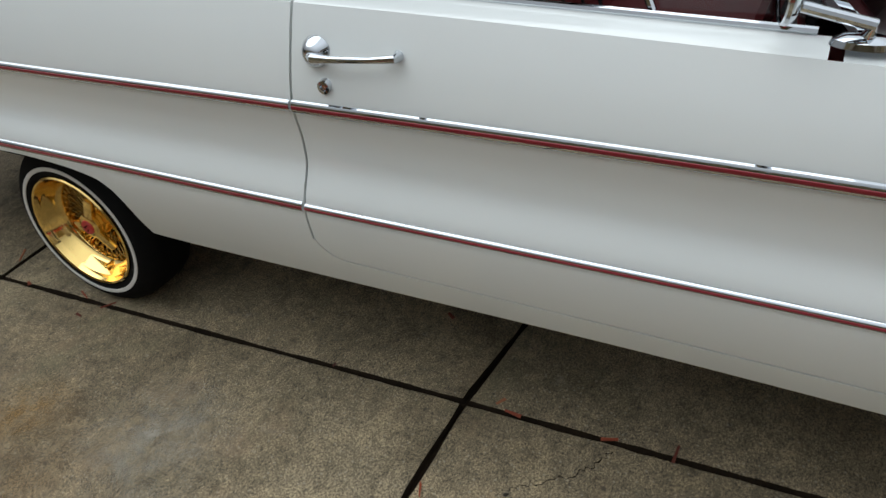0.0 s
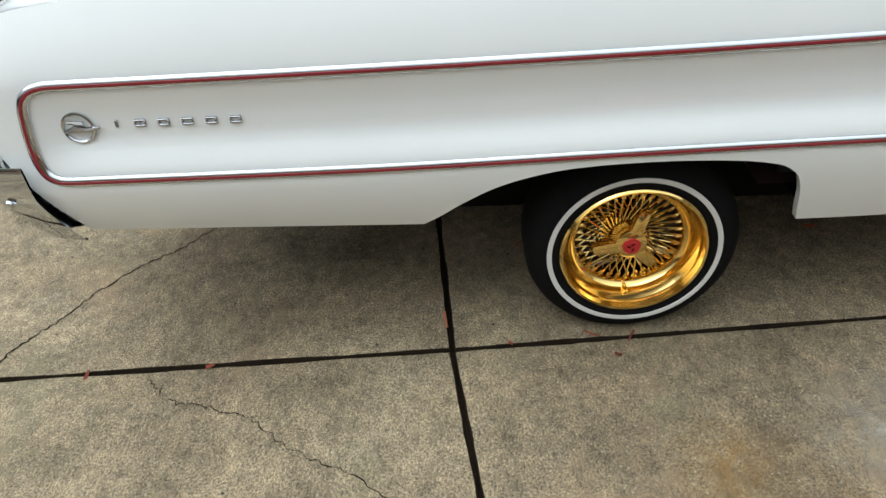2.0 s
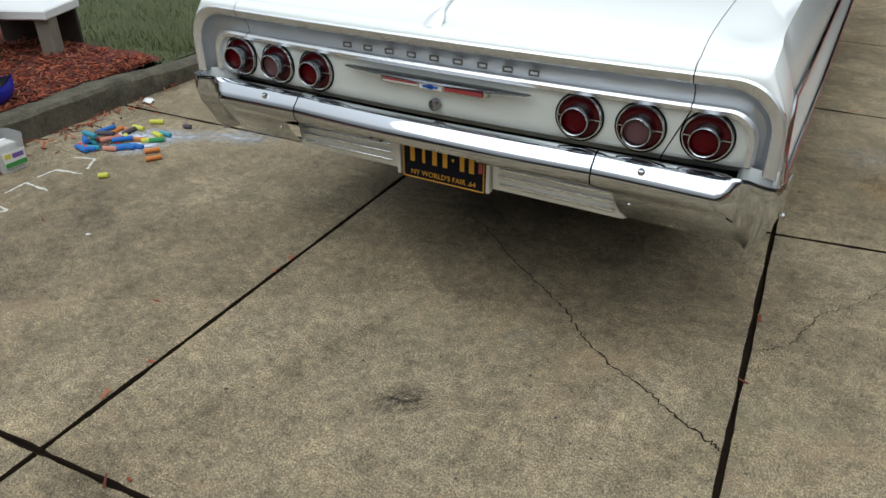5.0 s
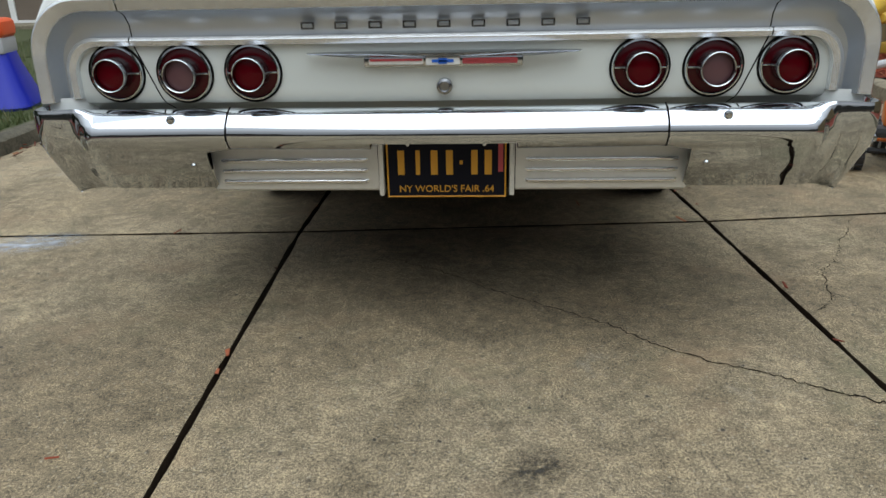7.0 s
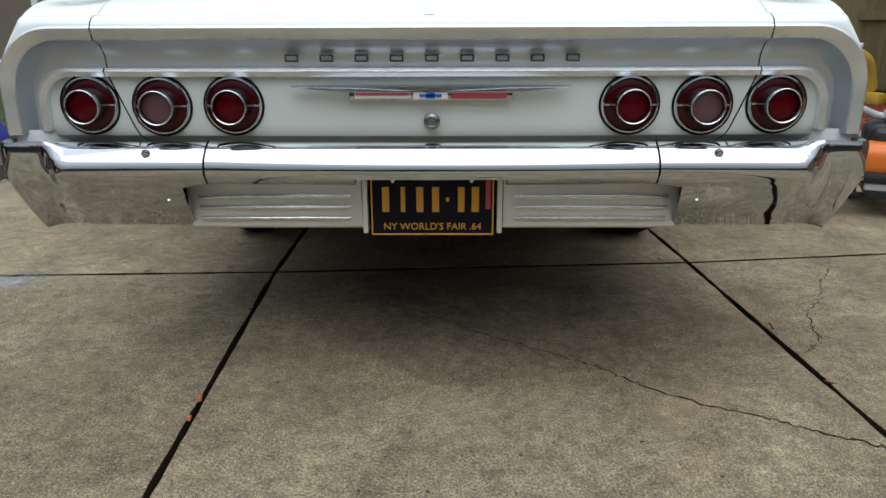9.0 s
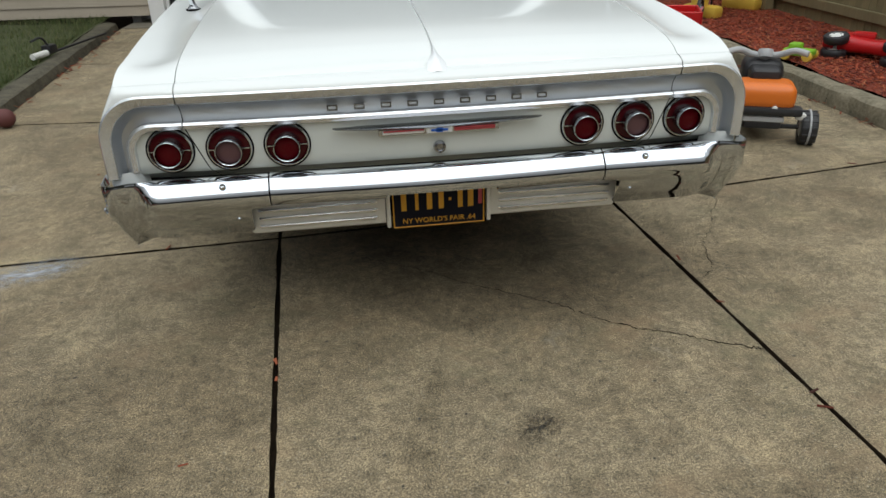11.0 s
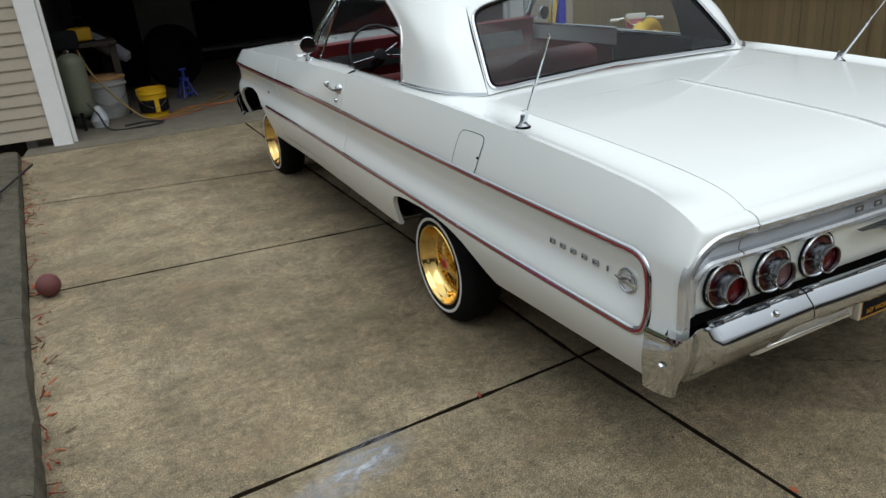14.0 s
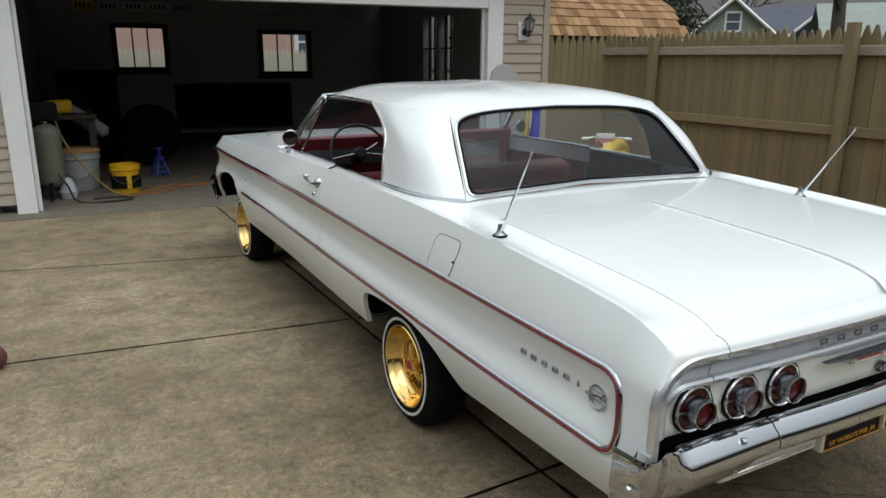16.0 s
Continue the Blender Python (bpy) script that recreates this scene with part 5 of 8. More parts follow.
# ---- kerbs, beds and lawn ----
def kerb_run(name, base, top_w, height, side, label, mat):
    """A rough kerb along base points; side is the way it lies from them."""
    k = thing(name, label, "kerb", kind="structure")
    for (xa, ya), (xb, yb) in zip(base, base[1:]):
        rows = []
        n = 26
        for i in range(n + 1):
            t = 0.0015 + (1 - 0.003) * i / n
            x, y = xa + (xb - xa) * t, ya + (yb - ya) * t
            row = []
            h = height(y)
            for d, z in ((0.0, -0.06), (0.0, 0.0), (0.006, h * 0.5), (0.012, h * 0.85), (0.035, h), (top_w * 0.5, h + 0.004), (top_w - 0.03, h), (top_w, h * 0.8), (top_w, -0.06)):
                j = 0.010 * noise.noise((x * 6, y * 6, z * 14 + d * 9)) + 0.006 * noise.noise((x * 25, y * 25, z * 40 + d * 30))
                row.append((x + side * (d + j), y, z + (j * 0.7 if z > 0 else 0)))
            rows.append(row)
        part("kerb_stone", grid(rows), mat, k)
    return k


LEFT_KERB = [(-2.42, -6.0), (-2.43, -3.0), (-2.45, -0.55), (-2.56, 1.05), (-2.64, 2.6), (-2.71, 4.6), (-2.79, 6.95)]
RIGHT_KERB = [(2.97, -4.0), (2.96, -1.0), (2.955, 1.2), (2.92, 2.3), (2.92, 4.2), (2.95, 6.4)]
kerb_run("kerb_left", LEFT_KERB, 0.19, curve((-6, 0.14), (0.6, 0.135), (1.6, 0.09), (7, 0.085)), -1, "mossy weathered concrete kerb beside the driveway", grained("dark_mossy_kerb", (0.012, 0.013, 0.007), (0.15, 0.130, 0.09), 55, 0.9, 1.0))
kerb_run("kerb_right", RIGHT_KERB, 0.17, lambda y: 0.12, 1, "mossy weathered concrete kerb below the mulch bed", kerb_mat)
kerb_x = curve(*[(y, x) for x, y in LEFT_KERB])


def sheet(name, xs, ys, z, rough, mat, label, category):
    rows = [[(x if not callable(x) else x(y), y, z + rough * noise.noise(((x if not callable(x) else x(y)) * 2.2, y * 2.2, 3.0))) for x in xs] for y in ys]
    return tagged(part(name, grid(rows), mat), label, category, kind="structure")


inner = lambda y: kerb_x(y) - 0.18  # noqa: E731
sheet("mulch_bed_left", [-9, -6.5, -5.2, -4.4, -3.9, -3.5, -3.2, -3.0, inner], spread(-6, 1.3, 24), 0.122, 0.03, mulch_mat, "bed of dark soil and red bark mulch", "mulch")
sheet("lawn", [-40, -20, -12, -8, -6, -5, -4, -3.3, inner], spread(1.3, 7.1, 20), 0.085, 0.03, lawn_mat, "patchy green lawn beyond the kerb", "lawn")
sheet("lawn_far", [-40, -20, -12, -9, -6.5, -4.9], spread(7.1, 16, 6), 0.085, 0.03, lawn_mat, "patchy green lawn", "lawn")
sheet("mulch_bed_right", [3.10, 3.3, 3.5, 3.7, 3.9, 4.1, 4.3, 4.6], spread(-4, 6.6, 40), 0.115, 0.03, grained("fresh_mulch_bed", (0.10, 0.02, 0.012), (0.32, 0.06, 0.028), 90, 0.9, 1.0), "bed of red bark mulch along the fence", "mulch")
sheet("yard_right", [4.6, 6, 9, 15, 30, 60], spread(-6, 60, 12), 0.10, 0.03, lawn_mat, "neighbouring yard", "lawn")

chip_mat = material("bark_chip", (0.2, 0.05, 0.02), 0.85)
_g = chip_mat.node_tree.nodes.new("ShaderNodeNewGeometry")
wire(chip_mat, ramp(chip_mat, _g.outputs["Random Per Island"], [(0.0, (0.028, 0.008, 0.006)), (0.4, (0.17, 0.034, 0.016)), (0.8, (0.36, 0.075, 0.030)), (1.0, (0.36, 0.15, 0.07))]).outputs[0], bsdf(chip_mat).inputs["Base Color"])


fresh_chip = material("fresh_bark_chip", (0.3, 0.06, 0.03), 0.85)
_g = fresh_chip.node_tree.nodes.new("ShaderNodeNewGeometry")
wire(fresh_chip, ramp(fresh_chip, _g.outputs["Random Per Island"], [(0.0, (0.07, 0.014, 0.009)), (0.4, (0.26, 0.046, 0.020)), (0.8, (0.42, 0.085, 0.034)), (1.0, (0.36, 0.15, 0.07))]).outputs[0], bsdf(fresh_chip).inputs["Base Color"])


def chips(name, n, area, z, seed, label, size=(0.02, 0.065), bark_mat=chip_mat):
    rnd = random.Random(seed)
    verts, faces = [], []
    for _ in range(n):
        x, y = area(rnd)
        l, w, h = rnd.uniform(*size), rnd.uniform(0.004, 0.012), rnd.uniform(0.002, 0.005)
        m = pose(x, y, z + rnd.uniform(0.0, 0.022), rnd.uniform(-30, 30), rnd.uniform(-30, 30), rnd.uniform(0, 360))
        k = len(verts)
        verts += [tuple(m @ Vector((a * l / 2, b * w / 2 * (0.6 if a > 0 else 1), c * h / 2))) for a in (-1, 1) for b in (-1, 1) for c in (-1, 1)]
        faces += [tuple(i + k for i in q) for q in ((0, 1, 3, 2), (4, 6, 7, 5), (0, 4, 5, 1), (2, 3, 7, 6), (0, 2, 6, 4), (1, 5, 7, 3))]
    me = bpy.data.meshes.new(name)
    me.from_pydata(verts, [], faces)
    return tagged(link(name, me, bark_mat), label, "mulch", kind="stuff")


def area_left(r):
    y = r.uniform(-2.8, 1.25)
    return kerb_x(y) - 0.18 - 2.0 * r.random() ** 1.5, y


chips("bark_chips", 11000, area_left, 0.126, 1, "loose red bark chips on the bed")
chips("bark_chips", 9000, lambda r: (r.uniform(3.10, 4.28), r.uniform(0.2, 6.2)), 0.118, 2, "loose bright red bark chips on the bed", bark_mat=fresh_chip)


def spill(r):
    y = r.uniform(-1.2, 0.9)
    return kerb_x(y) + abs(r.gauss(0.0, 0.10)) + 0.01, y


chips("spilt_chips", 160, spill, 0.003, 3, "bark chips spilt on the concrete by the kerb")
chips("spilt_chips", 60, lambda r: (2.92 - abs(r.gauss(0, 0.05)), r.uniform(0.5, 4.0)), 0.003, 4, "bark chips spilt along the kerb")
chips("spilt_chips", 120, lambda r: ((lambda y: (kerb_x(y) + abs(r.gauss(0, 0.05)) + 0.01, y))(r.uniform(1.0, 6.8))), 0.003, 5, "dead leaves and chips along the kerb")


def in_joint(r):
    if r.random() < 0.6:
        c = COLS[r.choice((1, 2, 2))]
        j = r.choice((1, 1, 2, 3))
        t = r.random()
        return c[j][0] + (c[j + 1][0] - c[j][0]) * t + r.gauss(0, 0.010), c[j][1] + (c[j + 1][1] - c[j][1]) * t
    i, j, t = r.choice((0, 1, 2)), r.choice((1, 2, 3)), r.random()
    return COLS[i][j][0] + (COLS[i + 1][j][0] - COLS[i][j][0]) * t, COLS[i][j][1] + (COLS[i + 1][j][1] - COLS[i][j][1]) * t + r.gauss(0, 0.010)


chips("joint_litter", 34, in_joint, 0.0, 6, "bark chips and dry bits caught in the joints", (0.012, 0.05))
chips("stray_chips", 18, lambda r: (r.uniform(-2.4, 2.6), r.uniform(-1.6, 5.5)), 0.003, 7, "stray bark chips on the concrete", (0.012, 0.035))

blade_mat = material("grass_blade", (0.06, 0.09, 0.02), 0.7)
_g = blade_mat.node_tree.nodes.new("ShaderNodeNewGeometry")
wire(blade_mat, ramp(blade_mat, _g.outputs["Random Per Island"], [(0.0, (0.035, 0.055, 0.012)), (0.6, (0.075, 0.11, 0.028)), (0.85, (0.12, 0.13, 0.045)), (1.0, (0.20, 0.17, 0.08))]).outputs[0], bsdf(blade_mat).inputs["Base Color"])


def grass(n, seed):
    rnd = random.Random(seed)
    verts, faces = [], []
    for _ in range(n):
        y = rnd.uniform(1.0, 11.0)
        x = kerb_x(y) - 0.21 - 4.0 * rnd.random() ** 1.8
        if y < 1.5 and rnd.random() < 0.6:
            continue
        a, h, w = rnd.uniform(0, 6.28), rnd.uniform(0.02, 0.06), rnd.uniform(0.002, 0.005)
        k = len(verts)
        verts += [(x - w * math.cos(a), y - w * math.sin(a), 0.07), (x + w * math.cos(a), y + w * math.sin(a), 0.07), (x + rnd.uniform(-0.03, 0.03), y + rnd.uniform(-0.03, 0.03), 0.085 + h)]
        faces.append((k, k + 1, k + 2))
    me = bpy.data.meshes.new("grass")
    me.from_pydata(verts, [], faces)
    return tagged(link("grass", me, blade_mat), "short green and straw-coloured grass", "grass", kind="stuff")


grass(42000, 11)

# ---- cracks, stains and chalk on the slabs ----
def on_slabs(name, geo, mat, label=""):
    return part(name, geo, mat, driveway, label, smooth=0)


on_slabs("crack", ribbon([(-0.25, 0.62), (-0.01, 0.458), (0.146, 0.316), (0.30, 0.206), (0.44, 0.10), (0.52, 0.01), (0.634, -0.08), (0.773, -0.15), (0.88, -0.225), (0.975, -0.27), (1.02, -0.30)], (0.0012, 0.0035), seed=1), crack_mat)
on_slabs("crack", ribbon([(1.03, 0.19), (1.09, 0.25), (1.117, 0.28), (1.146, 0.40), (1.186, 0.51), (1.275, 0.61), (1.335, 0.74), (1.416, 0.862), (1.506, 1.01)], (0.0013, 0.0013), seed=2), crack_mat)
on_slabs("crack", ribbon([(0.856, 3.08), (0.928, 3.04), (0.986, 2.98), (1.034, 2.915), (1.13, 2.84)], (0.0018, 0.0008), seed=3), crack_mat)
on_slabs("crack", ribbon([(-2.58, 2.2), (-2.3, 1.9), (-2.0, 1.62), (-1.7, 1.5)], (0.0012, 0.0004), seed=5), crack_mat)


def blot(name, cx, cy, r, seed, colour, alpha, z=0.0012, stretch=1.0, turn=0.0):
    """A soft-edged stain lying on the concrete."""
    mat = material(name + "_mat", colour, 0.9)
    src = coords(mat, "Object")
    grad = mat.node_tree.nodes.new("ShaderNodeTexGradient")
    grad.gradient_type = "SPHERICAL"
    wire(mat, src, grad.inputs["Vector"])
    ns = noisy(mat, 3.2, 6, 0.7, src)
    mul = mat.node_tree.nodes.new("ShaderNodeMath")
    mul.operation = "MULTIPLY"
    wire(mat, grad.outputs["Fac"], mul.inputs[0])
    wire(mat, ramp(mat, ns, [(0.38, (0, 0, 0)), (0.68, (1, 1, 1))]).outputs[0], mul.inputs[1])
    lim = mat.node_tree.nodes.new("ShaderNodeMath")
    lim.operation = "MULTIPLY"
    lim.inputs[1].default_value = alpha
    lim.use_clamp = True
    wire(mat, mul.outputs[0], lim.inputs[0])
    wire(mat, lim.outputs[0], bsdf(mat).inputs["Alpha"])
    pts = [(math.cos(a), math.sin(a), 0) for a in spread(0, 2 * math.pi, 28)[:-1]]
    o = on_slabs(name, ([(0, 0, 0)] + pts, [(0, i + 1, (i + 1) % 28 + 1) for i in range(28)]), mat)
    o.matrix_world = pose(cx, cy, z, 0, 0, turn) @ Matrix.Diagonal((r, r * stretch, 1, 1))
    o.visible_shadow = False
    return o


blot("oil_stain", 0.195, -0.530, 0.10, 1, (0.03, 0.027, 0.021), 1.7, 0.0012, 0.6, 35)
blot("oil_stain", 0.20, -0.45, 0.55, 2, (0.05, 0.043, 0.032), 0.35, 0.0010)
blot("oil_stain", -1.55, -0.15, 0.75, 3, (0.06, 0.052, 0.04), 0.4, 0.0010)
blot("oil_stain", 0.05, 0.55, 0.9, 4, (0.05, 0.043, 0.032), 0.4, 0.0009)
blot("rust_stain", 1.62, 1.75, 0.42, 5, (0.22, 0.13, 0.055), 0.6, 0.0010)
blot("rust_stain", 1.35, 1.62, 0.16, 6, (0.30, 0.17, 0.05), 0.8, 0.0013)
blot("pale_stain", 1.26, 2.02, 0.24, 7, (0.40, 0.37, 0.31), 0.8, 0.0011)
blot("rust_stain", 1.75, 2.45, 0.35, 8, (0.26, 0.15, 0.07), 0.5, 0.0012)
blot("chalk_dust", -1.94, 0.58, 0.28, 9, (0.40, 0.43, 0.48), 1.7, 0.0014, 0.45, 28)
blot("chalk_dust", -2.02, 0.45, 0.20, 10, (0.50, 0.56, 0.66), 2.6, 0.0016)
blot("chalk_dust", -1.62, 0.74, 0.25, 11, (0.42, 0.45, 0.50), 1.4, 0.0013, 0.5, 20)

chalk_line = grained("chalk_line", (0.52, 0.52, 0.46), (0.66, 0.65, 0.58), 90, 0.95, 0.2)
# a row of worn chalk chevrons, too faded to read
dashes = [[(-1.92 + 0.10 * math.cos(q), -0.86 + 0.07 * math.sin(q)) for q in spread(0.2, 6.1, 9)]]
for (ax, ay), (bx, by), (cx, cy) in (((-1.81, -0.50), (-2.08, -0.595), (-1.86, -0.64)), ((-2.05, -0.505), (-1.87, -0.36), (-2.04, -0.335)), ((-2.04, -0.26), (-2.06, -0.148), (-1.90, -0.15)), ((-2.07, -0.085), (-2.07, 0.014), (-1.92, 0.042)), ((-2.13, 0.15), (-2.02, 0.19), (-1.95, 0.09))):
    dashes += [[(ax, ay), (bx, by)], [(bx, by), (cx, cy)]]
dashes += [[(-1.41, -0.33), (-1.39, -0.323)]]
for k, pts in enumerate(dashes):
    on_slabs("chalk_stroke", ribbon(pts, (0.0072, 0.0058), 0.002, 40 + k, 0.003), chalk_line)

# ---- chalk sticks, jug and other small things on the concrete ----
CHALK = {"blue": (0.03, 0.16, 0.50), "teal": (0.05, 0.30, 0.40), "yellow": (0.62, 0.62, 0.10), "orange": (0.62, 0.22, 0.06), "red": (0.55, 0.07, 0.07), "salmon": (0.60, 0.25, 0.18), "white": (0.66, 0.68, 0.70), "grey": (0.09, 0.08, 0.09), "green": (0.05, 0.28, 0.12)}
chalk_mats = {k: grained("chalk_" + k, tuple(0.8 * c for c in v), v, 60, 0.95, 0.2) for k, v in CHALK.items()}
stick_geo = {n: lathe([(0.0, 0.0), (0.010, 0.0), (0.0125, 0.003), (0.0125, n - 0.003), (0.0105, n), (0.0, n)], 14, "x") for n in (0.045, 0.075, 0.10)}


def chalk(colour, x, y, turn, length=0.075, z=0.0127, tip=0.0):
    o = part("chalk_stick", stick_geo[length], chalk_mats[colour])
    o.matrix_world = pose(x, y, z, 0, -tip, turn)
    return tagged(o, "thick %s pavement chalk stick lying on the concrete" % colour, "chalk", "pavement chalks")


for c in (("orange", -1.86, 0.35, 55), ("orange", -1.775, 0.285, 60), ("green", -1.955, 0.465, 40), ("yellow", -1.985, 0.44, 48), ("yellow", -2.02, 0.55, -8), ("teal", -1.99, 0.575, -6), ("grey", -1.96, 0.70, 12, 0.045), ("yellow", -1.815, 0.05, 40, 0.045), ("yellow", -2.17, 0.66, 25), ("yellow", -2.19, 0.565, 0)):
    chalk(*c)
rnd = random.Random(5)
heap = ["blue", "blue", "teal", "salmon", "blue", "orange", "red", "red", "grey", "teal", "blue", "white", "grey", "salmon", "blue", "teal", "orange", "white", "red", "blue", "green", "yellow", "blue", "grey", "teal", "salmon", "blue", "orange", "white", "teal", "red", "blue"]
for k, c in enumerate(heap):
    a, r = rnd.uniform(0, 6.28), 0.13 * rnd.random() ** 0.6
    lay = k % 3 if r < 0.09 else 0
    chalk(c, -2.12 + r * math.cos(a) * 0.9, 0.335 + r * math.sin(a) * 0.95, rnd.uniform(0, 180), rnd.choice((0.075, 0.10, 0.10)), 0.0127 + 0.0215 * lay)

clear_plastic = thin_glass("clear_plastic", (0.80, 0.82, 0.82), 1.35)
milky = material("milky_plastic", (0.62, 0.64, 0.64), 0.3)
bsdf(milky).inputs["Alpha"].default_value = 0.42
jug = thing("chalk_jug", "empty clear plastic chalk jug with a paper label", "jug", (-2.288, -0.080, 0.0), 92)
rows = []
for z, w in ((0.002, 0.066), (0.05, 0.070), (0.12, 0.074), (0.165, 0.078)):
    rows.append([(w * math.copysign(abs(math.cos(a)) ** 0.35, math.cos(a)), w * math.copysign(abs(math.sin(a)) ** 0.35, math.sin(a)), z) for a in spread(0, 2 * math.pi, 32)[:-1]])
g = grid(rows, closed=True)
part("jug_body", (g[0], g[1] + [tuple(range(32))]), milky, jug)
part("handle", tube(arc_path([(-0.076, 0, 0.15), (-0.115, 0, 0.13), (-0.118, 0, 0.06), (-0.070, 0, 0.03)], 6), 0.008, 8), milky, jug)
part("paper_label", box((0.110, 0.002, 0.075), (0, -0.0745, 0.065), 0.0005, 1), white_enamel, jug, "white and green paper label")
part("label_band", box((0.108, 0.001, 0.022), (0, -0.0762, 0.040)), material("label_green", (0.05, 0.28, 0.06), 0.5), jug)
part("label_mark", box((0.030, 0.001, 0.020), (-0.032, -0.0762, 0.082)), material("label_yellow", (0.65, 0.55, 0.05), 0.5), jug)
part("label_picture", box((0.055, 0.001, 0.022), (0.018, -0.0762, 0.078)), material("label_violet", (0.18, 0.10, 0.35), 0.5), jug)
part("inner_liner", box((0.09, 0.09, 0.06), (0, 0, 0.10), 0.01, 2), white_enamel, jug)

helmet_blue = material("blue_plastic", (0.008, 0.02, 0.42), 0.25, 0, 0.3)
helmet = thing("helmet", "upturned blue plastic child's helmet on the mulch", "helmet", (-2.82, 0.20, 0.118), 20)
rows = []
for k in spread(0.0, 1.0, 10):
    a = k * 1.75
    rows.append([(0.150 * math.sin(a) * math.cos(t), 0.138 * math.sin(a) * math.sin(t), 0.125 - 0.122 * math.cos(a) + (0.018 * math.sin(3 * t) if k > 0.9 else 0)) for t in spread(0, 2 * math.pi, 36)[:-1]])
hg = grid(rows, closed=True)
part("shell", (hg[0], hg[1] + [tuple(range(36))]), helmet_blue, helmet)
part("lining", grid([[(p[0] * 0.90, p[1] * 0.90, p[2] - 0.002) for p in r] for r in rows], closed=True), black_vinyl, helmet)
for a in (0.6, 2.2, 3.9, 5.4):
    part("rivet", moved(lathe([(0.0, 0.004), (0.006, 0.003), (0.007, 0.0)], 10, "x"), pose(0.149 * math.cos(a), 0.137 * math.sin(a), 0.12, 0, 0, math.degrees(a))), chrome, helmet)

ball_mat = grained("brown_rubber_ball", (0.10, 0.028, 0.026), (0.14, 0.045, 0.040), 90, 0.7, 0.5)
ball = part("ball", lathe([(0.064 * math.sin(a), 0.064 * math.cos(a) + 0.0635) for a in spread(0.0, math.pi, 24)], 36, "z"), ball_mat)
ball.location = (-2.54, 3.02, 0)
tagged(ball, "dull reddish-brown rubber ball on the concrete", "ball")
paper = part("paper_scrap", grid([[(-0.03, -0.02, 0.003), (0.0, -0.03, 0.018), (0.035, -0.02, 0.004)], [(-0.035, 0.01, 0.022), (0.0, 0.0, 0.03), (0.03, 0.012, 0.016)], [(-0.02, 0.035, 0.003), (0.005, 0.03, 0.02), (0.03, 0.03, 0.003)]]), white_enamel)
paper.location = (-2.46, 0.90, 0)
tagged(paper, "crumpled scrap of white paper on the concrete", "paper")

# ---- fence ----
fence_wood = grained("olive_brown_fence", (0.185, 0.150, 0.076), (0.265, 0.218, 0.118), 26, 0.85, 0.4, stretch=(1, 1, 0.12))
_i = fence_wood.node_tree.nodes.new("ShaderNodeObjectInfo")
_base = bsdf(fence_wood).inputs["Base Color"].links[0].from_socket
wire(fence_wood, mixed(fence_wood, 0.35, _base, ramp(fence_wood, _i.outputs["Random"], [(0.0, (0.30, 0.30, 0.30)), (1.0, (0.66, 0.64, 0.60))]).outputs[0], "OVERLAY"), bsdf(fence_wood).inputs["Base Color"])
grey_wood = grained("weathered_rail", (0.19, 0.155, 0.085), (0.42, 0.37, 0.30), 22, 0.9, 0.4, stretch=(1, 0.2, 1))
fence = thing("fence", "tall olive-brown picket fence with pointed boards", "fence")


def picket_mesh(h):
    w, t = 0.0435, 0.009
    out = [(-w, 0.0), (w, 0.0), (w, h - 0.12), (w * 0.86, h - 0.085), (w * 0.30, h - 0.012), (0.0, h), (-w * 0.30, h - 0.012), (-w * 0.86, h - 0.085), (-w, h - 0.12)]
    n = len(out)
    v = [(t, a, z) for a, z in out] + [(-t, a, z) for a, z in out]
    f = [tuple(range(n)), tuple(range(2 * n - 1, n - 1, -1))] + [(i, i + n, (i + 1) % n + n, (i + 1) % n) for i in range(n)]
    me = data(v, f, 20)
    me.materials.append(fence_wood)
    return me


pickets = [picket_mesh(h) for h in (1.735, 1.75, 1.765)]
rnd = random.Random(8)
y = -2.9
while y < 6.30:
    o = link("picket", rnd.choice(pickets), None, fence)
    o.matrix_world = pose(4.335 + rnd.uniform(-0.003, 0.003), y, 0.115, rnd.uniform(-0.4, 0.4), 0, rnd.uniform(-1.5, 1.5))
    y += 0.0905
for k in range(9):
    o = link("picket", pickets[k % 3], None, fence)
    o.matrix_world = pose(3.72 + 0.079 * k, 6.66 - 0.047 * k, 0.12, 0, 0, 61)
for z in (1.66, 0.94, 0.28):
    for ya, yb in ((-3.0, 0.52), (0.53, 2.94), (2.96, 5.36), (5.38, 6.33)):
        part("rail", box((0.04, yb - ya, 0.088), (4.302, (ya + yb) / 2, z + rnd.uniform(-0.008, 0.008)), 0.004, 1, rx=rnd.uniform(-0.25, 0.25)), grey_wood if z > 1.5 else fence_wood, fence)
for y in (5.37, 2.95, 0.52, -1.92):
    part("post", box((0.092, 0.092, 1.74 if y != 2.95 else 1.82), (4.236, y, 0.95 if y != 2.95 else 0.99), 0.006, 1), fence_wood, fence)


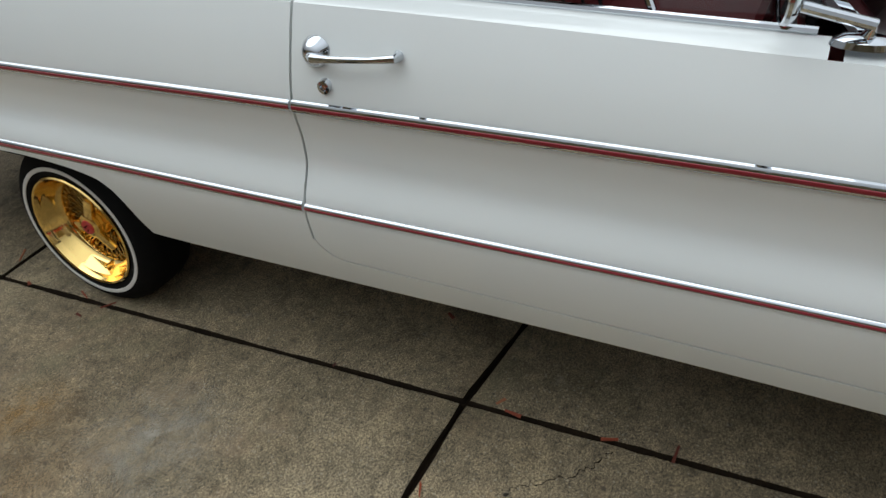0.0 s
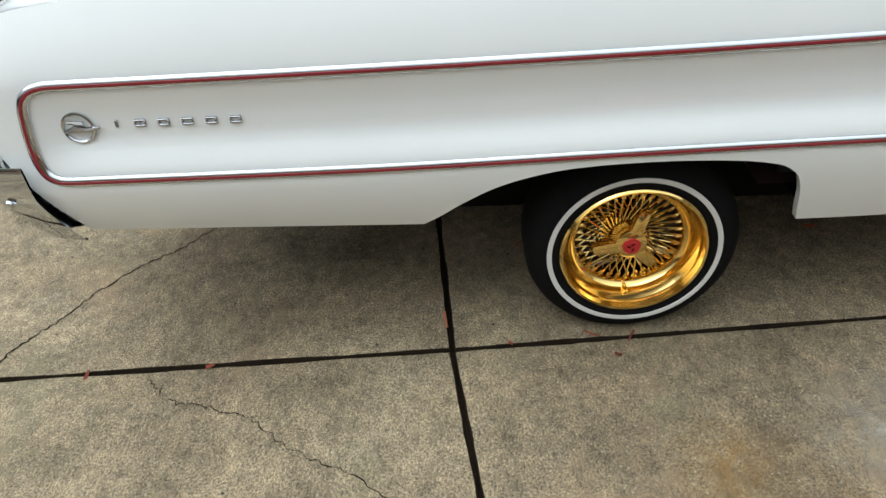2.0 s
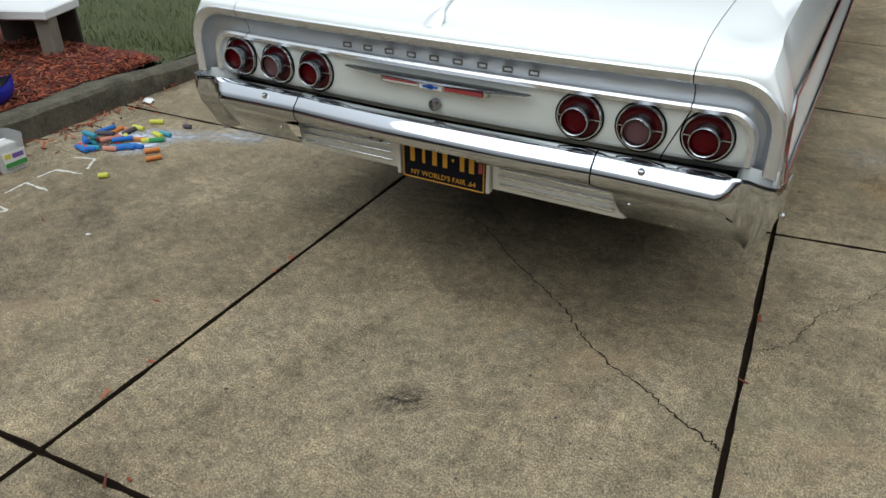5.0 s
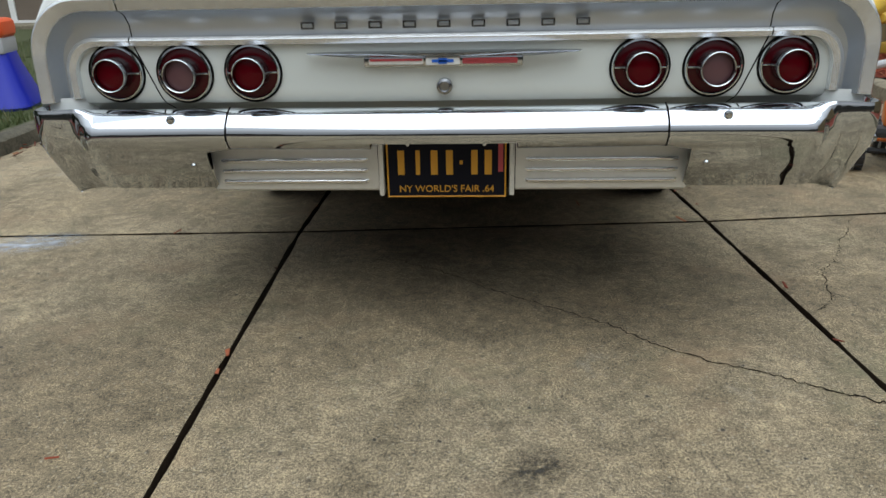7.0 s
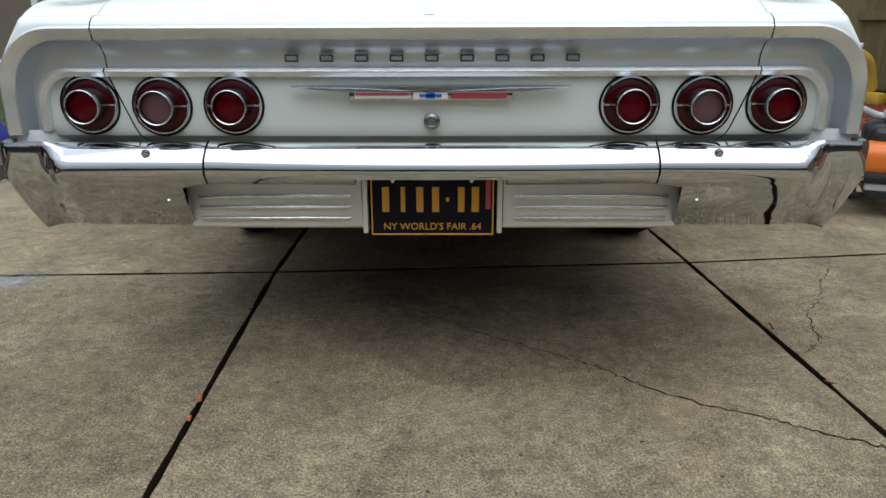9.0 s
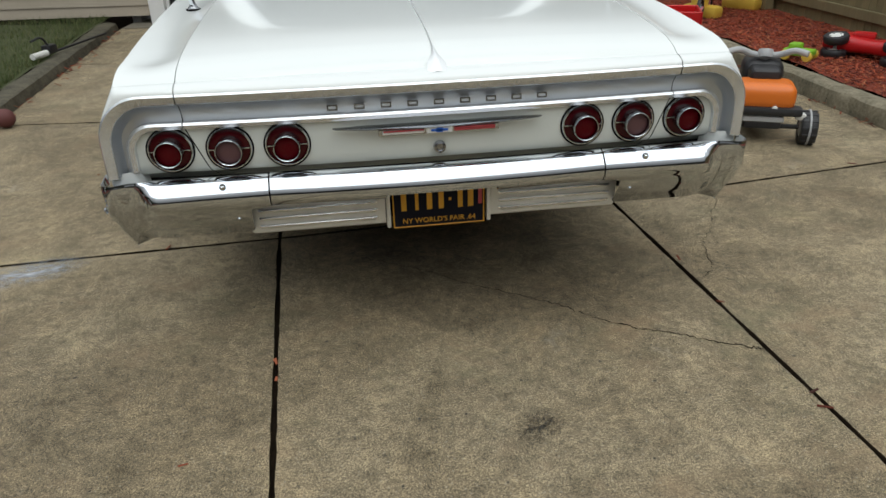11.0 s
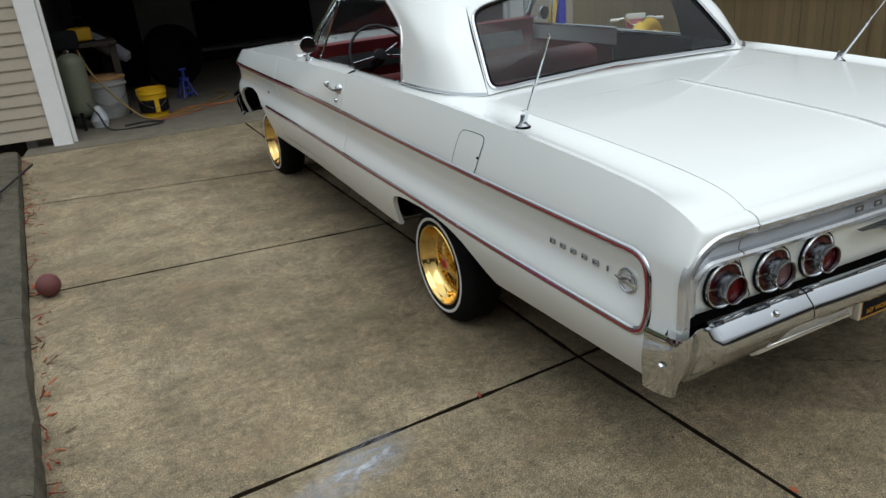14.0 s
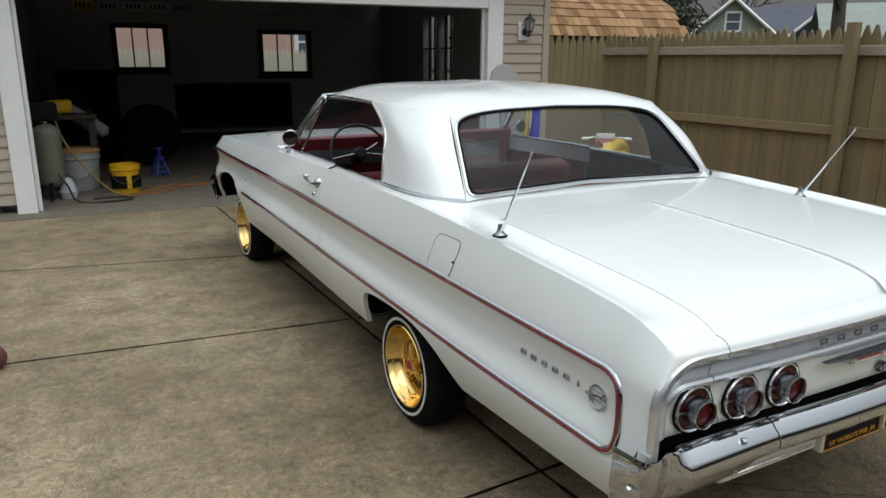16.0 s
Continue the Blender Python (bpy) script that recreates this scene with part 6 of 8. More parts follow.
# ---- garage ----
siding = grained("tan_vinyl_siding", (0.40, 0.345, 0.27), (0.455, 0.395, 0.315), 20, 0.55, 0.1)
white_trim = grained("white_trim_paint", (0.76, 0.77, 0.77), (0.86, 0.86, 0.85), 14, 0.5, 0.15)
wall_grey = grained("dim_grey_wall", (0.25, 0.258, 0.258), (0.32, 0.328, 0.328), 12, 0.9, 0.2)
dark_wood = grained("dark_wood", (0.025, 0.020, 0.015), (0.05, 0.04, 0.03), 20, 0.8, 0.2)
garage = thing("garage", "tan vinyl-sided garage with a wide open doorway", "garage", (-2.29, 7.29, 0), -5.72)


def gpart(name, geo, mat, label="", parent=None):
    o = part(name, geo, mat, parent or garage, label)
    if not parent:
        o.matrix_parent_inverse = Matrix.Identity(4)
    return o


OPEN_W, OPEN_H, DEPTH = 5.115, 2.16, 6.1
course = 0.118


def lap_board(x0, x1, z):
    """One lapped board: the foot stands proud of the board below."""
    prof = [(0.0, z + course), (-0.004, z + course), (-0.018, z + 0.012), (-0.019, z), (-0.006, z - 0.001)]
    return grid([[(x, y, zz) for y, zz in prof] for x in (x0, x1)])


for x0, x1 in ((-2.6, -0.19), (OPEN_W + 0.22, OPEN_W + 0.80)):
    wall = gpart("front_wall", box((x1 - x0, 0.10, 2.72), ((x0 + x1) / 2, 0.056, 1.46)), siding)
    z = 0.10
    while z < 2.75:
        part("siding_board", lap_board(x0, x1, z), siding, wall)
        z += course
head = gpart("front_wall", box((OPEN_W + 0.4, 0.10, 0.5), (OPEN_W / 2, 0.056, OPEN_H + 0.44)), siding)
z = OPEN_H + 0.21
while z < 2.75:
    part("siding_board", lap_board(-0.19, OPEN_W + 0.22, z), siding, head)
    z += course
gpart("door_trim", box((0.185, 0.17, OPEN_H + 0.2), (-0.095, 0.035, OPEN_H / 2 + 0.1), 0.006, 1), white_trim)
gpart("door_trim", box((0.035, 0.05, OPEN_H), (0.016, 0.06, OPEN_H / 2), 0.004, 1), white_trim)
gpart("door_trim", box((0.215, 0.17, OPEN_H + 0.2), (OPEN_W + 0.11, 0.035, OPEN_H / 2 + 0.1), 0.006, 1), white_trim)
gpart("door_trim", box((0.035, 0.05, OPEN_H), (OPEN_W - 0.016, 0.06, OPEN_H / 2), 0.004, 1), white_trim)
gpart("door_trim", box((OPEN_W - 0.002, 0.17, 0.20), (OPEN_W / 2, 0.035, OPEN_H + 0.10), 0.006, 1), white_trim)
gpart("corner_post", box((0.09, 0.14, 2.72), (OPEN_W + 0.845, 0.03, 1.46), 0.006, 1), siding)
# floor slab, a step proud of the drive
gfloor = grained("garage_floor_concrete", (0.10, 0.088, 0.066), (0.20, 0.178, 0.138), 30, 0.8, 0.3)
gpart("floor_slab", box((OPEN_W + 0.9, DEPTH + 0.36, 0.10), (OPEN_W / 2, DEPTH / 2 - 0.14, -0.040), 0.008, 2), gfloor)
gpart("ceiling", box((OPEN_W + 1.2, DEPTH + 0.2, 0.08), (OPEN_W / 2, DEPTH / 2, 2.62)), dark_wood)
gpart("roof", grid([[(x, y, z) for x in (-2.9, OPEN_W + 1.1)] for y, z in ((-0.35, 2.72), (DEPTH / 2, 4.2), (DEPTH + 0.35, 2.72))]), grained("asphalt_shingle", (0.07, 0.06, 0.05), (0.11, 0.10, 0.09), 40, 0.9, 0.5))
# inner walls with real openings
LEFT_X, RIGHT_X, BACK_Y = -0.36, OPEN_W + 0.68, DEPTH


def wall_with_holes(name, length, height, holes, place, thick=0.10):
    """A wall along local x with rectangular holes (x0, x1, z0, z1), split into blocks."""
    xs = sorted({0.0, length, *[h[0] for h in holes], *[h[1] for h in holes]})
    geos = []
    for xa, xb in zip(xs, xs[1:]):
        cuts = sorted([(h[2], h[3]) for h in holes if h[0] <= xa + 1e-6 and h[1] >= xb - 1e-6])
        z = 0.0
        for za, zb in cuts + [(height, height)]:
            if za - z > 0.01:
                geos.append(box((xb - xa, thick, za - z), ((xa + xb) / 2, thick / 2, (z + za) / 2)))
            z = zb
    return gpart(name, moved(join(*geos), place), wall_grey)


inv = garage.matrix_world.inverted()


def local(x, y, z=0.0):
    return inv @ Vector((x, y, z))


b_holes = []
for xa, xb, za, zb in ((-0.83, -0.06, 1.38, 2.05), (1.72, 2.56, 1.30, 1.98)):
    a, b = local(xa, 13.0), local(xb, 13.0)
    b_holes.append((a.x - LEFT_X, b.x - LEFT_X, za, zb))
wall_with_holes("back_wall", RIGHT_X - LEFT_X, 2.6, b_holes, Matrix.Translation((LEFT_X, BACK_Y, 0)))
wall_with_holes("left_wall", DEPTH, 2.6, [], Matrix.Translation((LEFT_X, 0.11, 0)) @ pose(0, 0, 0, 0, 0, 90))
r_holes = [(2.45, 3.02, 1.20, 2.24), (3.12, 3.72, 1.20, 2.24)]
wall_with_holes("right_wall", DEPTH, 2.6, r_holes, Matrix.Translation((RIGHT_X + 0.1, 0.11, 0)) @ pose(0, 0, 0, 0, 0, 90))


def glaze(x0, x1, z0, z1, place, bars=(2, 0)):
    edge = [((x0 + x1) / 2, z1 + 0.04, x1 - x0 + 0.18, 0.08), ((x0 + x1) / 2, z0 - 0.055, x1 - x0 + 0.18, 0.11), (x0 - 0.045, (z0 + z1) / 2, 0.09, z1 - z0 - 0.004), (x1 + 0.045, (z0 + z1) / 2, 0.09, z1 - z0 - 0.004)]
    w = part("window", moved(join(*[box((bw, 0.04, bh), (cx, -0.021, cz), 0.004, 1) for cx, cz, bw, bh in edge]), place), dark_wood, garage, "small dark-framed garage window")
    part("sill", moved(box((x1 - x0 + 0.26, 0.07, 0.025), ((x0 + x1) / 2, -0.036, z0 - 0.124), 0.004, 1), place), dark_wood, w)
    for i in range(bars[0] + 1):
        a, b = x0 + (x1 - x0) * i / (bars[0] + 1), x0 + (x1 - x0) * (i + 1) / (bars[0] + 1)
        part("pane", moved(grid([[(a + 0.012, 0.04, z0), (b - 0.012, 0.04, z0)], [(a + 0.012, 0.04, z1), (b - 0.012, 0.04, z1)]]), place), window_glass, w).visible_shadow = False
        if i:
            part("glazing_bar", moved(box((0.026, 0.03, z1 - z0), (a, 0.04, (z0 + z1) / 2)), place), dark_wood, w)
    for j in range(bars[1]):
        part("glazing_bar", moved(box((x1 - x0, 0.03, 0.024), ((x0 + x1) / 2, 0.042, z0 + (z1 - z0) * (j + 1) / (bars[1] + 1))), place), dark_wood, w)


for h in b_holes:
    glaze(*h, Matrix.Translation((LEFT_X, BACK_Y, 0)))
for h in r_holes:
    glaze(*h, Matrix.Translation((RIGHT_X + 0.1, 0.11, 0)) @ pose(0, 0, 0, 0, 0, 90), (2, 1))


# ---- wall lanterns ----
def lantern(x, z):
    l = thing("wall_lantern", "black coach lantern on a white block beside the garage door", "lantern", (0, 0, 0), group="lanterns by the garage door")
    l.matrix_world = garage.matrix_world @ pose(x, -0.02, z)
    part("mounting_block", box((0.13, 0.03, 0.22), (0, -0.012, 0), 0.006, 2), white_trim, l)
    part("arm", tube(arc_path([(0.02, -0.02, -0.02), (0.03, -0.08, -0.06), (0.04, -0.11, -0.02), (0.04, -0.11, 0.0)], 5), 0.010, 8), black_vinyl, l)
    part("back_plate", moved(lathe([(0.0, -0.03), (0.03, -0.028), (0.045, -0.012)], 16, "y"), pose(0.02, -0.015, -0.01)), black_vinyl, l)
    rows = []
    for zz, r in ((0.0, 0.035), (0.01, 0.045), (0.125, 0.070)):
        rows.append([(0.04 + r * math.cos(a), -0.11 + r * math.sin(a), zz) for a in spread(0, 2 * math.pi, 6)[:-1]])
    part("glass_panel", grid(rows, closed=True), material("frosted_lantern_glass", (0.35, 0.36, 0.33), 0.3), l)
    for a in spread(0, 2 * math.pi, 6)[:-1]:
        part("cage_bar", tube([(0.04 + 0.046 * math.cos(a), -0.11 + 0.046 * math.sin(a), 0.0), (0.04 + 0.071 * math.cos(a), -0.11 + 0.071 * math.sin(a), 0.127)], 0.005, 5), black_vinyl, l)
    part("cap", moved(lathe([(0.080, 0.125), (0.074, 0.135), (0.04, 0.165), (0.018, 0.175), (0.016, 0.19), (0.006, 0.20), (0.010, 0.21), (0.0, 0.225)], 12, "z"), Matrix.Translation((0.04, -0.11, 0))), black_vinyl, l)
    part("base_cup", moved(lathe([(0.0, -0.075), (0.008, -0.06), (0.012, -0.03), (0.038, 0.002)], 12, "z"), Matrix.Translation((0.04, -0.11, 0))), black_vinyl, l)


lantern(OPEN_W + 0.50, 1.90)
lantern(-0.32, 1.97)

# ---- things in the garage ----
def g_thing(name, label, category, x, y, rz=0.0, z=0.012):
    return thing(name, label, category, (x, y, z), rz)


grey_plastic = grained("grey_plastic", (0.30, 0.31, 0.30), (0.36, 0.37, 0.36), 10, 0.5, 0.05)
yellow_plastic = material("yellow_plastic", (0.62, 0.36, 0.01), 0.35)
sage = grained("sage_paint", (0.13, 0.14, 0.10), (0.17, 0.18, 0.13), 10, 0.5, 0.05)
blue_paint = material("blue_paint", (0.03, 0.05, 0.28), 0.4)
orange_cord = material("orange_cord", (0.40, 0.11, 0.02), 0.5)
tan_mat = grained("tan_wood", (0.36, 0.19, 0.08), (0.46, 0.26, 0.12), 20, 0.7, 0.2)
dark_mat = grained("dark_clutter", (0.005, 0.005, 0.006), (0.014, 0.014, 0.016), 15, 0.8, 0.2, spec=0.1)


def pail(name, label, x, y, r, h, mat, lid=None):
    b = g_thing(name, label, "bucket", x, y)
    part("body", lathe([(0.0, 0.0), (r * 0.86, 0.0), (r * 0.88, 0.01), (r * 0.97, h * 0.8), (r * 1.05, h * 0.82), (r * 1.05, h * 0.86), (r, h * 0.87), (r * 1.02, h), (r * 0.97, h), (r * 0.92, h * 0.3), (0.0, h * 0.28)], 36, "z"), mat, b)
    part("bail", tube(arc_path([(-r * 1.05, 0, h * 0.85), (-r * 0.8, -r * 0.75, h * 0.55), (0, -r * 1.08, h * 0.35), (r * 0.8, -r * 0.75, h * 0.55), (r * 1.05, 0, h * 0.85)], 6), 0.004, 6), dull_chrome, b)
    if lid:
        part("lid", lathe([(0.0, h + 0.03), (r * 0.9, h + 0.03), (r * 1.06, h + 0.01), (r * 1.06, h - 0.01)], 36, "z"), lid, b)
    return b


pail("bucket", "grey plastic pail with a tan lid in the garage", -1.83, 8.60, 0.245, 0.46, grey_plastic, tan_mat)
yb = pail("bucket", "yellow plastic bucket with a dark label", -1.36, 8.12, 0.165, 0.33, yellow_plastic)
part("bucket_label", lathe([(0.162, 0.06), (0.166, 0.07), (0.1685, 0.20), (0.166, 0.21)], 36, "z"), dark_mat, yb, "dark printed label")
part("bucket_strip", box((0.05, 0.01, 0.16), (0.02, -0.168, 0.14), 0.002, 1), yellow_plastic, yb)
tank = g_thing("air_tank", "sage-green upright air tank on feet", "tank", -2.13, 8.02)
part("shell", lathe([(0.0, 0.12)] + [(0.145 * math.sin(a), 0.24 - 0.12 * math.cos(a)) for a in spread(0.2, math.pi / 2, 6)] + [(0.145 * math.cos(a), 0.72 + 0.12 * math.sin(a)) for a in spread(0.0, 1.4, 6)] + [(0.0, 0.845)], 32, "z"), sage, tank)
for a in (0.4, 2.5, 4.6):
    part("foot", tube([(0.14 * math.cos(a), 0.14 * math.sin(a), 0.2), (0.17 * math.cos(a), 0.17 * math.sin(a), 0.0)], 0.018, 8), dark_mat, tank)
part("top_valve", lathe([(0.0, 0.94), (0.03, 0.94), (0.03, 0.84), (0.05, 0.82)], 14, "z"), dull_chrome, tank)
part("motor", box((0.28, 0.22, 0.20), (0.00, 0.02, 0.97), 0.05, 3), dark_mat, tank)
bench_t = g_thing("workbench", "dark cluttered workbench along the garage wall", "workbench", -1.95, 9.6)
part("top", box((0.75, 2.2, 0.05), (0, 0, 0.86), 0.006, 1), dark_wood, bench_t)
for sx in (-0.32, 0.32):
    for sy in (-1.0, 1.0):
        part("leg", box((0.08, 0.08, 0.835), (sx, sy, 0.417), 0.006, 1), dark_wood, bench_t)
part("shelf", box((0.7, 2.1, 0.03), (0, 0, 0.30), 0.004, 1), dark_wood, bench_t)
bag = g_thing("padded_bag", "grey-blue padded bag slung over the bench", "bag", -1.72, 8.95, 0, 0.02)
part("bag_body", moved(lathe([(0.0, -0.36), (0.06, -0.35), (0.085, -0.2), (0.095, 0.1), (0.07, 0.3), (0.0, 0.34)], 20, "x"), pose(0.02, 0, 0.80, 0, 34, -20)), grained("grey_blue_cloth", (0.20, 0.21, 0.27), (0.28, 0.29, 0.34), 25, 0.9, 0.4), bag)
part("bag_strap", tube(arc_path([(-0.3, 0, 1.02), (-0.1, -0.1, 0.72), (0.2, -0.05, 0.60), (0.3, 0.02, 0.72)], 6), 0.012, 6), dark_mat, bag)
part("support", box((0.10, 0.10, 0.75), (0, 0.02, 0.375), 0.01, 1), dark_mat, bag)
saw = g_thing("power_saw", "yellow power tool on the workbench", "tool", -1.95, 8.75, 15, 0.885 + 0.012)
part("saw_body", box((0.26, 0.16, 0.16), (0, 0, 0.09), 0.04, 3), yellow_plastic, saw)
part("saw_handle", tube(arc_path([(-0.12, 0, 0.12), (-0.08, 0, 0.26), (0.06, 0, 0.28), (0.12, 0, 0.14)], 6), 0.016, 8), dark_mat, saw)
part("saw_base", box((0.30, 0.18, 0.014), (0, 0, 0.007), 0.003, 1), dark_mat, saw)
tyre = g_thing("stored_tyre", "large black tyre standing against the back wall", "tyre", -0.75, 10.4, 20)
part("tread", moved(lathe([(0.26, -0.10), (0.34, -0.12), (0.42, -0.11), (0.44, -0.08), (0.44, 0.08), (0.42, 0.11), (0.34, 0.12), (0.26, 0.10)], 40, "y"), Matrix.Translation((0, 0, 0.44))), rubber, tyre)
part("wheel_disc", moved(lathe([(0.0, -0.06), (0.12, -0.07), (0.25, -0.03), (0.27, -0.09)], 32, "y"), Matrix.Translation((0, 0, 0.44))), dark_mat, tyre)
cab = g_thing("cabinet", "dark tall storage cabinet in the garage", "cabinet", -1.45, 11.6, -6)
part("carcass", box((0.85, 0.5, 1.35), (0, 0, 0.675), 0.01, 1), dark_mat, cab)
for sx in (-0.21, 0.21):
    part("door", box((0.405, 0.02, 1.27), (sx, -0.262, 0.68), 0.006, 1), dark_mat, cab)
    part("handle", tube([(sx * 0.25, -0.285, 0.62), (sx * 0.25, -0.285, 0.76)], 0.008, 8), dull_chrome, cab)
stand = g_thing("jack_stand", "blue steel jack stand on the garage floor", "jack stand", -0.83, 9.15, 20)
for a in range(4):
    m = Matrix.Rotation(math.pi / 2 * a + 0.78, 4, "Z")
    part("leg", moved(tube([(0.13, 0, 0.0), (0.035, 0, 0.24)], [0.016, 0.012], 6), m), blue_paint, stand)
part("collar", box((0.10, 0.10, 0.05), (0, 0, 0.24), 0.008, 1), blue_paint, stand)
part("saddle", join(box((0.035, 0.035, 0.14), (0, 0, 0.30), 0.004, 1), box((0.10, 0.05, 0.03), (0, 0, 0.37), 0.008, 1)), blue_paint, stand)
for z in (0.06, 0.13):
    part("brace", box((0.17 - z * 0.5, 0.012, 0.03), (0, -0.085 + z * 0.3, z), 0.003, 1), blue_paint, stand)
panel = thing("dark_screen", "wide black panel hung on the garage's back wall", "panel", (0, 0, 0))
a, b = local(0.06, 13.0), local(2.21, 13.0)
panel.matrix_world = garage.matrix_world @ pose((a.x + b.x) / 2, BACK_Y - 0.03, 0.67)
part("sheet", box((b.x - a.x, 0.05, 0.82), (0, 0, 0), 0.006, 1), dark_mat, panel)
part("frame_rail", box((b.x - a.x + 0.04, 0.02, 0.03), (0, -0.03, -0.40), 0.003, 1), black_vinyl, panel)
rail = thing("wall_rail", "pale ceiling rail with old number plates above the garage windows", "rail", (0, 0, 0))
rail.matrix_world = garage.matrix_world @ pose(2.6, BACK_Y - 0.05, 2.33)
part("board", box((5.6, 0.05, 0.10), (0, 0, -0.06), 0.004, 1), grained("pale_board", (0.26, 0.26, 0.25), (0.34, 0.34, 0.33), 10, 0.8, 0.1), rail)
for k, (x, c) in enumerate(((-2.2, (0.45, 0.34, 0.04)), (-1.8, (0.35, 0.36, 0.36)), (-1.4, (0.4, 0.4, 0.4)), (-1.0, (0.38, 0.39, 0.42)), (-0.6, (0.2, 0.25, 0.4)))):
    pl = part("old_plate", box((0.34, 0.006, 0.17), (x, -0.03, 0.08), 0.004, 1), material("old_plate_paint", c, 0.5), rail)
    for q in range(4):
        part("plate_bar", box((0.035, 0.003, 0.08), (x - 0.10 + 0.066 * q, -0.035, 0.08)), dark_mat, pl)
ledge = thing("low_wall_ledge", "low dark block wall at the back of the garage", "wall", (0, 0, 0), kind="structure")
ledge.matrix_world = garage.matrix_world @ pose(2.7, BACK_Y - 0.08, 0.0)
part("ledge_top", box((5.9, 0.10, 0.05), (0, 0, 0.215), 0.006, 1), wall_grey, ledge)
part("ledge_base", box((5.9, 0.07, 0.19), (0, 0.01, 0.095)), dark_mat, ledge)
bx = g_thing("white_box", "pale box on the garage floor by the back wall", "box", 1.75, 12.3, -5)
part("carton", box((0.5, 0.3, 0.24), (0, 0, 0.12), 0.008, 1), grey_plastic, bx)


def cord(name, pts, r, mat, label):
    o = part(name, tube(arc_path(pts, 8), r, 6), mat)
    return tagged(o, label, "cord")


cord("extension_cord", [(-2.05, 8.1, 0.95), (-1.95, 8.05, 0.62), (-1.75, 8.0, 0.30), (-1.5, 7.78, 0.06), (-1.2, 7.95, 0.02), (-0.75, 8.35, 0.02), (-0.35, 8.9, 0.02), (-0.45, 9.3, 0.02)], 0.012, grained("yellow_brown_hose", (0.20, 0.12, 0.03), (0.28, 0.18, 0.05), 10, 0.5, 0), "yellow-brown air hose trailing across the garage floor")
cord("extension_cord", [(-1.5, 7.75, 0.02), (-1.1, 7.85, 0.02), (-0.6, 8.2, 0.02), (-0.2, 8.35, 0.02), (0.3, 8.25, 0.02), (0.9, 8.4, 0.02)], 0.007, orange_cord, "thin orange extension cord on the garage floor")
cord("extension_cord", [(-1.3, 7.9, 0.02), (-0.9, 8.3, 0.02), (-0.3, 8.2, 0.02), (0.1, 8.5, 0.02), (0.8, 8.55, 0.02)], 0.007, orange_cord, "thin orange extension cord on the garage floor")
cord("black_hose", [(-2.2, 7.95, 0.5), (-2.0, 7.85, 0.2), (-1.9, 7.62, 0.025), (-1.55, 7.50, 0.025), (-1.35, 7.58, 0.025), (-1.5, 7.75, 0.025), (-1.75, 7.72, 0.025)], 0.011, black_vinyl, "looped black hose on the garage floor")
bagb = g_thing("plastic_bag", "crumpled pale plastic bag beside the tank", "bag", -1.98, 7.98, 0, 0.012)
part("bag_body", ([(p[0] + 0.02 * noise.noise(Vector(p) * 14), p[1] + 0.02 * noise.noise(Vector(p) * 14 + Vector((3, 1, 0))), p[2]) for p in lathe([(0.0, 0.0), (0.08, 0.0), (0.10, 0.08), (0.07, 0.17), (0.03, 0.23), (0.0, 0.24)], 18, "z")[0]], lathe([(0.0, 0.0), (0.08, 0.0), (0.10, 0.08), (0.07, 0.17), (0.03, 0.23), (0.0, 0.24)], 18, "z")[1]), grained("thin_plastic", (0.4, 0.43, 0.48), (0.55, 0.57, 0.6), 15, 0.4, 0.4), bagb)


# ---- toys along the fence and kerb ----
orange_p = material("orange_plastic", (0.72, 0.17, 0.02), 0.35)
grey_p = material("light_grey_plastic", (0.42, 0.43, 0.44), 0.4)
black_p = grained("black_plastic", (0.012, 0.012, 0.014), (0.025, 0.025, 0.028), 30, 0.5, 0.1)
red_p = material("red_plastic", (0.52, 0.012, 0.015), 0.3)
blue_p = material("royal_blue_plastic", (0.010, 0.022, 0.40), 0.35)
lime_p = material("lime_plastic", (0.22, 0.50, 0.03), 0.35)
yellow_p = material("soft_yellow_plastic", (0.70, 0.47, 0.07), 0.4)
pink_p = material("pink_plastic", (0.62, 0.22, 0.30), 0.4)


def toy_wheel(parent, at, r, w, rim_mat, hub_r=0.45, rz=0.0):
    prof = [(r * 0.55, -w / 2), (r * 0.9, -w / 2), (r, -w * 0.3), (r, w * 0.3), (r * 0.9, w / 2), (r * 0.55, w / 2)]
    wh = part("wheel", moved(lathe(prof, 28, "x"), pose(*at, 0, 0, rz)), black_p, parent)
    part("hub", moved(lathe([(0.0, -w * 0.55), (r * hub_r * 0.5, -w * 0.56), (r * 0.56, -w * 0.46), (r * 0.56, w * 0.46), (r * hub_r * 0.5, w * 0.56), (0.0, w * 0.55)], 20, "x"), pose(*at, 0, 0, rz)), rim_mat, wh)
    for k in range(14):
        a = 2 * math.pi * k / 14
        part("lug", moved(box((w * 0.95, r * 0.16, r * 0.07), (0, 0, 0), r * 0.02, 1), pose(*at, 0, 0, rz) @ Matrix.Rotation(a, 4, "X") @ Matrix.Translation((0, 0, r))), black_p, wh)


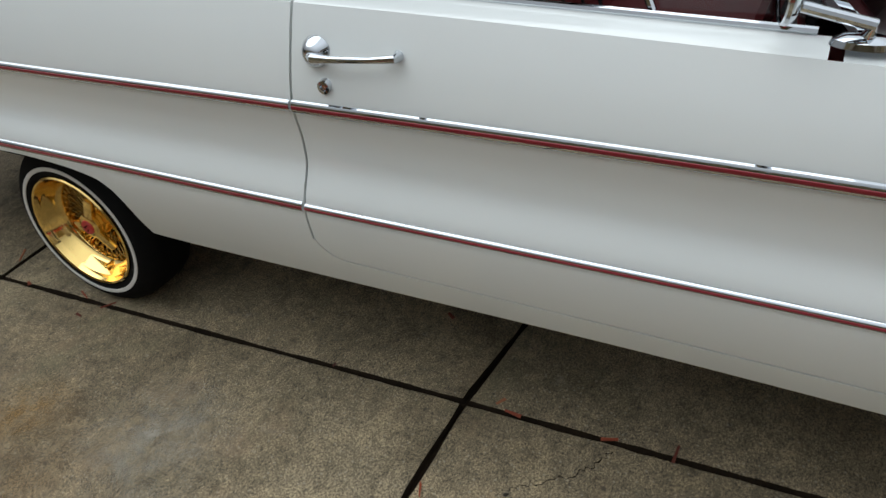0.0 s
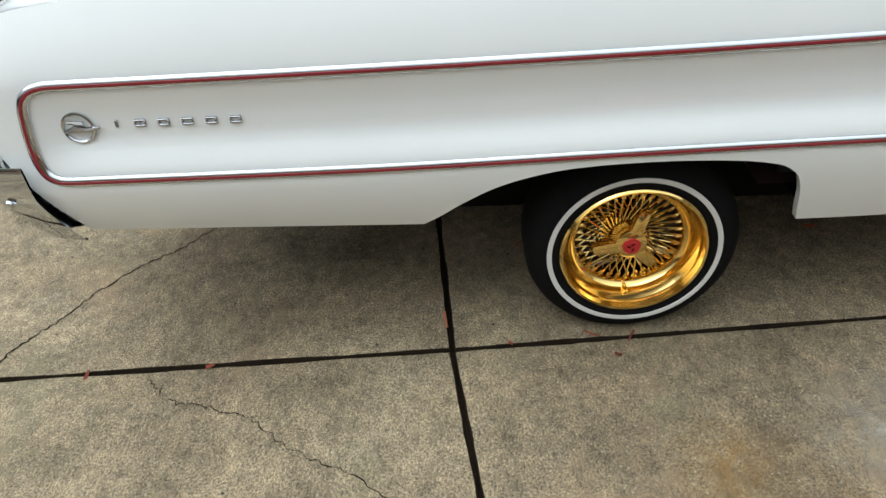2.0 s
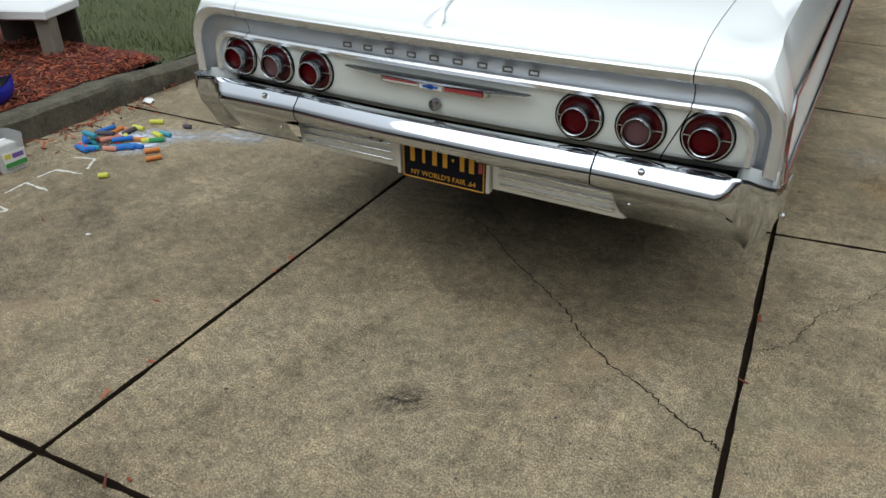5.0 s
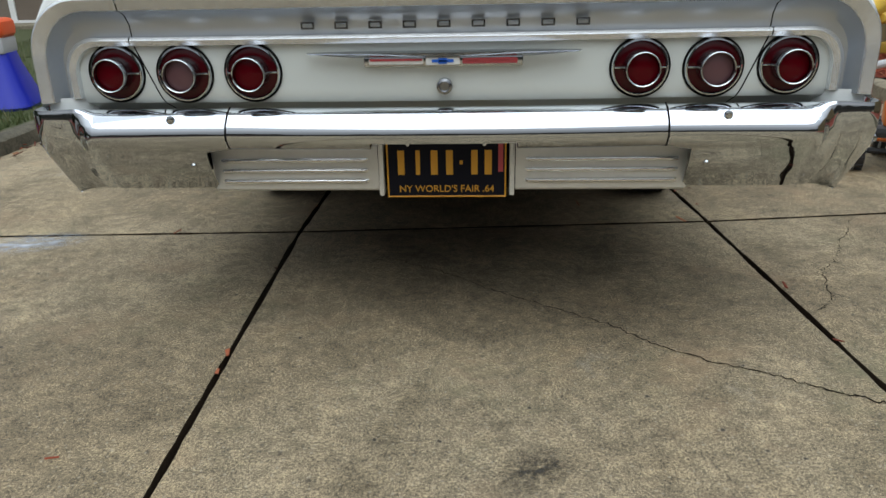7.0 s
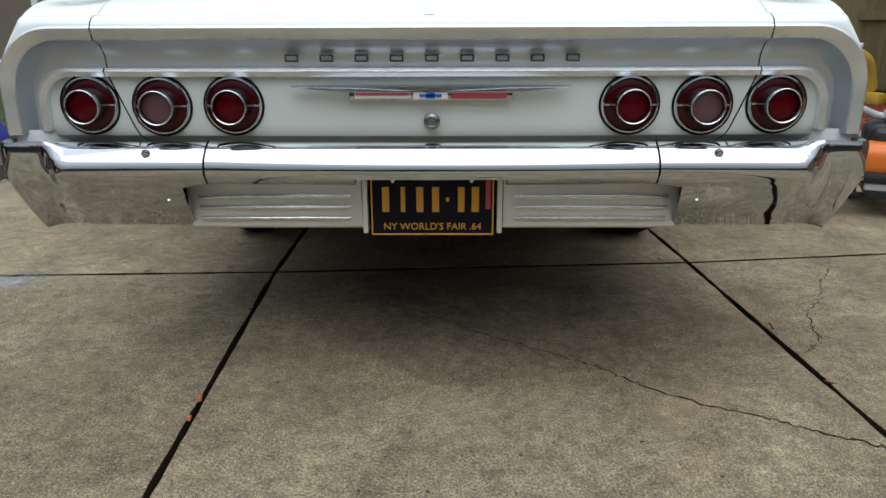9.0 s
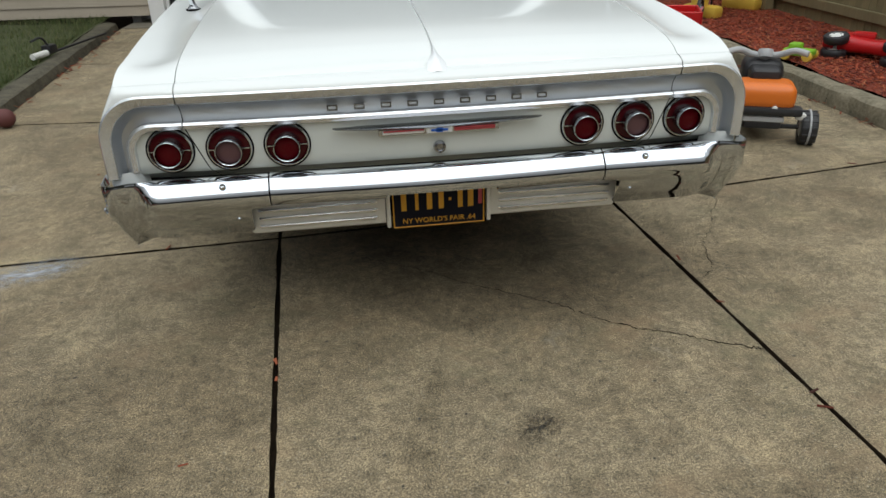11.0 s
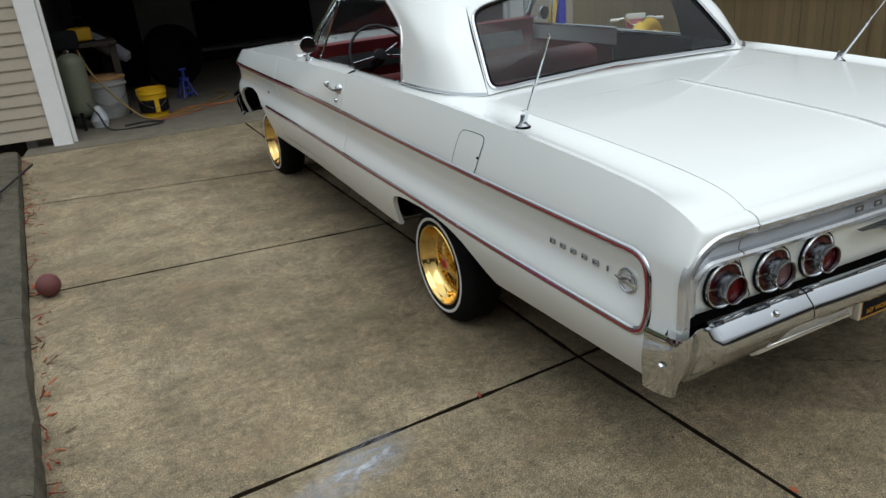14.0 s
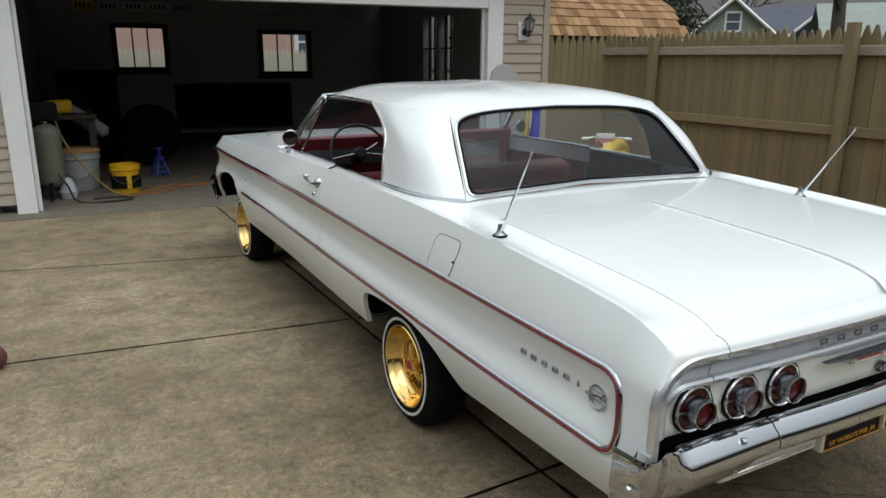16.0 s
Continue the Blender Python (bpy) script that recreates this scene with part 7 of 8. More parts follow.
quad = thing("ride_on_quad", "orange and black plastic ride-on quad toy beside the car", "ride-on toy", (2.175, 1.872, 0), -24)
for x, y in ((-0.25, -0.20), (0.25, -0.20), (-0.13, 0.20), (0.13, 0.20)):
    toy_wheel(quad, (x, y, 0.095), 0.095, 0.085 if y < 0 else 0.06, grey_p)
    part("tyre_seam", moved(lathe([(0.0955, -0.006), (0.1020, -0.004), (0.1020, 0.004), (0.0955, 0.006)], 28, "x"), pose(x, y, 0.095)), grey_p, quad)
part("chassis", box((0.20, 0.54, 0.07), (0, 0, 0.125), 0.02, 2), black_p, quad)
part("axle", tube([(-0.25, -0.20, 0.095), (0.25, -0.20, 0.095)], 0.014, 8), black_p, quad)
part("axle", tube([(-0.13, 0.20, 0.095), (0.13, 0.20, 0.095)], 0.014, 8), black_p, quad)
part("rear_body", box((0.32, 0.24, 0.15), (0, -0.15, 0.265), 0.06, 4), orange_p, quad, "rounded orange plastic rear body")
part("badge", moved(lathe([(0.0, 0.006), (0.012, 0.004), (0.016, 0.0)], 14, "y"), pose(0.05, -0.279, 0.215, 0, 0, 180)), white_enamel, quad)
part("tail_plate", box((0.22, 0.03, 0.035), (0, -0.26, 0.150), 0.006, 1), grey_p, quad)
for x in (-0.20, 0.20):
    part("tail_light", box((0.06, 0.05, 0.04), (x, -0.23, 0.165), 0.015, 2), white_enamel, quad)
part("seat", box((0.17, 0.22, 0.10), (0, 0.00, 0.345), 0.035, 3), black_p, quad)
part("rear_bumper", box((0.40, 0.10, 0.05), (0, -0.24, 0.195), 0.02, 2), black_p, quad)
part("front_body", box((0.23, 0.24, 0.26), (0, 0.13, 0.285), 0.07, 4), black_p, quad)
part("column", tube([(0, 0.12, 0.36), (0, 0.08, 0.455)], 0.030, 10), grey_p, quad)
part("handlebar", tube(arc_path([(-0.22, 0.00, 0.465), (-0.15, 0.03, 0.475), (-0.08, 0.07, 0.445), (0, 0.08, 0.435), (0.08, 0.07, 0.445), (0.15, 0.03, 0.475), (0.22, 0.00, 0.465)], 5), 0.019, 10), grey_p, quad)
part("dial", moved(lathe([(0.0, 0.02), (0.04, 0.015), (0.045, 0.0), (0.04, -0.03)], 20, "z"), pose(0, 0.08, 0.455, -20)), grey_p, quad)
part("foot_peg", box((0.40, 0.05, 0.02), (0, 0.0, 0.115), 0.006, 1), orange_p, quad)

wagon = thing("wagon", "red toy wagon with white-hubbed black wheels", "wagon", (2.50, 4.35, 0), 70)
for x in (-0.20, 0.20):
    for y in (-0.30, 0.30):
        toy_wheel(wagon, (x, y, 0.12), 0.12, 0.05, white_enamel)
        part("hub_cap", moved(lathe([(0.0, 0.035), (0.02, 0.034), (0.024, 0.024)], 12, "x"), pose(x + math.copysign(0.0, x), y, 0.12, 0, 0, 0 if x > 0 else 180)), red_p, wagon)
part("tray", join(box((0.42, 0.86, 0.02), (0, 0, 0.20), 0.004, 1), box((0.02, 0.86, 0.16), (-0.20, 0, 0.28), 0.006, 1), box((0.02, 0.86, 0.16), (0.20, 0, 0.28), 0.006, 1), box((0.42, 0.02, 0.16), (0, -0.42, 0.28), 0.006, 1), box((0.42, 0.02, 0.16), (0, 0.42, 0.28), 0.006, 1)), red_p, wagon)
part("axle", tube([(-0.2, -0.3, 0.12), (0.2, -0.3, 0.12)], 0.010, 8), black_p, wagon)
part("axle", tube([(-0.2, 0.3, 0.12), (0.2, 0.3, 0.12)], 0.010, 8), black_p, wagon)
part("undercarriage", box((0.12, 0.70, 0.08), (0, 0, 0.155), 0.01, 1), black_p, wagon)
part("pull_handle", tube([(0, 0.44, 0.16), (0, 0.80, 0.10), (0, 0.95, 0.12)], 0.012, 8), black_p, wagon)

# a ride-on car lying on its side: the axles stand upright, the underside faces the drive
car_toy = thing("toy_car", "red plastic ride-on car tipped on its side on the mulch", "ride-on toy", (3.60, 2.92, 0.125), -63)
body_rows = []
for x, near, far, low, top in ((-0.36, 0.05, 0.20, 0.08, 0.16), (-0.33, 0.00, 0.26, 0.05, 0.20), (-0.22, -0.02, 0.30, 0.03, 0.215), (-0.12, 0.02, 0.24, 0.04, 0.20), (0.0, 0.04, 0.20, 0.05, 0.18), (0.12, 0.02, 0.24, 0.04, 0.20), (0.22, -0.02, 0.32, 0.03, 0.22), (0.32, 0.00, 0.28, 0.04, 0.205), (0.40, 0.04, 0.20, 0.07, 0.165), (0.43, 0.09, 0.15, 0.10, 0.14)):
    ring = []
    for a in spread(0, 2 * math.pi, 22)[:-1]:
        c, q = math.cos(a), math.sin(a)
        ring.append((x, (near + far) / 2 + (far - near) / 2 * math.copysign(abs(c) ** 0.7, c), 0.76 * ((low + top) / 2 + (top - low) / 2 * math.copysign(abs(q) ** 0.7, q))))
    body_rows.append(ring)
g = grid(body_rows, closed=True)
part("body", (g[0], g[1] + [tuple(range(22)), tuple(range(len(g[0]) - 22, len(g[0])))]), red_p, car_toy)
part("fin", box((0.16, 0.10, 0.05), (-0.10, 0.16, 0.155), 0.02, 2, rz=20), red_p, car_toy)
for x in (-0.22, 0.23):
    part("axle", tube([(x, -0.01, 0.03), (x, -0.01, 0.140)], 0.014, 8), grey_p, car_toy)
    for z in (0.032, 0.140):
        m = pose(x, -0.02, z, 12 if z > 0.1 else 0)
        toy = part("wheel", moved(lathe([(0.05, -0.028), (0.082, -0.028), (0.090, -0.016), (0.090, 0.016), (0.082, 0.028), (0.05, 0.028)], 28, "z"), m), black_p, car_toy)
        part("hub", moved(lathe([(0.0, -0.028), (0.056, -0.026), (0.056, 0.022), (0.050, 0.026), (0.030, 0.022), (0.014, 0.030), (0.0, 0.032)], 20, "z"), m), white_enamel, toy)
        for a in spread(0, 2 * math.pi, 5)[:-1]:
            part("hub_slot", moved(box((0.009, 0.007, 0.004), (0.040 * math.cos(a), 0.040 * math.sin(a), 0.0245), 0.001, 1), m), black_p, toy)
lime = thing("toy_truck", "lime-green plastic toy truck on the mulch", "toy", (3.18, 3.08, 0.125), 40)
part("body", join(box((0.12, 0.22, 0.05), (0, 0, 0.060), 0.02, 2), box((0.10, 0.09, 0.05), (0, 0.03, 0.100), 0.02, 2)), lime_p, lime)
for x in (-0.07, 0.07):
    for y in (-0.08, 0.08):
        part("wheel", moved(lathe([(0.0, -0.018), (0.03, -0.018), (0.038, -0.008), (0.038, 0.008), (0.03, 0.018), (0.0, 0.018)], 16, "x"), pose(x, y, 0.040)), yellow_p, lime)

slide = thing("toy_rocker", "soft yellow moulded plastic toy by the fence", "toy", (3.72, 5.35, 0.12), 30)
pts = [(-0.42, 0, 0.10), (-0.38, 0, 0.34), (-0.18, 0, 0.44), (0.08, 0, 0.46), (0.30, 0, 0.38), (0.42, 0, 0.14)]
part("arch", tube(arc_path(pts, 6), 0.085, 14), yellow_p, slide)
part("seat", box((0.30, 0.24, 0.10), (-0.02, 0, 0.36), 0.04, 3), yellow_p, slide)
for sx in (-0.36, 0.36):
    part("foot", box((0.16, 0.40, 0.12), (sx, 0, 0.06), 0.04, 2), yellow_p, slide)
bike = thing("small_bicycle", "child's bicycle with pink and white handlebar trim", "bicycle", (3.42, 5.15, 0.05), 55)
for x in (-0.28, 0.28):
    wh = part("wheel", moved(lathe([(0.135, -0.018), (0.155, -0.014), (0.160, 0.0), (0.155, 0.014), (0.135, 0.018), (0.130, 0.0), (0.135, -0.018)], 28, "y"), pose(x, 0, 0.160)), black_p, bike)
    for a in spread(0, math.pi, 5)[:-1]:
        part("spoke", moved(tube([(-0.132, 0, 0), (0.132, 0, 0)], 0.003, 5), pose(x, 0, 0.16) @ Matrix.Rotation(a, 4, "Y")), chrome, wh)
part("frame", join(tube([(-0.28, 0, 0.16), (-0.05, 0, 0.20), (0.20, 0, 0.42)], 0.016, 8), tube([(-0.05, 0, 0.20), (-0.12, 0, 0.44)], 0.016, 8), tube([(0.28, 0, 0.16), (0.22, 0, 0.42), (0.19, 0, 0.56)], 0.016, 8)), pink_p, bike)
part("saddle", box((0.20, 0.11, 0.05), (-0.12, 0, 0.46), 0.022, 3), pink_p, bike)
part("handlebar", tube(arc_path([(0.10, -0.22, 0.64), (0.14, -0.12, 0.645), (0.19, -0.04, 0.57), (0.19, 0.04, 0.57), (0.14, 0.12, 0.645), (0.10, 0.22, 0.64)], 6), 0.012, 8), chrome, bike)
for q in (-1, 1):
    part("grip", tube([(0.10, q * 0.20, 0.64), (0.08, q * 0.28, 0.638)], 0.018, 8), white_enamel, bike)
part("basket", box((0.16, 0.20, 0.14), (0.28, 0, 0.60), 0.03, 2), pink_p, bike, "pink and white plastic basket")
part("basket_bow", box((0.03, 0.21, 0.06), (0.20, 0, 0.66), 0.01, 2), white_enamel, bike)
post_t = thing("toy_post", "blue and yellow upright plastic play post", "toy", (3.05, 6.05, 0.0), 0)
part("post", box((0.10, 0.10, 1.0), (0, 0, 0.50), 0.02, 2), blue_p, post_t)
part("arm", box((0.06, 0.08, 0.55), (-0.10, 0.02, 0.72), 0.02, 2, ry=12), yellow_p, post_t)
part("base", box((0.40, 0.40, 0.08), (0, 0, 0.04), 0.02, 2), blue_p, post_t)
hoop_b = thing("backboard", "grey rounded plastic backboard on a pole", "backboard", (2.76, 6.30, 0.0), -10)
part("pole", tube([(0, 0.03, 0.0), (0, 0.03, 1.20)], 0.03, 12), grey_p, hoop_b)
out = [(-0.17, 1.05), (0.17, 1.05), (0.18, 1.30), (0.15, 1.42), (0.08, 1.49), (0.0, 1.505), (-0.08, 1.49), (-0.15, 1.42), (-0.18, 1.30)]
part("board", ([(x, -0.02, z) for x, z in out] + [(x, 0.02, z) for x, z in out], [tuple(range(9)), tuple(range(17, 8, -1))] + [(i, (i + 1) % 9, (i + 1) % 9 + 9, i + 9) for i in range(9)]), grey_p, hoop_b)
part("foot", box((0.4, 0.4, 0.06), (0, 0.05, 0.03), 0.02, 2), black_p, hoop_b)

# ---- left side: hoop base, fallen tool, hedge, timber post ----
base = thing("hoop_base", "blue, grey and orange plastic toy hoop base on the lawn", "toy", (-3.42, 3.35, 0.085), 15)
rows = []
for z, w, d in ((0.0, 0.30, 0.26), (0.02, 0.31, 0.27), (0.30, 0.22, 0.17), (0.38, 0.205, 0.15)):
    rows.append([(w * math.copysign(abs(math.cos(a)) ** 0.4, math.cos(a)), d * math.copysign(abs(math.sin(a)) ** 0.4, math.sin(a)), z) for a in spread(0, 2 * math.pi, 28)[:-1]])
g = grid(rows, closed=True)
part("foot", (g[0], g[1] + [tuple(range(84, 112))]), blue_p, base)
for z in (0.10, 0.15, 0.20, 0.25):
    part("rib", box((0.30, 0.012, 0.012), (0, -0.262 + (z - 0.02) * 0.35, z), 0.004, 1, rx=-20), blue_p, base)
part("collar", box((0.40, 0.30, 0.11), (0, 0, 0.43), 0.02, 2), grey_p, base)
part("cap", box((0.43, 0.32, 0.13), (0, 0, 0.545), 0.05, 3), material("bright_orange_plastic", (0.75, 0.10, 0.02), 0.4), base)
part("label", box((0.06, 0.004, 0.09), (-0.13, -0.235, 0.15), 0.001, 1, rx=-20), white_enamel, base)
tool = thing("garden_trimmer", "black and white garden tool lying on the kerb", "garden tool", (-2.86, 5.15, 0.10), 74)
part("shaft", tube([(-0.05, 0, 0.02), (0.85, 0.02, 0.025)], 0.011, 8), black_p, tool)
part("handle", tube([(-0.36, 0, 0.03), (-0.16, 0, 0.03)], 0.028, 10), white_enamel, tool)
part("motor", box((0.12, 0.09, 0.08), (-0.08, 0.02, 0.05), 0.02, 2), black_p, tool)
part("loop", tube(arc_path([(-0.1, 0, 0.06), (-0.16, 0.02, 0.16), (-0.28, 0.04, 0.15)], 5), 0.010, 8), black_p, tool)

leaf_mat = material("hedge_leaf", (0.02, 0.035, 0.012), 0.6)
_g = leaf_mat.node_tree.nodes.new("ShaderNodeNewGeometry")
wire(leaf_mat, ramp(leaf_mat, _g.outputs["Random Per Island"], [(0.0, (0.010, 0.020, 0.006)), (0.6, (0.026, 0.046, 0.014)), (1.0, (0.055, 0.075, 0.022))]).outputs[0], bsdf(leaf_mat).inputs["Base Color"])
# near-black green that holds the shrubs' inner shade in its colour
shade_leaf = grained("shade_foliage", (0.004, 0.006, 0.003), (0.012, 0.017, 0.006), 30, 0.95, 0.6, spec=0.05)
bark = grained("bark", (0.05, 0.04, 0.03), (0.10, 0.085, 0.065), 25, 0.95, 0.8, stretch=(1, 1, 0.2))


def leaf_cloud(n, centre, radii, size, seed, power=0.5):
    rnd = random.Random(seed)
    verts, faces = [], []
    for _ in range(n):
        d = Vector((rnd.gauss(0, 1), rnd.gauss(0, 1), rnd.gauss(0, 1))).normalized()
        r = rnd.random() ** power * (0.82 + 0.3 * noise.noise(d * 2.3 + Vector((seed, 0, 0))))
        c = Vector(centre) + Vector((d.x * radii[0], d.y * radii[1], d.z * radii[2])) * r
        l, w = rnd.uniform(0.7, 1.3) * size, rnd.uniform(0.3, 0.5) * size
        m = pose(*c, rnd.uniform(0, 360), rnd.uniform(0, 360), rnd.uniform(0, 360))
        k = len(verts)
        verts += [tuple(m @ Vector(q)) for q in ((-l, 0, 0), (0, -w, 0.1 * l), (l, 0, 0), (0, w, 0.1 * l))]
        faces += [(k, k + 1, k + 2), (k, k + 2, k + 3)]
    return verts, faces


def raw(name, geo, mat, parent):
    me = bpy.data.meshes.new(name)
    me.from_pydata(geo[0], [], geo[1])
    return link(name, me, mat, parent)


for (x, y), seed in (((-3.84, -0.28), 21), ((-3.80, -1.30), 22), ((-3.8, -2.5), 23)):
    h = thing("shrub", "dense dark green evergreen shrub in the mulch bed", "shrub", (x, y, 0.11), group="evergreen shrubs")
    raw("foliage", leaf_cloud(17000, (0, 0, 0.50), (0.70, 0.74, 0.66), 0.020, seed, 0.26), leaf_mat, h)
    # a lumpy dark core, standing in for shade between the leaves
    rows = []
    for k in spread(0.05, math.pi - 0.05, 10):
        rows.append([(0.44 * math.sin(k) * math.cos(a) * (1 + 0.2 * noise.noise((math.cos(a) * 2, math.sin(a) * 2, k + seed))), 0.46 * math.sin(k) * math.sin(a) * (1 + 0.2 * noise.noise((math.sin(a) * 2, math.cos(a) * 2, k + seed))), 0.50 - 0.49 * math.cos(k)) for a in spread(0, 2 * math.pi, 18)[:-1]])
    part("inner_twigs", grid(rows, closed=True), shade_leaf, h)
    for k in range(5):
        a = 1.3 * k
        part("branch", tube([(0, 0, 0), (0.15 * math.cos(a), 0.15 * math.sin(a), 0.35), (0.36 * math.cos(a), 0.36 * math.sin(a), 0.75)], [0.025, 0.016, 0.006], 6), bark, h)
gtimber = grained("grey_timber", (0.17, 0.15, 0.115), (0.25, 0.225, 0.18), 20, 0.9, 0.4, stretch=(1, 1, 0.2))
step = thing("garden_step", "white-topped wooden step with a slanted grey timber leg", "step", (-3.75, 1.05, 0.08), 25)
part("tread", box((0.62, 0.42, 0.06), (0, 0, 0.30), 0.008, 1), white_trim, step)
part("riser", box((0.56, 0.03, 0.27), (0, 0.19, 0.135), 0.004, 1), dark_wood, step)
for sx in (-0.25, 0.25):
    part("leg", box((0.10, 0.10, 0.275), (sx, -0.12, 0.135), 0.006, 1), gtimber, step)
post_l = part("timber_post", box((0.13, 0.11, 0.95), (0, 0, 0.46), 0.008, 1, ry=8), gtimber)
post_l.location = (-3.62, 0.72, 0.08)
tagged(post_l, "weathered grey timber post leaning in the mulch bed", "post")
sign = thing("planter_box", "pale grey box with a dark base by the mulch bed", "planter", (-3.15, -1.05, 0.08), -8)
part("side_panel", box((0.60, 0.50, 0.45), (0, 0, 0.30), 0.01, 1), grained("pale_grey_board", (0.36, 0.36, 0.35), (0.44, 0.44, 0.43), 12, 0.8, 0.1), sign)
part("base_rail", box((0.64, 0.54, 0.07), (0, 0, 0.035), 0.006, 1), black_p, sign)

# ---- beyond: house on the left, shed, houses and trees past the fence ----
def gabled(name, label, at, rz, w, d, h, peak, wall_mat, roof_mat, windows):
    """A simple house: walls, gable, roof with eaves, framed windows on the front (x, z, w, h)."""
    o = thing(name, label, "house", at, rz)
    v = [(-w / 2, 0, 0), (w / 2, 0, 0), (w / 2, 0, h), (0, 0, peak), (-w / 2, 0, h)]
    v += [(x, d, z) for x, y, z in v]
    part("wall", (v, [(0, 1, 2, 3, 4), (9, 8, 7, 6, 5), (0, 5, 6, 1), (1, 6, 7, 2), (4, 9, 5, 0)]), wall_mat, o, smooth=0)
    e = 0.35
    for s in (-1, 1):
        sl = (peak - h) / (w / 2)
        a, b = (0, peak + 0.06), (s * (w / 2 + e), h - e * sl + 0.06)
        part("roof", ([(a[0], -e, a[1]), (b[0], -e, b[1]), (b[0], d + e, b[1]), (a[0], d + e, a[1]), (a[0], -e, a[1] + 0.12), (b[0], -e, b[1] + 0.12), (b[0], d + e, b[1] + 0.12), (a[0], d + e, a[1] + 0.12)], [(0, 1, 2, 3), (4, 7, 6, 5), (0, 4, 5, 1), (1, 5, 6, 2)]), roof_mat, o, smooth=0)
        part("barge_board", tube([(a[0], -e - 0.02, a[1] + 0.02), (b[0], -e - 0.02, b[1] + 0.02)], 0.10, 4), white_trim, o)
    for x, z, ww, hh in windows:
        win = part("window", join(box((ww + 0.24, 0.08, 0.12), (x, -0.03, z + hh / 2 + 0.06)), box((ww + 0.24, 0.10, 0.12), (x, -0.04, z - hh / 2 - 0.06)), box((0.12, 0.08, hh - 0.004), (x - ww / 2 - 0.06, -0.03, z)), box((0.12, 0.08, hh - 0.004), (x + ww / 2 + 0.06, -0.03, z))), white_trim, o)
        part("pane", box((ww, 0.03, hh), (x, -0.016, z)), material("far_pane", (0.10, 0.13, 0.16), 0.1), win)
        part("sash_bar", box((ww, 0.05, 0.06), (x, -0.03, z)), white_trim, win)
    return o


sage_siding = grained("grey_green_siding", (0.25, 0.27, 0.23), (0.32, 0.34, 0.29), 6, 0.8, 0.3, stretch=(0.1, 0.1, 8))
blue_siding = grained("slate_blue_siding", (0.06, 0.08, 0.14), (0.09, 0.11, 0.18), 6, 0.8, 0.3, stretch=(0.1, 0.1, 8))
pink_siding = grained("pink_siding", (0.52, 0.33, 0.27), (0.60, 0.40, 0.33), 6, 0.8, 0.3, stretch=(0.1, 0.1, 8))
grey_roof = grained("grey_shingle", (0.16, 0.155, 0.15), (0.24, 0.23, 0.22), 12, 0.95, 0.6)
slate_roof = grained("blue_grey_shingle", (0.08, 0.09, 0.115), (0.12, 0.13, 0.16), 12, 0.95, 0.6)
pale_roof = grained("pale_green_shingle", (0.24, 0.27, 0.25), (0.32, 0.35, 0.33), 12, 0.95, 0.6)
brown_roof = grained("brown_shingle", (0.20, 0.14, 0.11), (0.27, 0.20, 0.16), 12, 0.95, 0.6)
gabled("house", "grey-green gabled house beyond the fence", (36.0, 31.1, 0), -50, 5.2, 9, 2.8, 5.05, sage_siding, brown_roof, ((0.0, 3.75, 0.75, 1.0),))
gabled("house", "slate-blue house with a white-trimmed front gable", (43.0, 30.2, 0), -55, 3.4, 5, 2.9, 4.4, blue_siding, slate_roof, ((0.0, 3.5, 0.7, 0.8),))
gabled("house", "long slate-blue house with its roof slope to the garden", (48.2, 31.4, 0), 40, 7, 8, 2.6, 5.0, blue_siding, slate_roof, ())
gabled("house", "far house with a pale green roof", (39.0, 20.0, 0), 40, 8, 6.0, 2.4, 4.25, blue_siding, pale_roof, ())
gabled("house", "pink-sided house seen through the garage windows", (0.5, 21.0, 0), 0, 16, 8, 4.0, 6.5, pink_siding, brown_roof, ((-4, 2.0, 1.0, 1.4), (5, 2.0, 1.0, 1.4)))
lh = gabled("house", "tan house with a white-framed door across the lawn", (-11.5, 13.6, 0), 0, 12, 8, 3.2, 5.5, grained("tan_house_wall", (0.17, 0.14, 0.11), (0.21, 0.175, 0.14), 8, 0.8, 0.2), brown_roof, ((-2.0, 1.6, 1.2, 1.3),))
part("door_frame", join(box((0.12, 0.08, 2.2), (1.9, -0.03, 1.25)), box((0.12, 0.08, 2.2), (3.2, -0.03, 1.25)), box((1.5, 0.08, 0.12), (2.55, -0.035, 2.40)), box((1.5, 0.08, 0.10), (2.55, -0.035, 0.16))), white_trim, lh)
part("door_panel", box((1.18, 0.04, 2.1), (2.55, -0.01, 1.25)), grained("brown_door", (0.15, 0.12, 0.09), (0.19, 0.15, 0.12), 8, 0.6, 0.2), lh)
part("door_step", box((2.4, 0.9, 0.16), (2.55, -0.5, 0.08), 0.02, 1), kerb_mat, lh)
back_fence = thing("back_fence", "pale picket fence behind the garage", "fence", (0.0, 15.3, 0.0))
pale_wood = grained("pale_fence_wood", (0.52, 0.47, 0.38), (0.60, 0.55, 0.46), 12, 0.9, 0.3, stretch=(1, 1, 0.2))
pm = data([(y, x, z) for x, y, z in [(v.co.x, v.co.y, v.co.z) for v in pickets[0].vertices]], [tuple(f.vertices) for f in pickets[0].polygons], 20)
pm.materials.append(pale_wood)
for k in range(100):
    o = link("picket", pm, None, back_fence)
    o.location = (-3.0 + 0.0905 * k, 0, 0.0)
part("rail", box((9.2, 0.04, 0.09), (1.4, 0.03, 1.45)), pale_wood, back_fence)

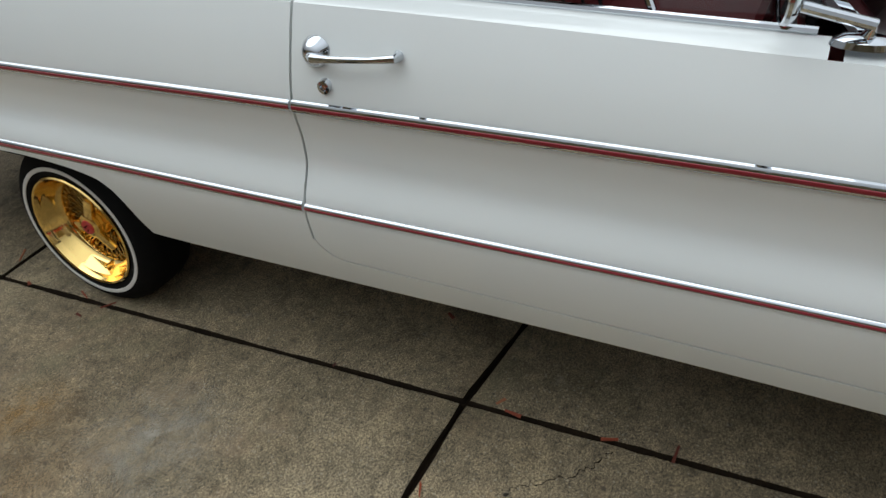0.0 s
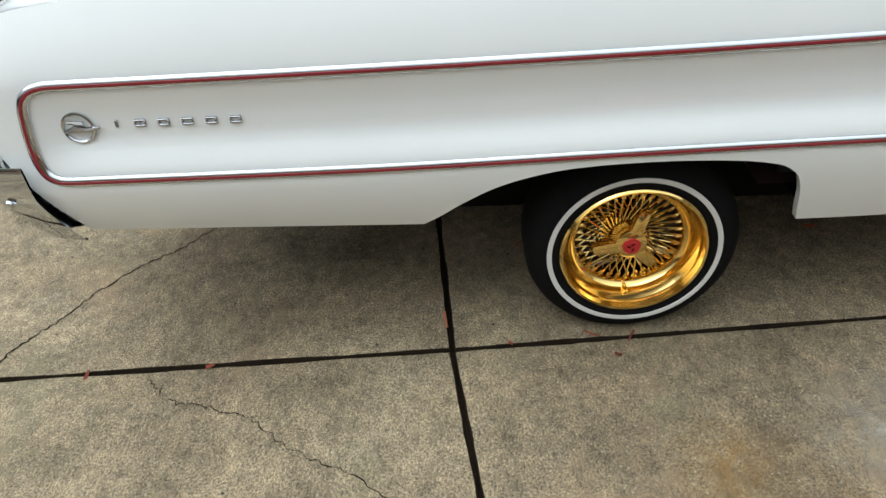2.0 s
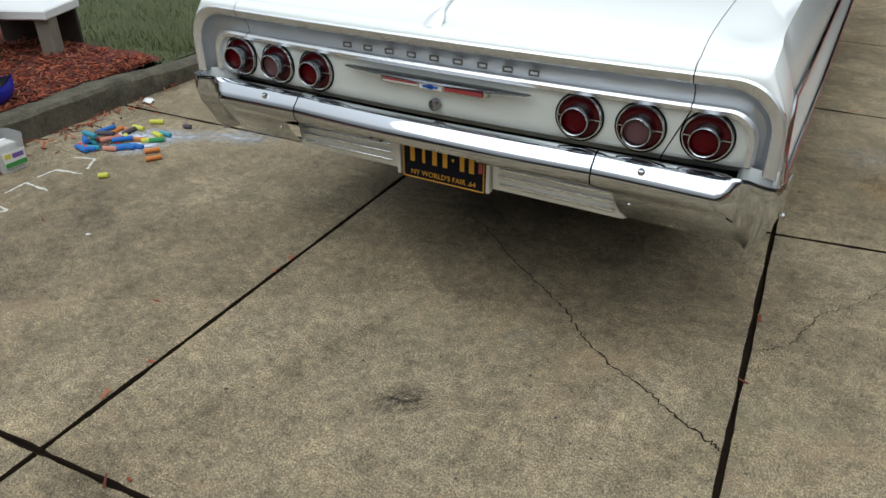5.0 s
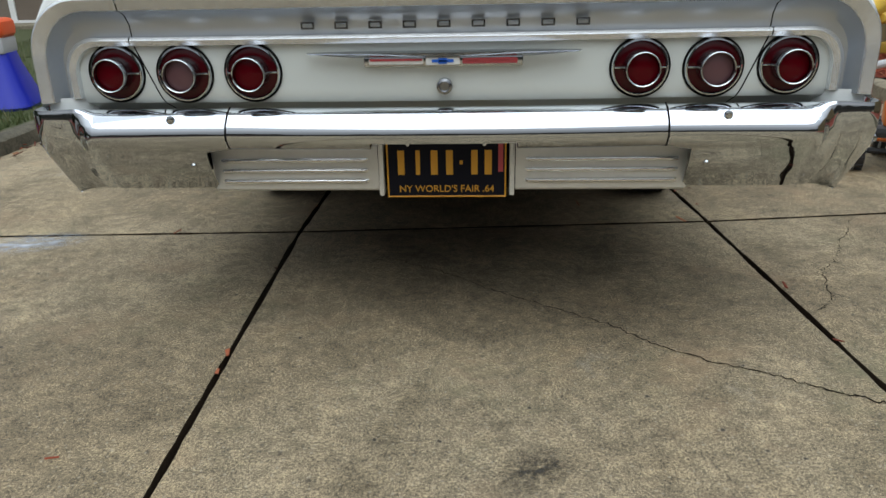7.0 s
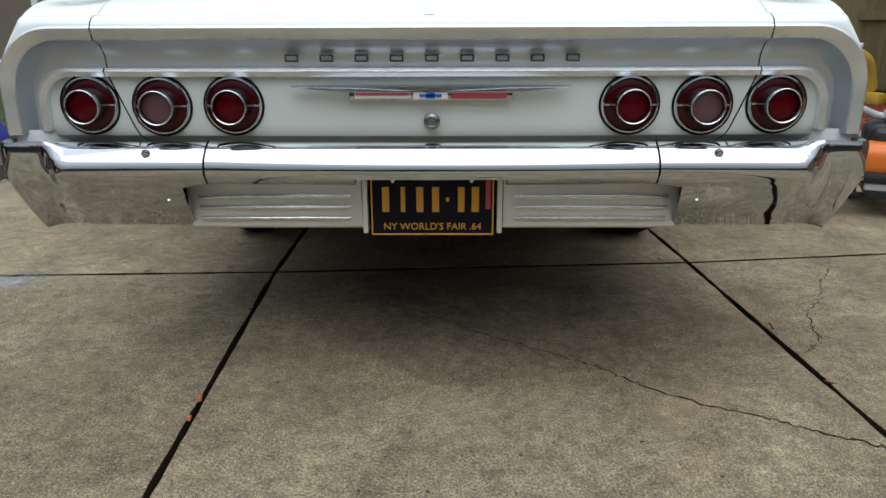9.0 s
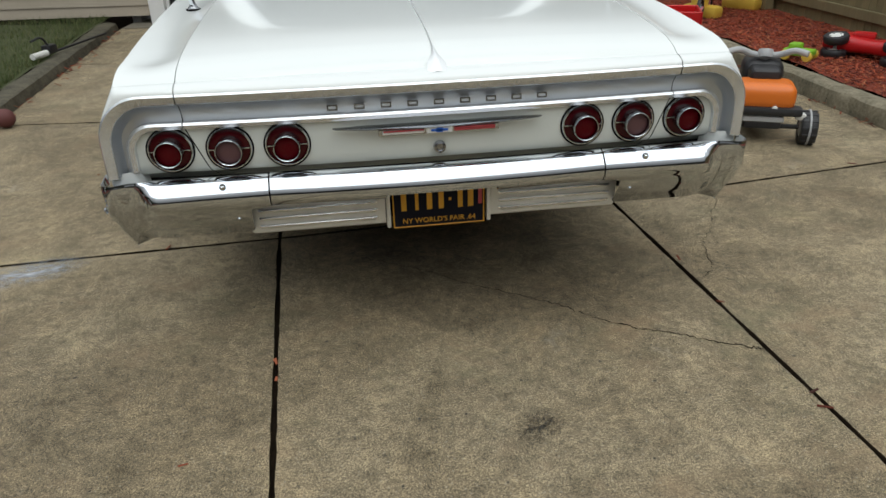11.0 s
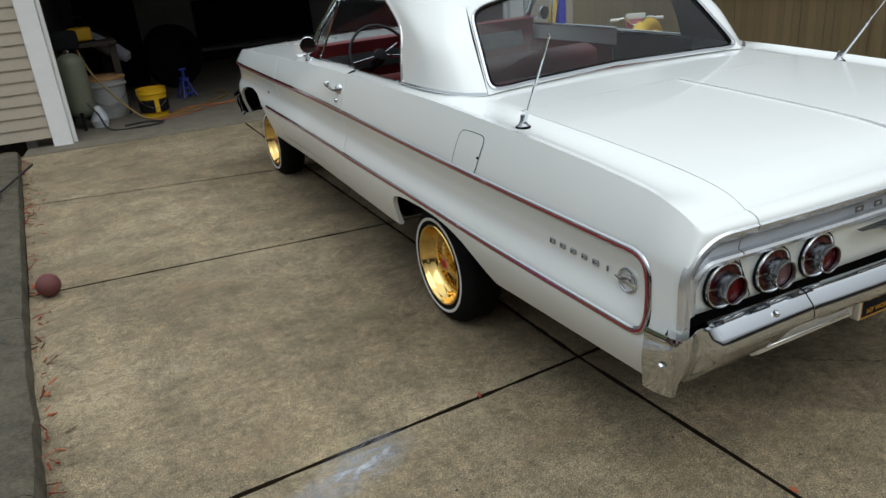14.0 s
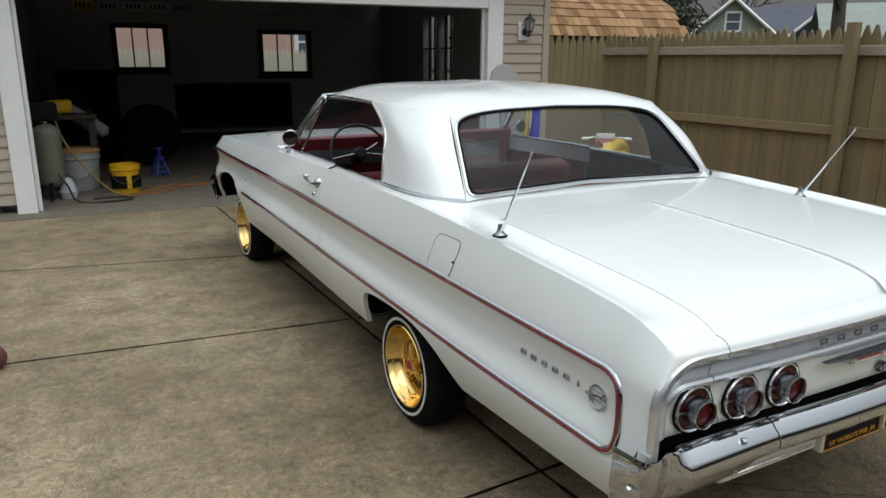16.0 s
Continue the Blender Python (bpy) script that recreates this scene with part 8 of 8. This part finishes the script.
# shed with a curved shingled roof right behind the fence
shed = thing("shed", "garden shed with an orange-brown shingled roof", "shed", (5.75, 8.6, 0.1), -6)
part("shed_wall", box((2.9, 2.2, 1.85), (0, 0.6, 0.925)), fence_wood, shed)
tab_mat = material("orange_brown_shingle", (0.30, 0.17, 0.08), 0.95)
_i = tab_mat.node_tree.nodes.new("ShaderNodeObjectInfo")
_c = ramp(tab_mat, _i.outputs["Random"], [(0.0, (0.19, 0.098, 0.045)), (0.5, (0.30, 0.165, 0.078)), (1.0, (0.42, 0.26, 0.13))]).outputs[0]
wire(tab_mat, mixed(tab_mat, 0.6, _c, ramp(tab_mat, noisy(tab_mat, 120, 3), [(0.35, (0.3, 0.3, 0.3)), (0.65, (0.7, 0.7, 0.7))]).outputs[0], "OVERLAY"), bsdf(tab_mat).inputs["Base Color"])
roof_prof = [(-0.75, 1.80), (-0.62, 1.97), (-0.50, 2.10), (-0.36, 2.22), (-0.20, 2.32), (-0.02, 2.41), (0.18, 2.49), (0.40, 2.55), (0.62, 2.58)]
part("roof_deck", grid([[(x, y, z - 0.012) for y, z in roof_prof + [(1.4, 2.2), (1.9, 1.8)]] for x in (-1.52, 1.52)]), dark_wood, shed)
tabs = [data(*box((w, 0.25, 0.012), (0, 0, 0), 0.002, 1), 20) for w in (0.12, 0.17, 0.14)]
for m in tabs:
    m.materials.append(tab_mat)
rnd = random.Random(31)
for r in range(len(roof_prof) - 1):
    (ya, za), (yb, zb) = roof_prof[r], roof_prof[r + 1]
    x = -1.50 + rnd.uniform(0, 0.1)
    while x < 1.48:
        k = rnd.randrange(3)
        w = (0.12, 0.17, 0.14)[k]
        o = link("shingle", tabs[k], None, shed)
        o.matrix_world = shed.matrix_world @ pose(x + w / 2, (ya + yb) / 2, (za + zb) / 2 + 0.012 + 0.004 * (k % 2), math.degrees(math.atan2(zb - za, yb - ya)) - 3, 0, 0)
        x += w + 0.003


def bare_tree(at, height, seed, label):
    """A trunk that forks into finer and finer bare limbs."""
    t = thing("tree", label, "tree", at)
    rnd = random.Random(seed)
    trunk = [Vector((0, 0, 0)), Vector((0.1, 0.05, height * 0.2)), Vector((0.0, 0.1, height * 0.42))]
    part("trunk", tube(trunk, [height * 0.035, height * 0.028, height * 0.022], 10), bark, t)
    twigs = []

    def grow(p, d, l, r, depth):
        q = p + d * l
        mid = p.lerp(q, 0.5) + Vector((rnd.uniform(-1, 1), rnd.uniform(-1, 1), rnd.uniform(-1, 1))) * l * 0.08
        g = tube([p, mid, q], [r, r * 0.85, r * 0.65], 6 if depth < 2 else 4, caps=False)
        if depth < 2:
            part("limb", g, bark, t)
        else:
            twigs.append(g)
        if depth < 5:
            for _ in range(3 if depth < 3 else 2):
                nd = (d + Vector((rnd.uniform(-1, 1), rnd.uniform(-1, 1), rnd.uniform(-0.5, 0.8))) * 0.75).normalized()
                grow(q if rnd.random() < 0.6 else p.lerp(q, 0.7), nd, l * rnd.uniform(0.6, 0.82), r * 0.6, depth + 1)

    for k in range(4):
        a = 1.6 * k + rnd.random()
        grow(trunk[2] if k % 2 else trunk[1].lerp(trunk[2], 0.7), Vector((math.cos(a), math.sin(a), 0.7)).normalized(), height * 0.22, height * 0.014, 0)
    raw_ob = raw("twig", join(*twigs), bark, t)
    raw_ob["kind"] = "stuff"
    return t


bare_tree((22.8, 15.4, 0), 9.0, 41, "bare leafless tree beyond the fence")
bare_tree((46.0, 40.0, 0), 9.0, 42, "bare leafless tree far beyond the fence")
bare_tree((20.0, 25.0, 0), 8.0, 43, "bare leafless tree far beyond the fence")
pine = thing("evergreen_tree", "dark evergreen tree behind the shed", "tree", (13.5, 15.0, 0))
part("trunk", tube([(0, 0, 0), (0.1, 0, 2.5), (0, 0.1, 5.0)], [0.22, 0.16, 0.06], 10), bark, pine)
crown = join(*[leaf_cloud(900, (1.2 * math.cos(2.1 * k), 1.2 * math.sin(2.1 * k), 2.6 + 0.3 * k), (0.9, 0.9, 0.55), 0.07, 60 + k, 0.5) for k in range(9)])
raw("crown", crown, leaf_mat, pine)
for k in range(9):
    part("limb", tube([(0, 0, 2.2 + 0.3 * k), (1.1 * math.cos(2.1 * k), 1.1 * math.sin(2.1 * k), 2.6 + 0.3 * k)], [0.06, 0.02], 6), bark, pine)

# added unseen belt: darkens reflections and low sky, closing the place behind the walk
belt_mat = grained("far_belt", (0.030, 0.034, 0.026), (0.085, 0.080, 0.068), 3.0, 0.95, 0.0)
rows = []
for k in range(181):
    a = radians(168 + 204 * k / 180)
    h = 4.6 + 2.6 * noise.noise((k * 0.13, 0.3, 2.0)) + 1.3 * noise.noise((k * 0.51, 4.0, 1.0)) + 0.6 * noise.noise((k * 1.7, 1.0, 9.0))
    rows.append([(34 * math.cos(a), 34 * math.sin(a), z) for z in (-0.2, h * 0.5, h)])
tagged(part("backdrop", grid(rows), belt_mat), "unseen dark belt behind the walk, added for dark reflections", "backdrop", kind="structure")
